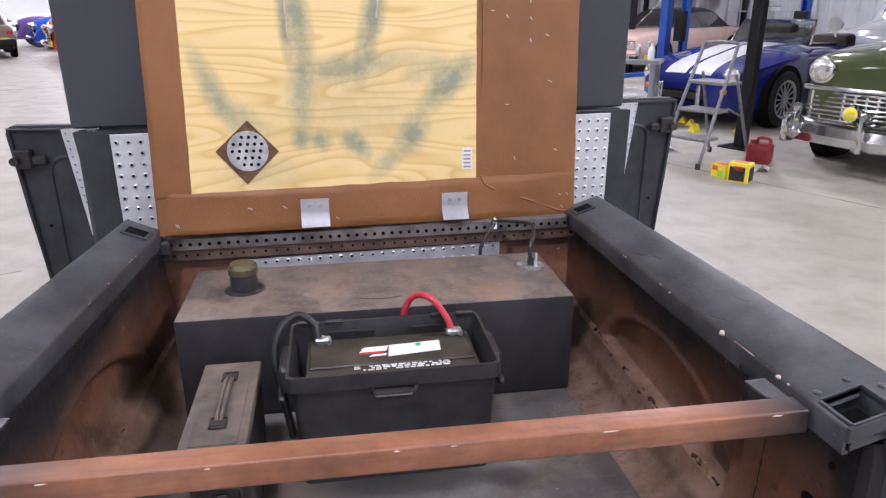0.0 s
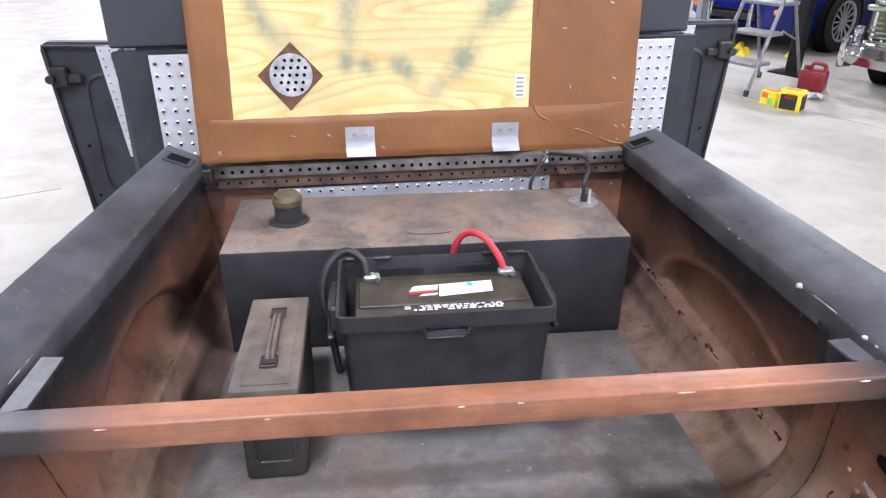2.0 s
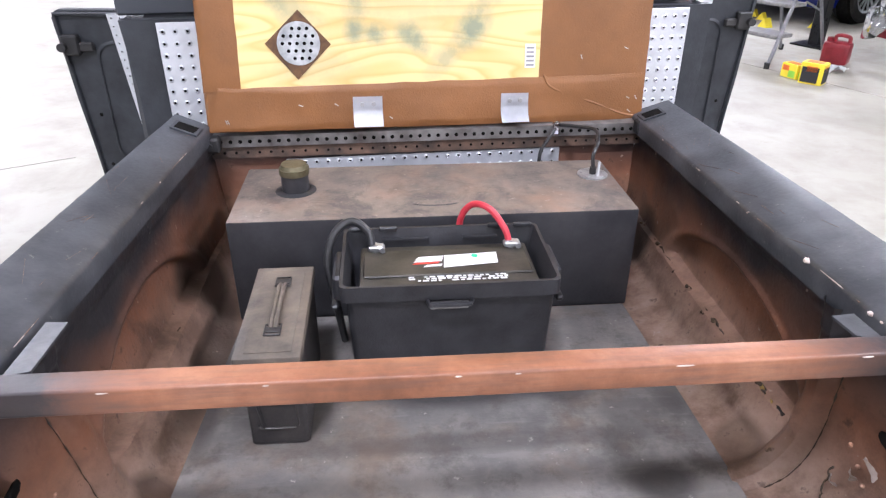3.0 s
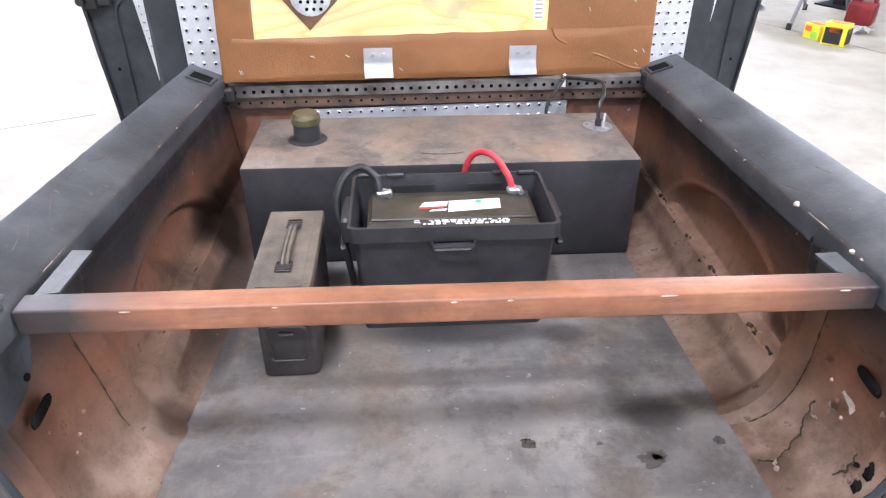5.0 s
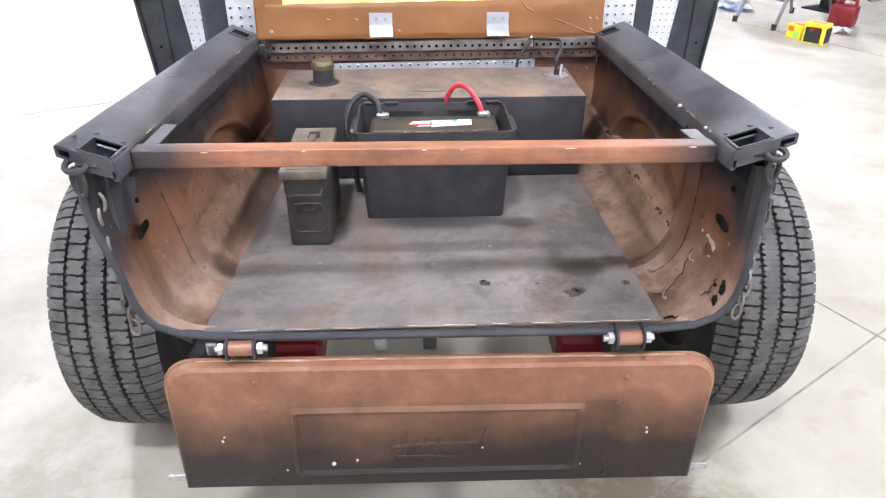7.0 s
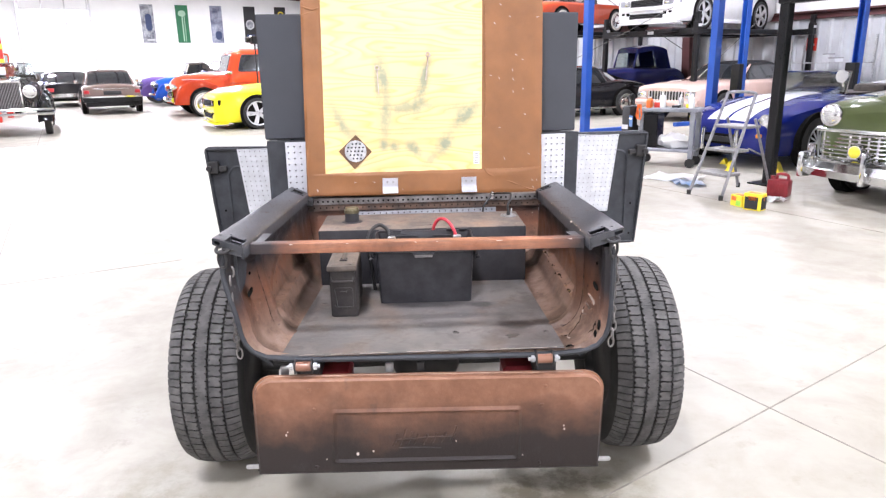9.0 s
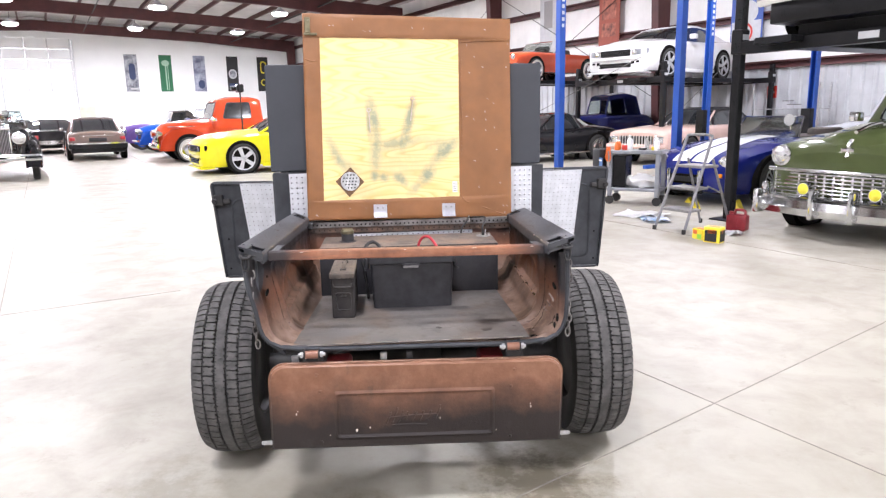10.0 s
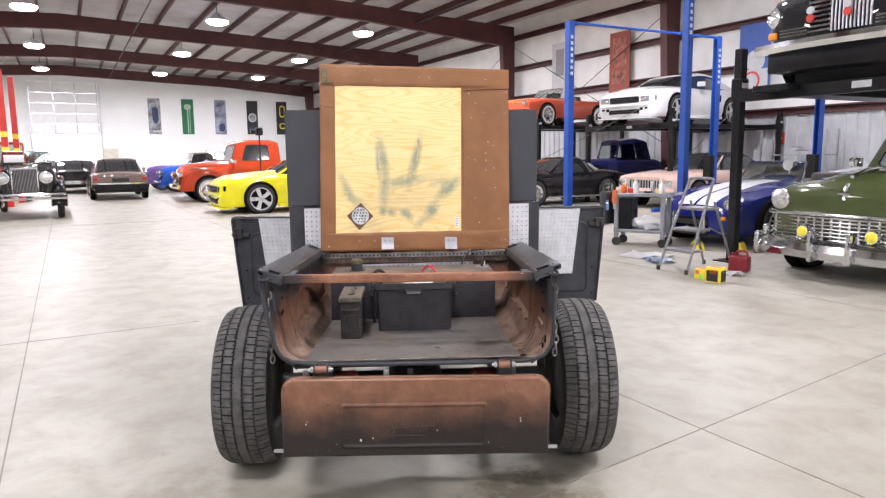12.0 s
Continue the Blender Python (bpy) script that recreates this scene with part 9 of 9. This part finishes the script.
cyl(bm, (-0.1, 0.1, 2.12), (-1, 0, 0), 0.07, 0.12, 14)
part("lamp_head", bm, M["lift_black"], ws)

# tools and a card hung on the cart's end
for k, (du, dv, mt, lab) in enumerate(((-0.2, 0.36, "orange_tag", "orange-handled pliers hung on the cart"), (-0.13, 0.4, "orange_tag", "orange-handled cutters hung on the cart"), (-0.05, 0.41, "red_ink", "red-handled pliers hung on the cart"))):
    t = thing("pliers", lab, "hand tool", m=hall_pose(6.4 + 0.87 * du - 0.48 * dv, 5.25 + 0.48 * du + 0.87 * dv, 0.62, 20 * k), group="tools on the cart")
    for sd in (-1, 1):
        bm = B()
        tube(bm, smooth_pts([(0, sd * 0.008, 0.0), (0, sd * 0.03, 0.05), (0, sd * 0.022, 0.12), (0, sd * 0.012, 0.2)], 4), 0.011, 6)
        part("grip", bm, M[mt], t)
    bm = B()
    box(bm, -0.008, 0.008, -0.012, 0.012, -0.08, 0.01, 0.004)
    part("jaws", bm, M["steel"], t)
t = thing("hanging_card", "light blue card hung on the cart's end", "card", m=hall_pose(6.02, 5.6, 0.52, -10))
bm = B()
box(bm, -0.003, 0.003, -0.045, 0.045, 0, 0.15, 0.001)
cd = part("card", bm, M["paint_sky"], t)
bm = B()
box(bm, -0.006, -0.0032, -0.03, 0.03, 0.1, 0.12)
part("print_bar", bm, M["white_ink"], cd)
for u, v, w, h, mt, lab in ((6.5, 5.02, 0.05, 0.05, "yellow_tag", "small yellow box on the tool cart"), (6.3, 5.38, 0.06, 0.07, "red_ink", "small red box on the tool cart"), (6.44, 5.18, 0.07, 0.03, "black_ink", "black tool pouch on the tool cart")):
    t = thing("small_box", lab, "box", m=hall_pose(u, v, 0.78, 29), group="boxes on the cart")
    bm = B()
    box(bm, -w, w, -w * 0.7, w * 0.7, 0, h, 0.006, seg=2)
    bo = part("box_body", bm, M[mt], t)
    bm = B()
    box(bm, -w * 0.6, w * 0.6, -w * 0.4, w * 0.4, h, h + 0.006, 0.002)
    part("lid", bm, M["banner_grey"], bo)
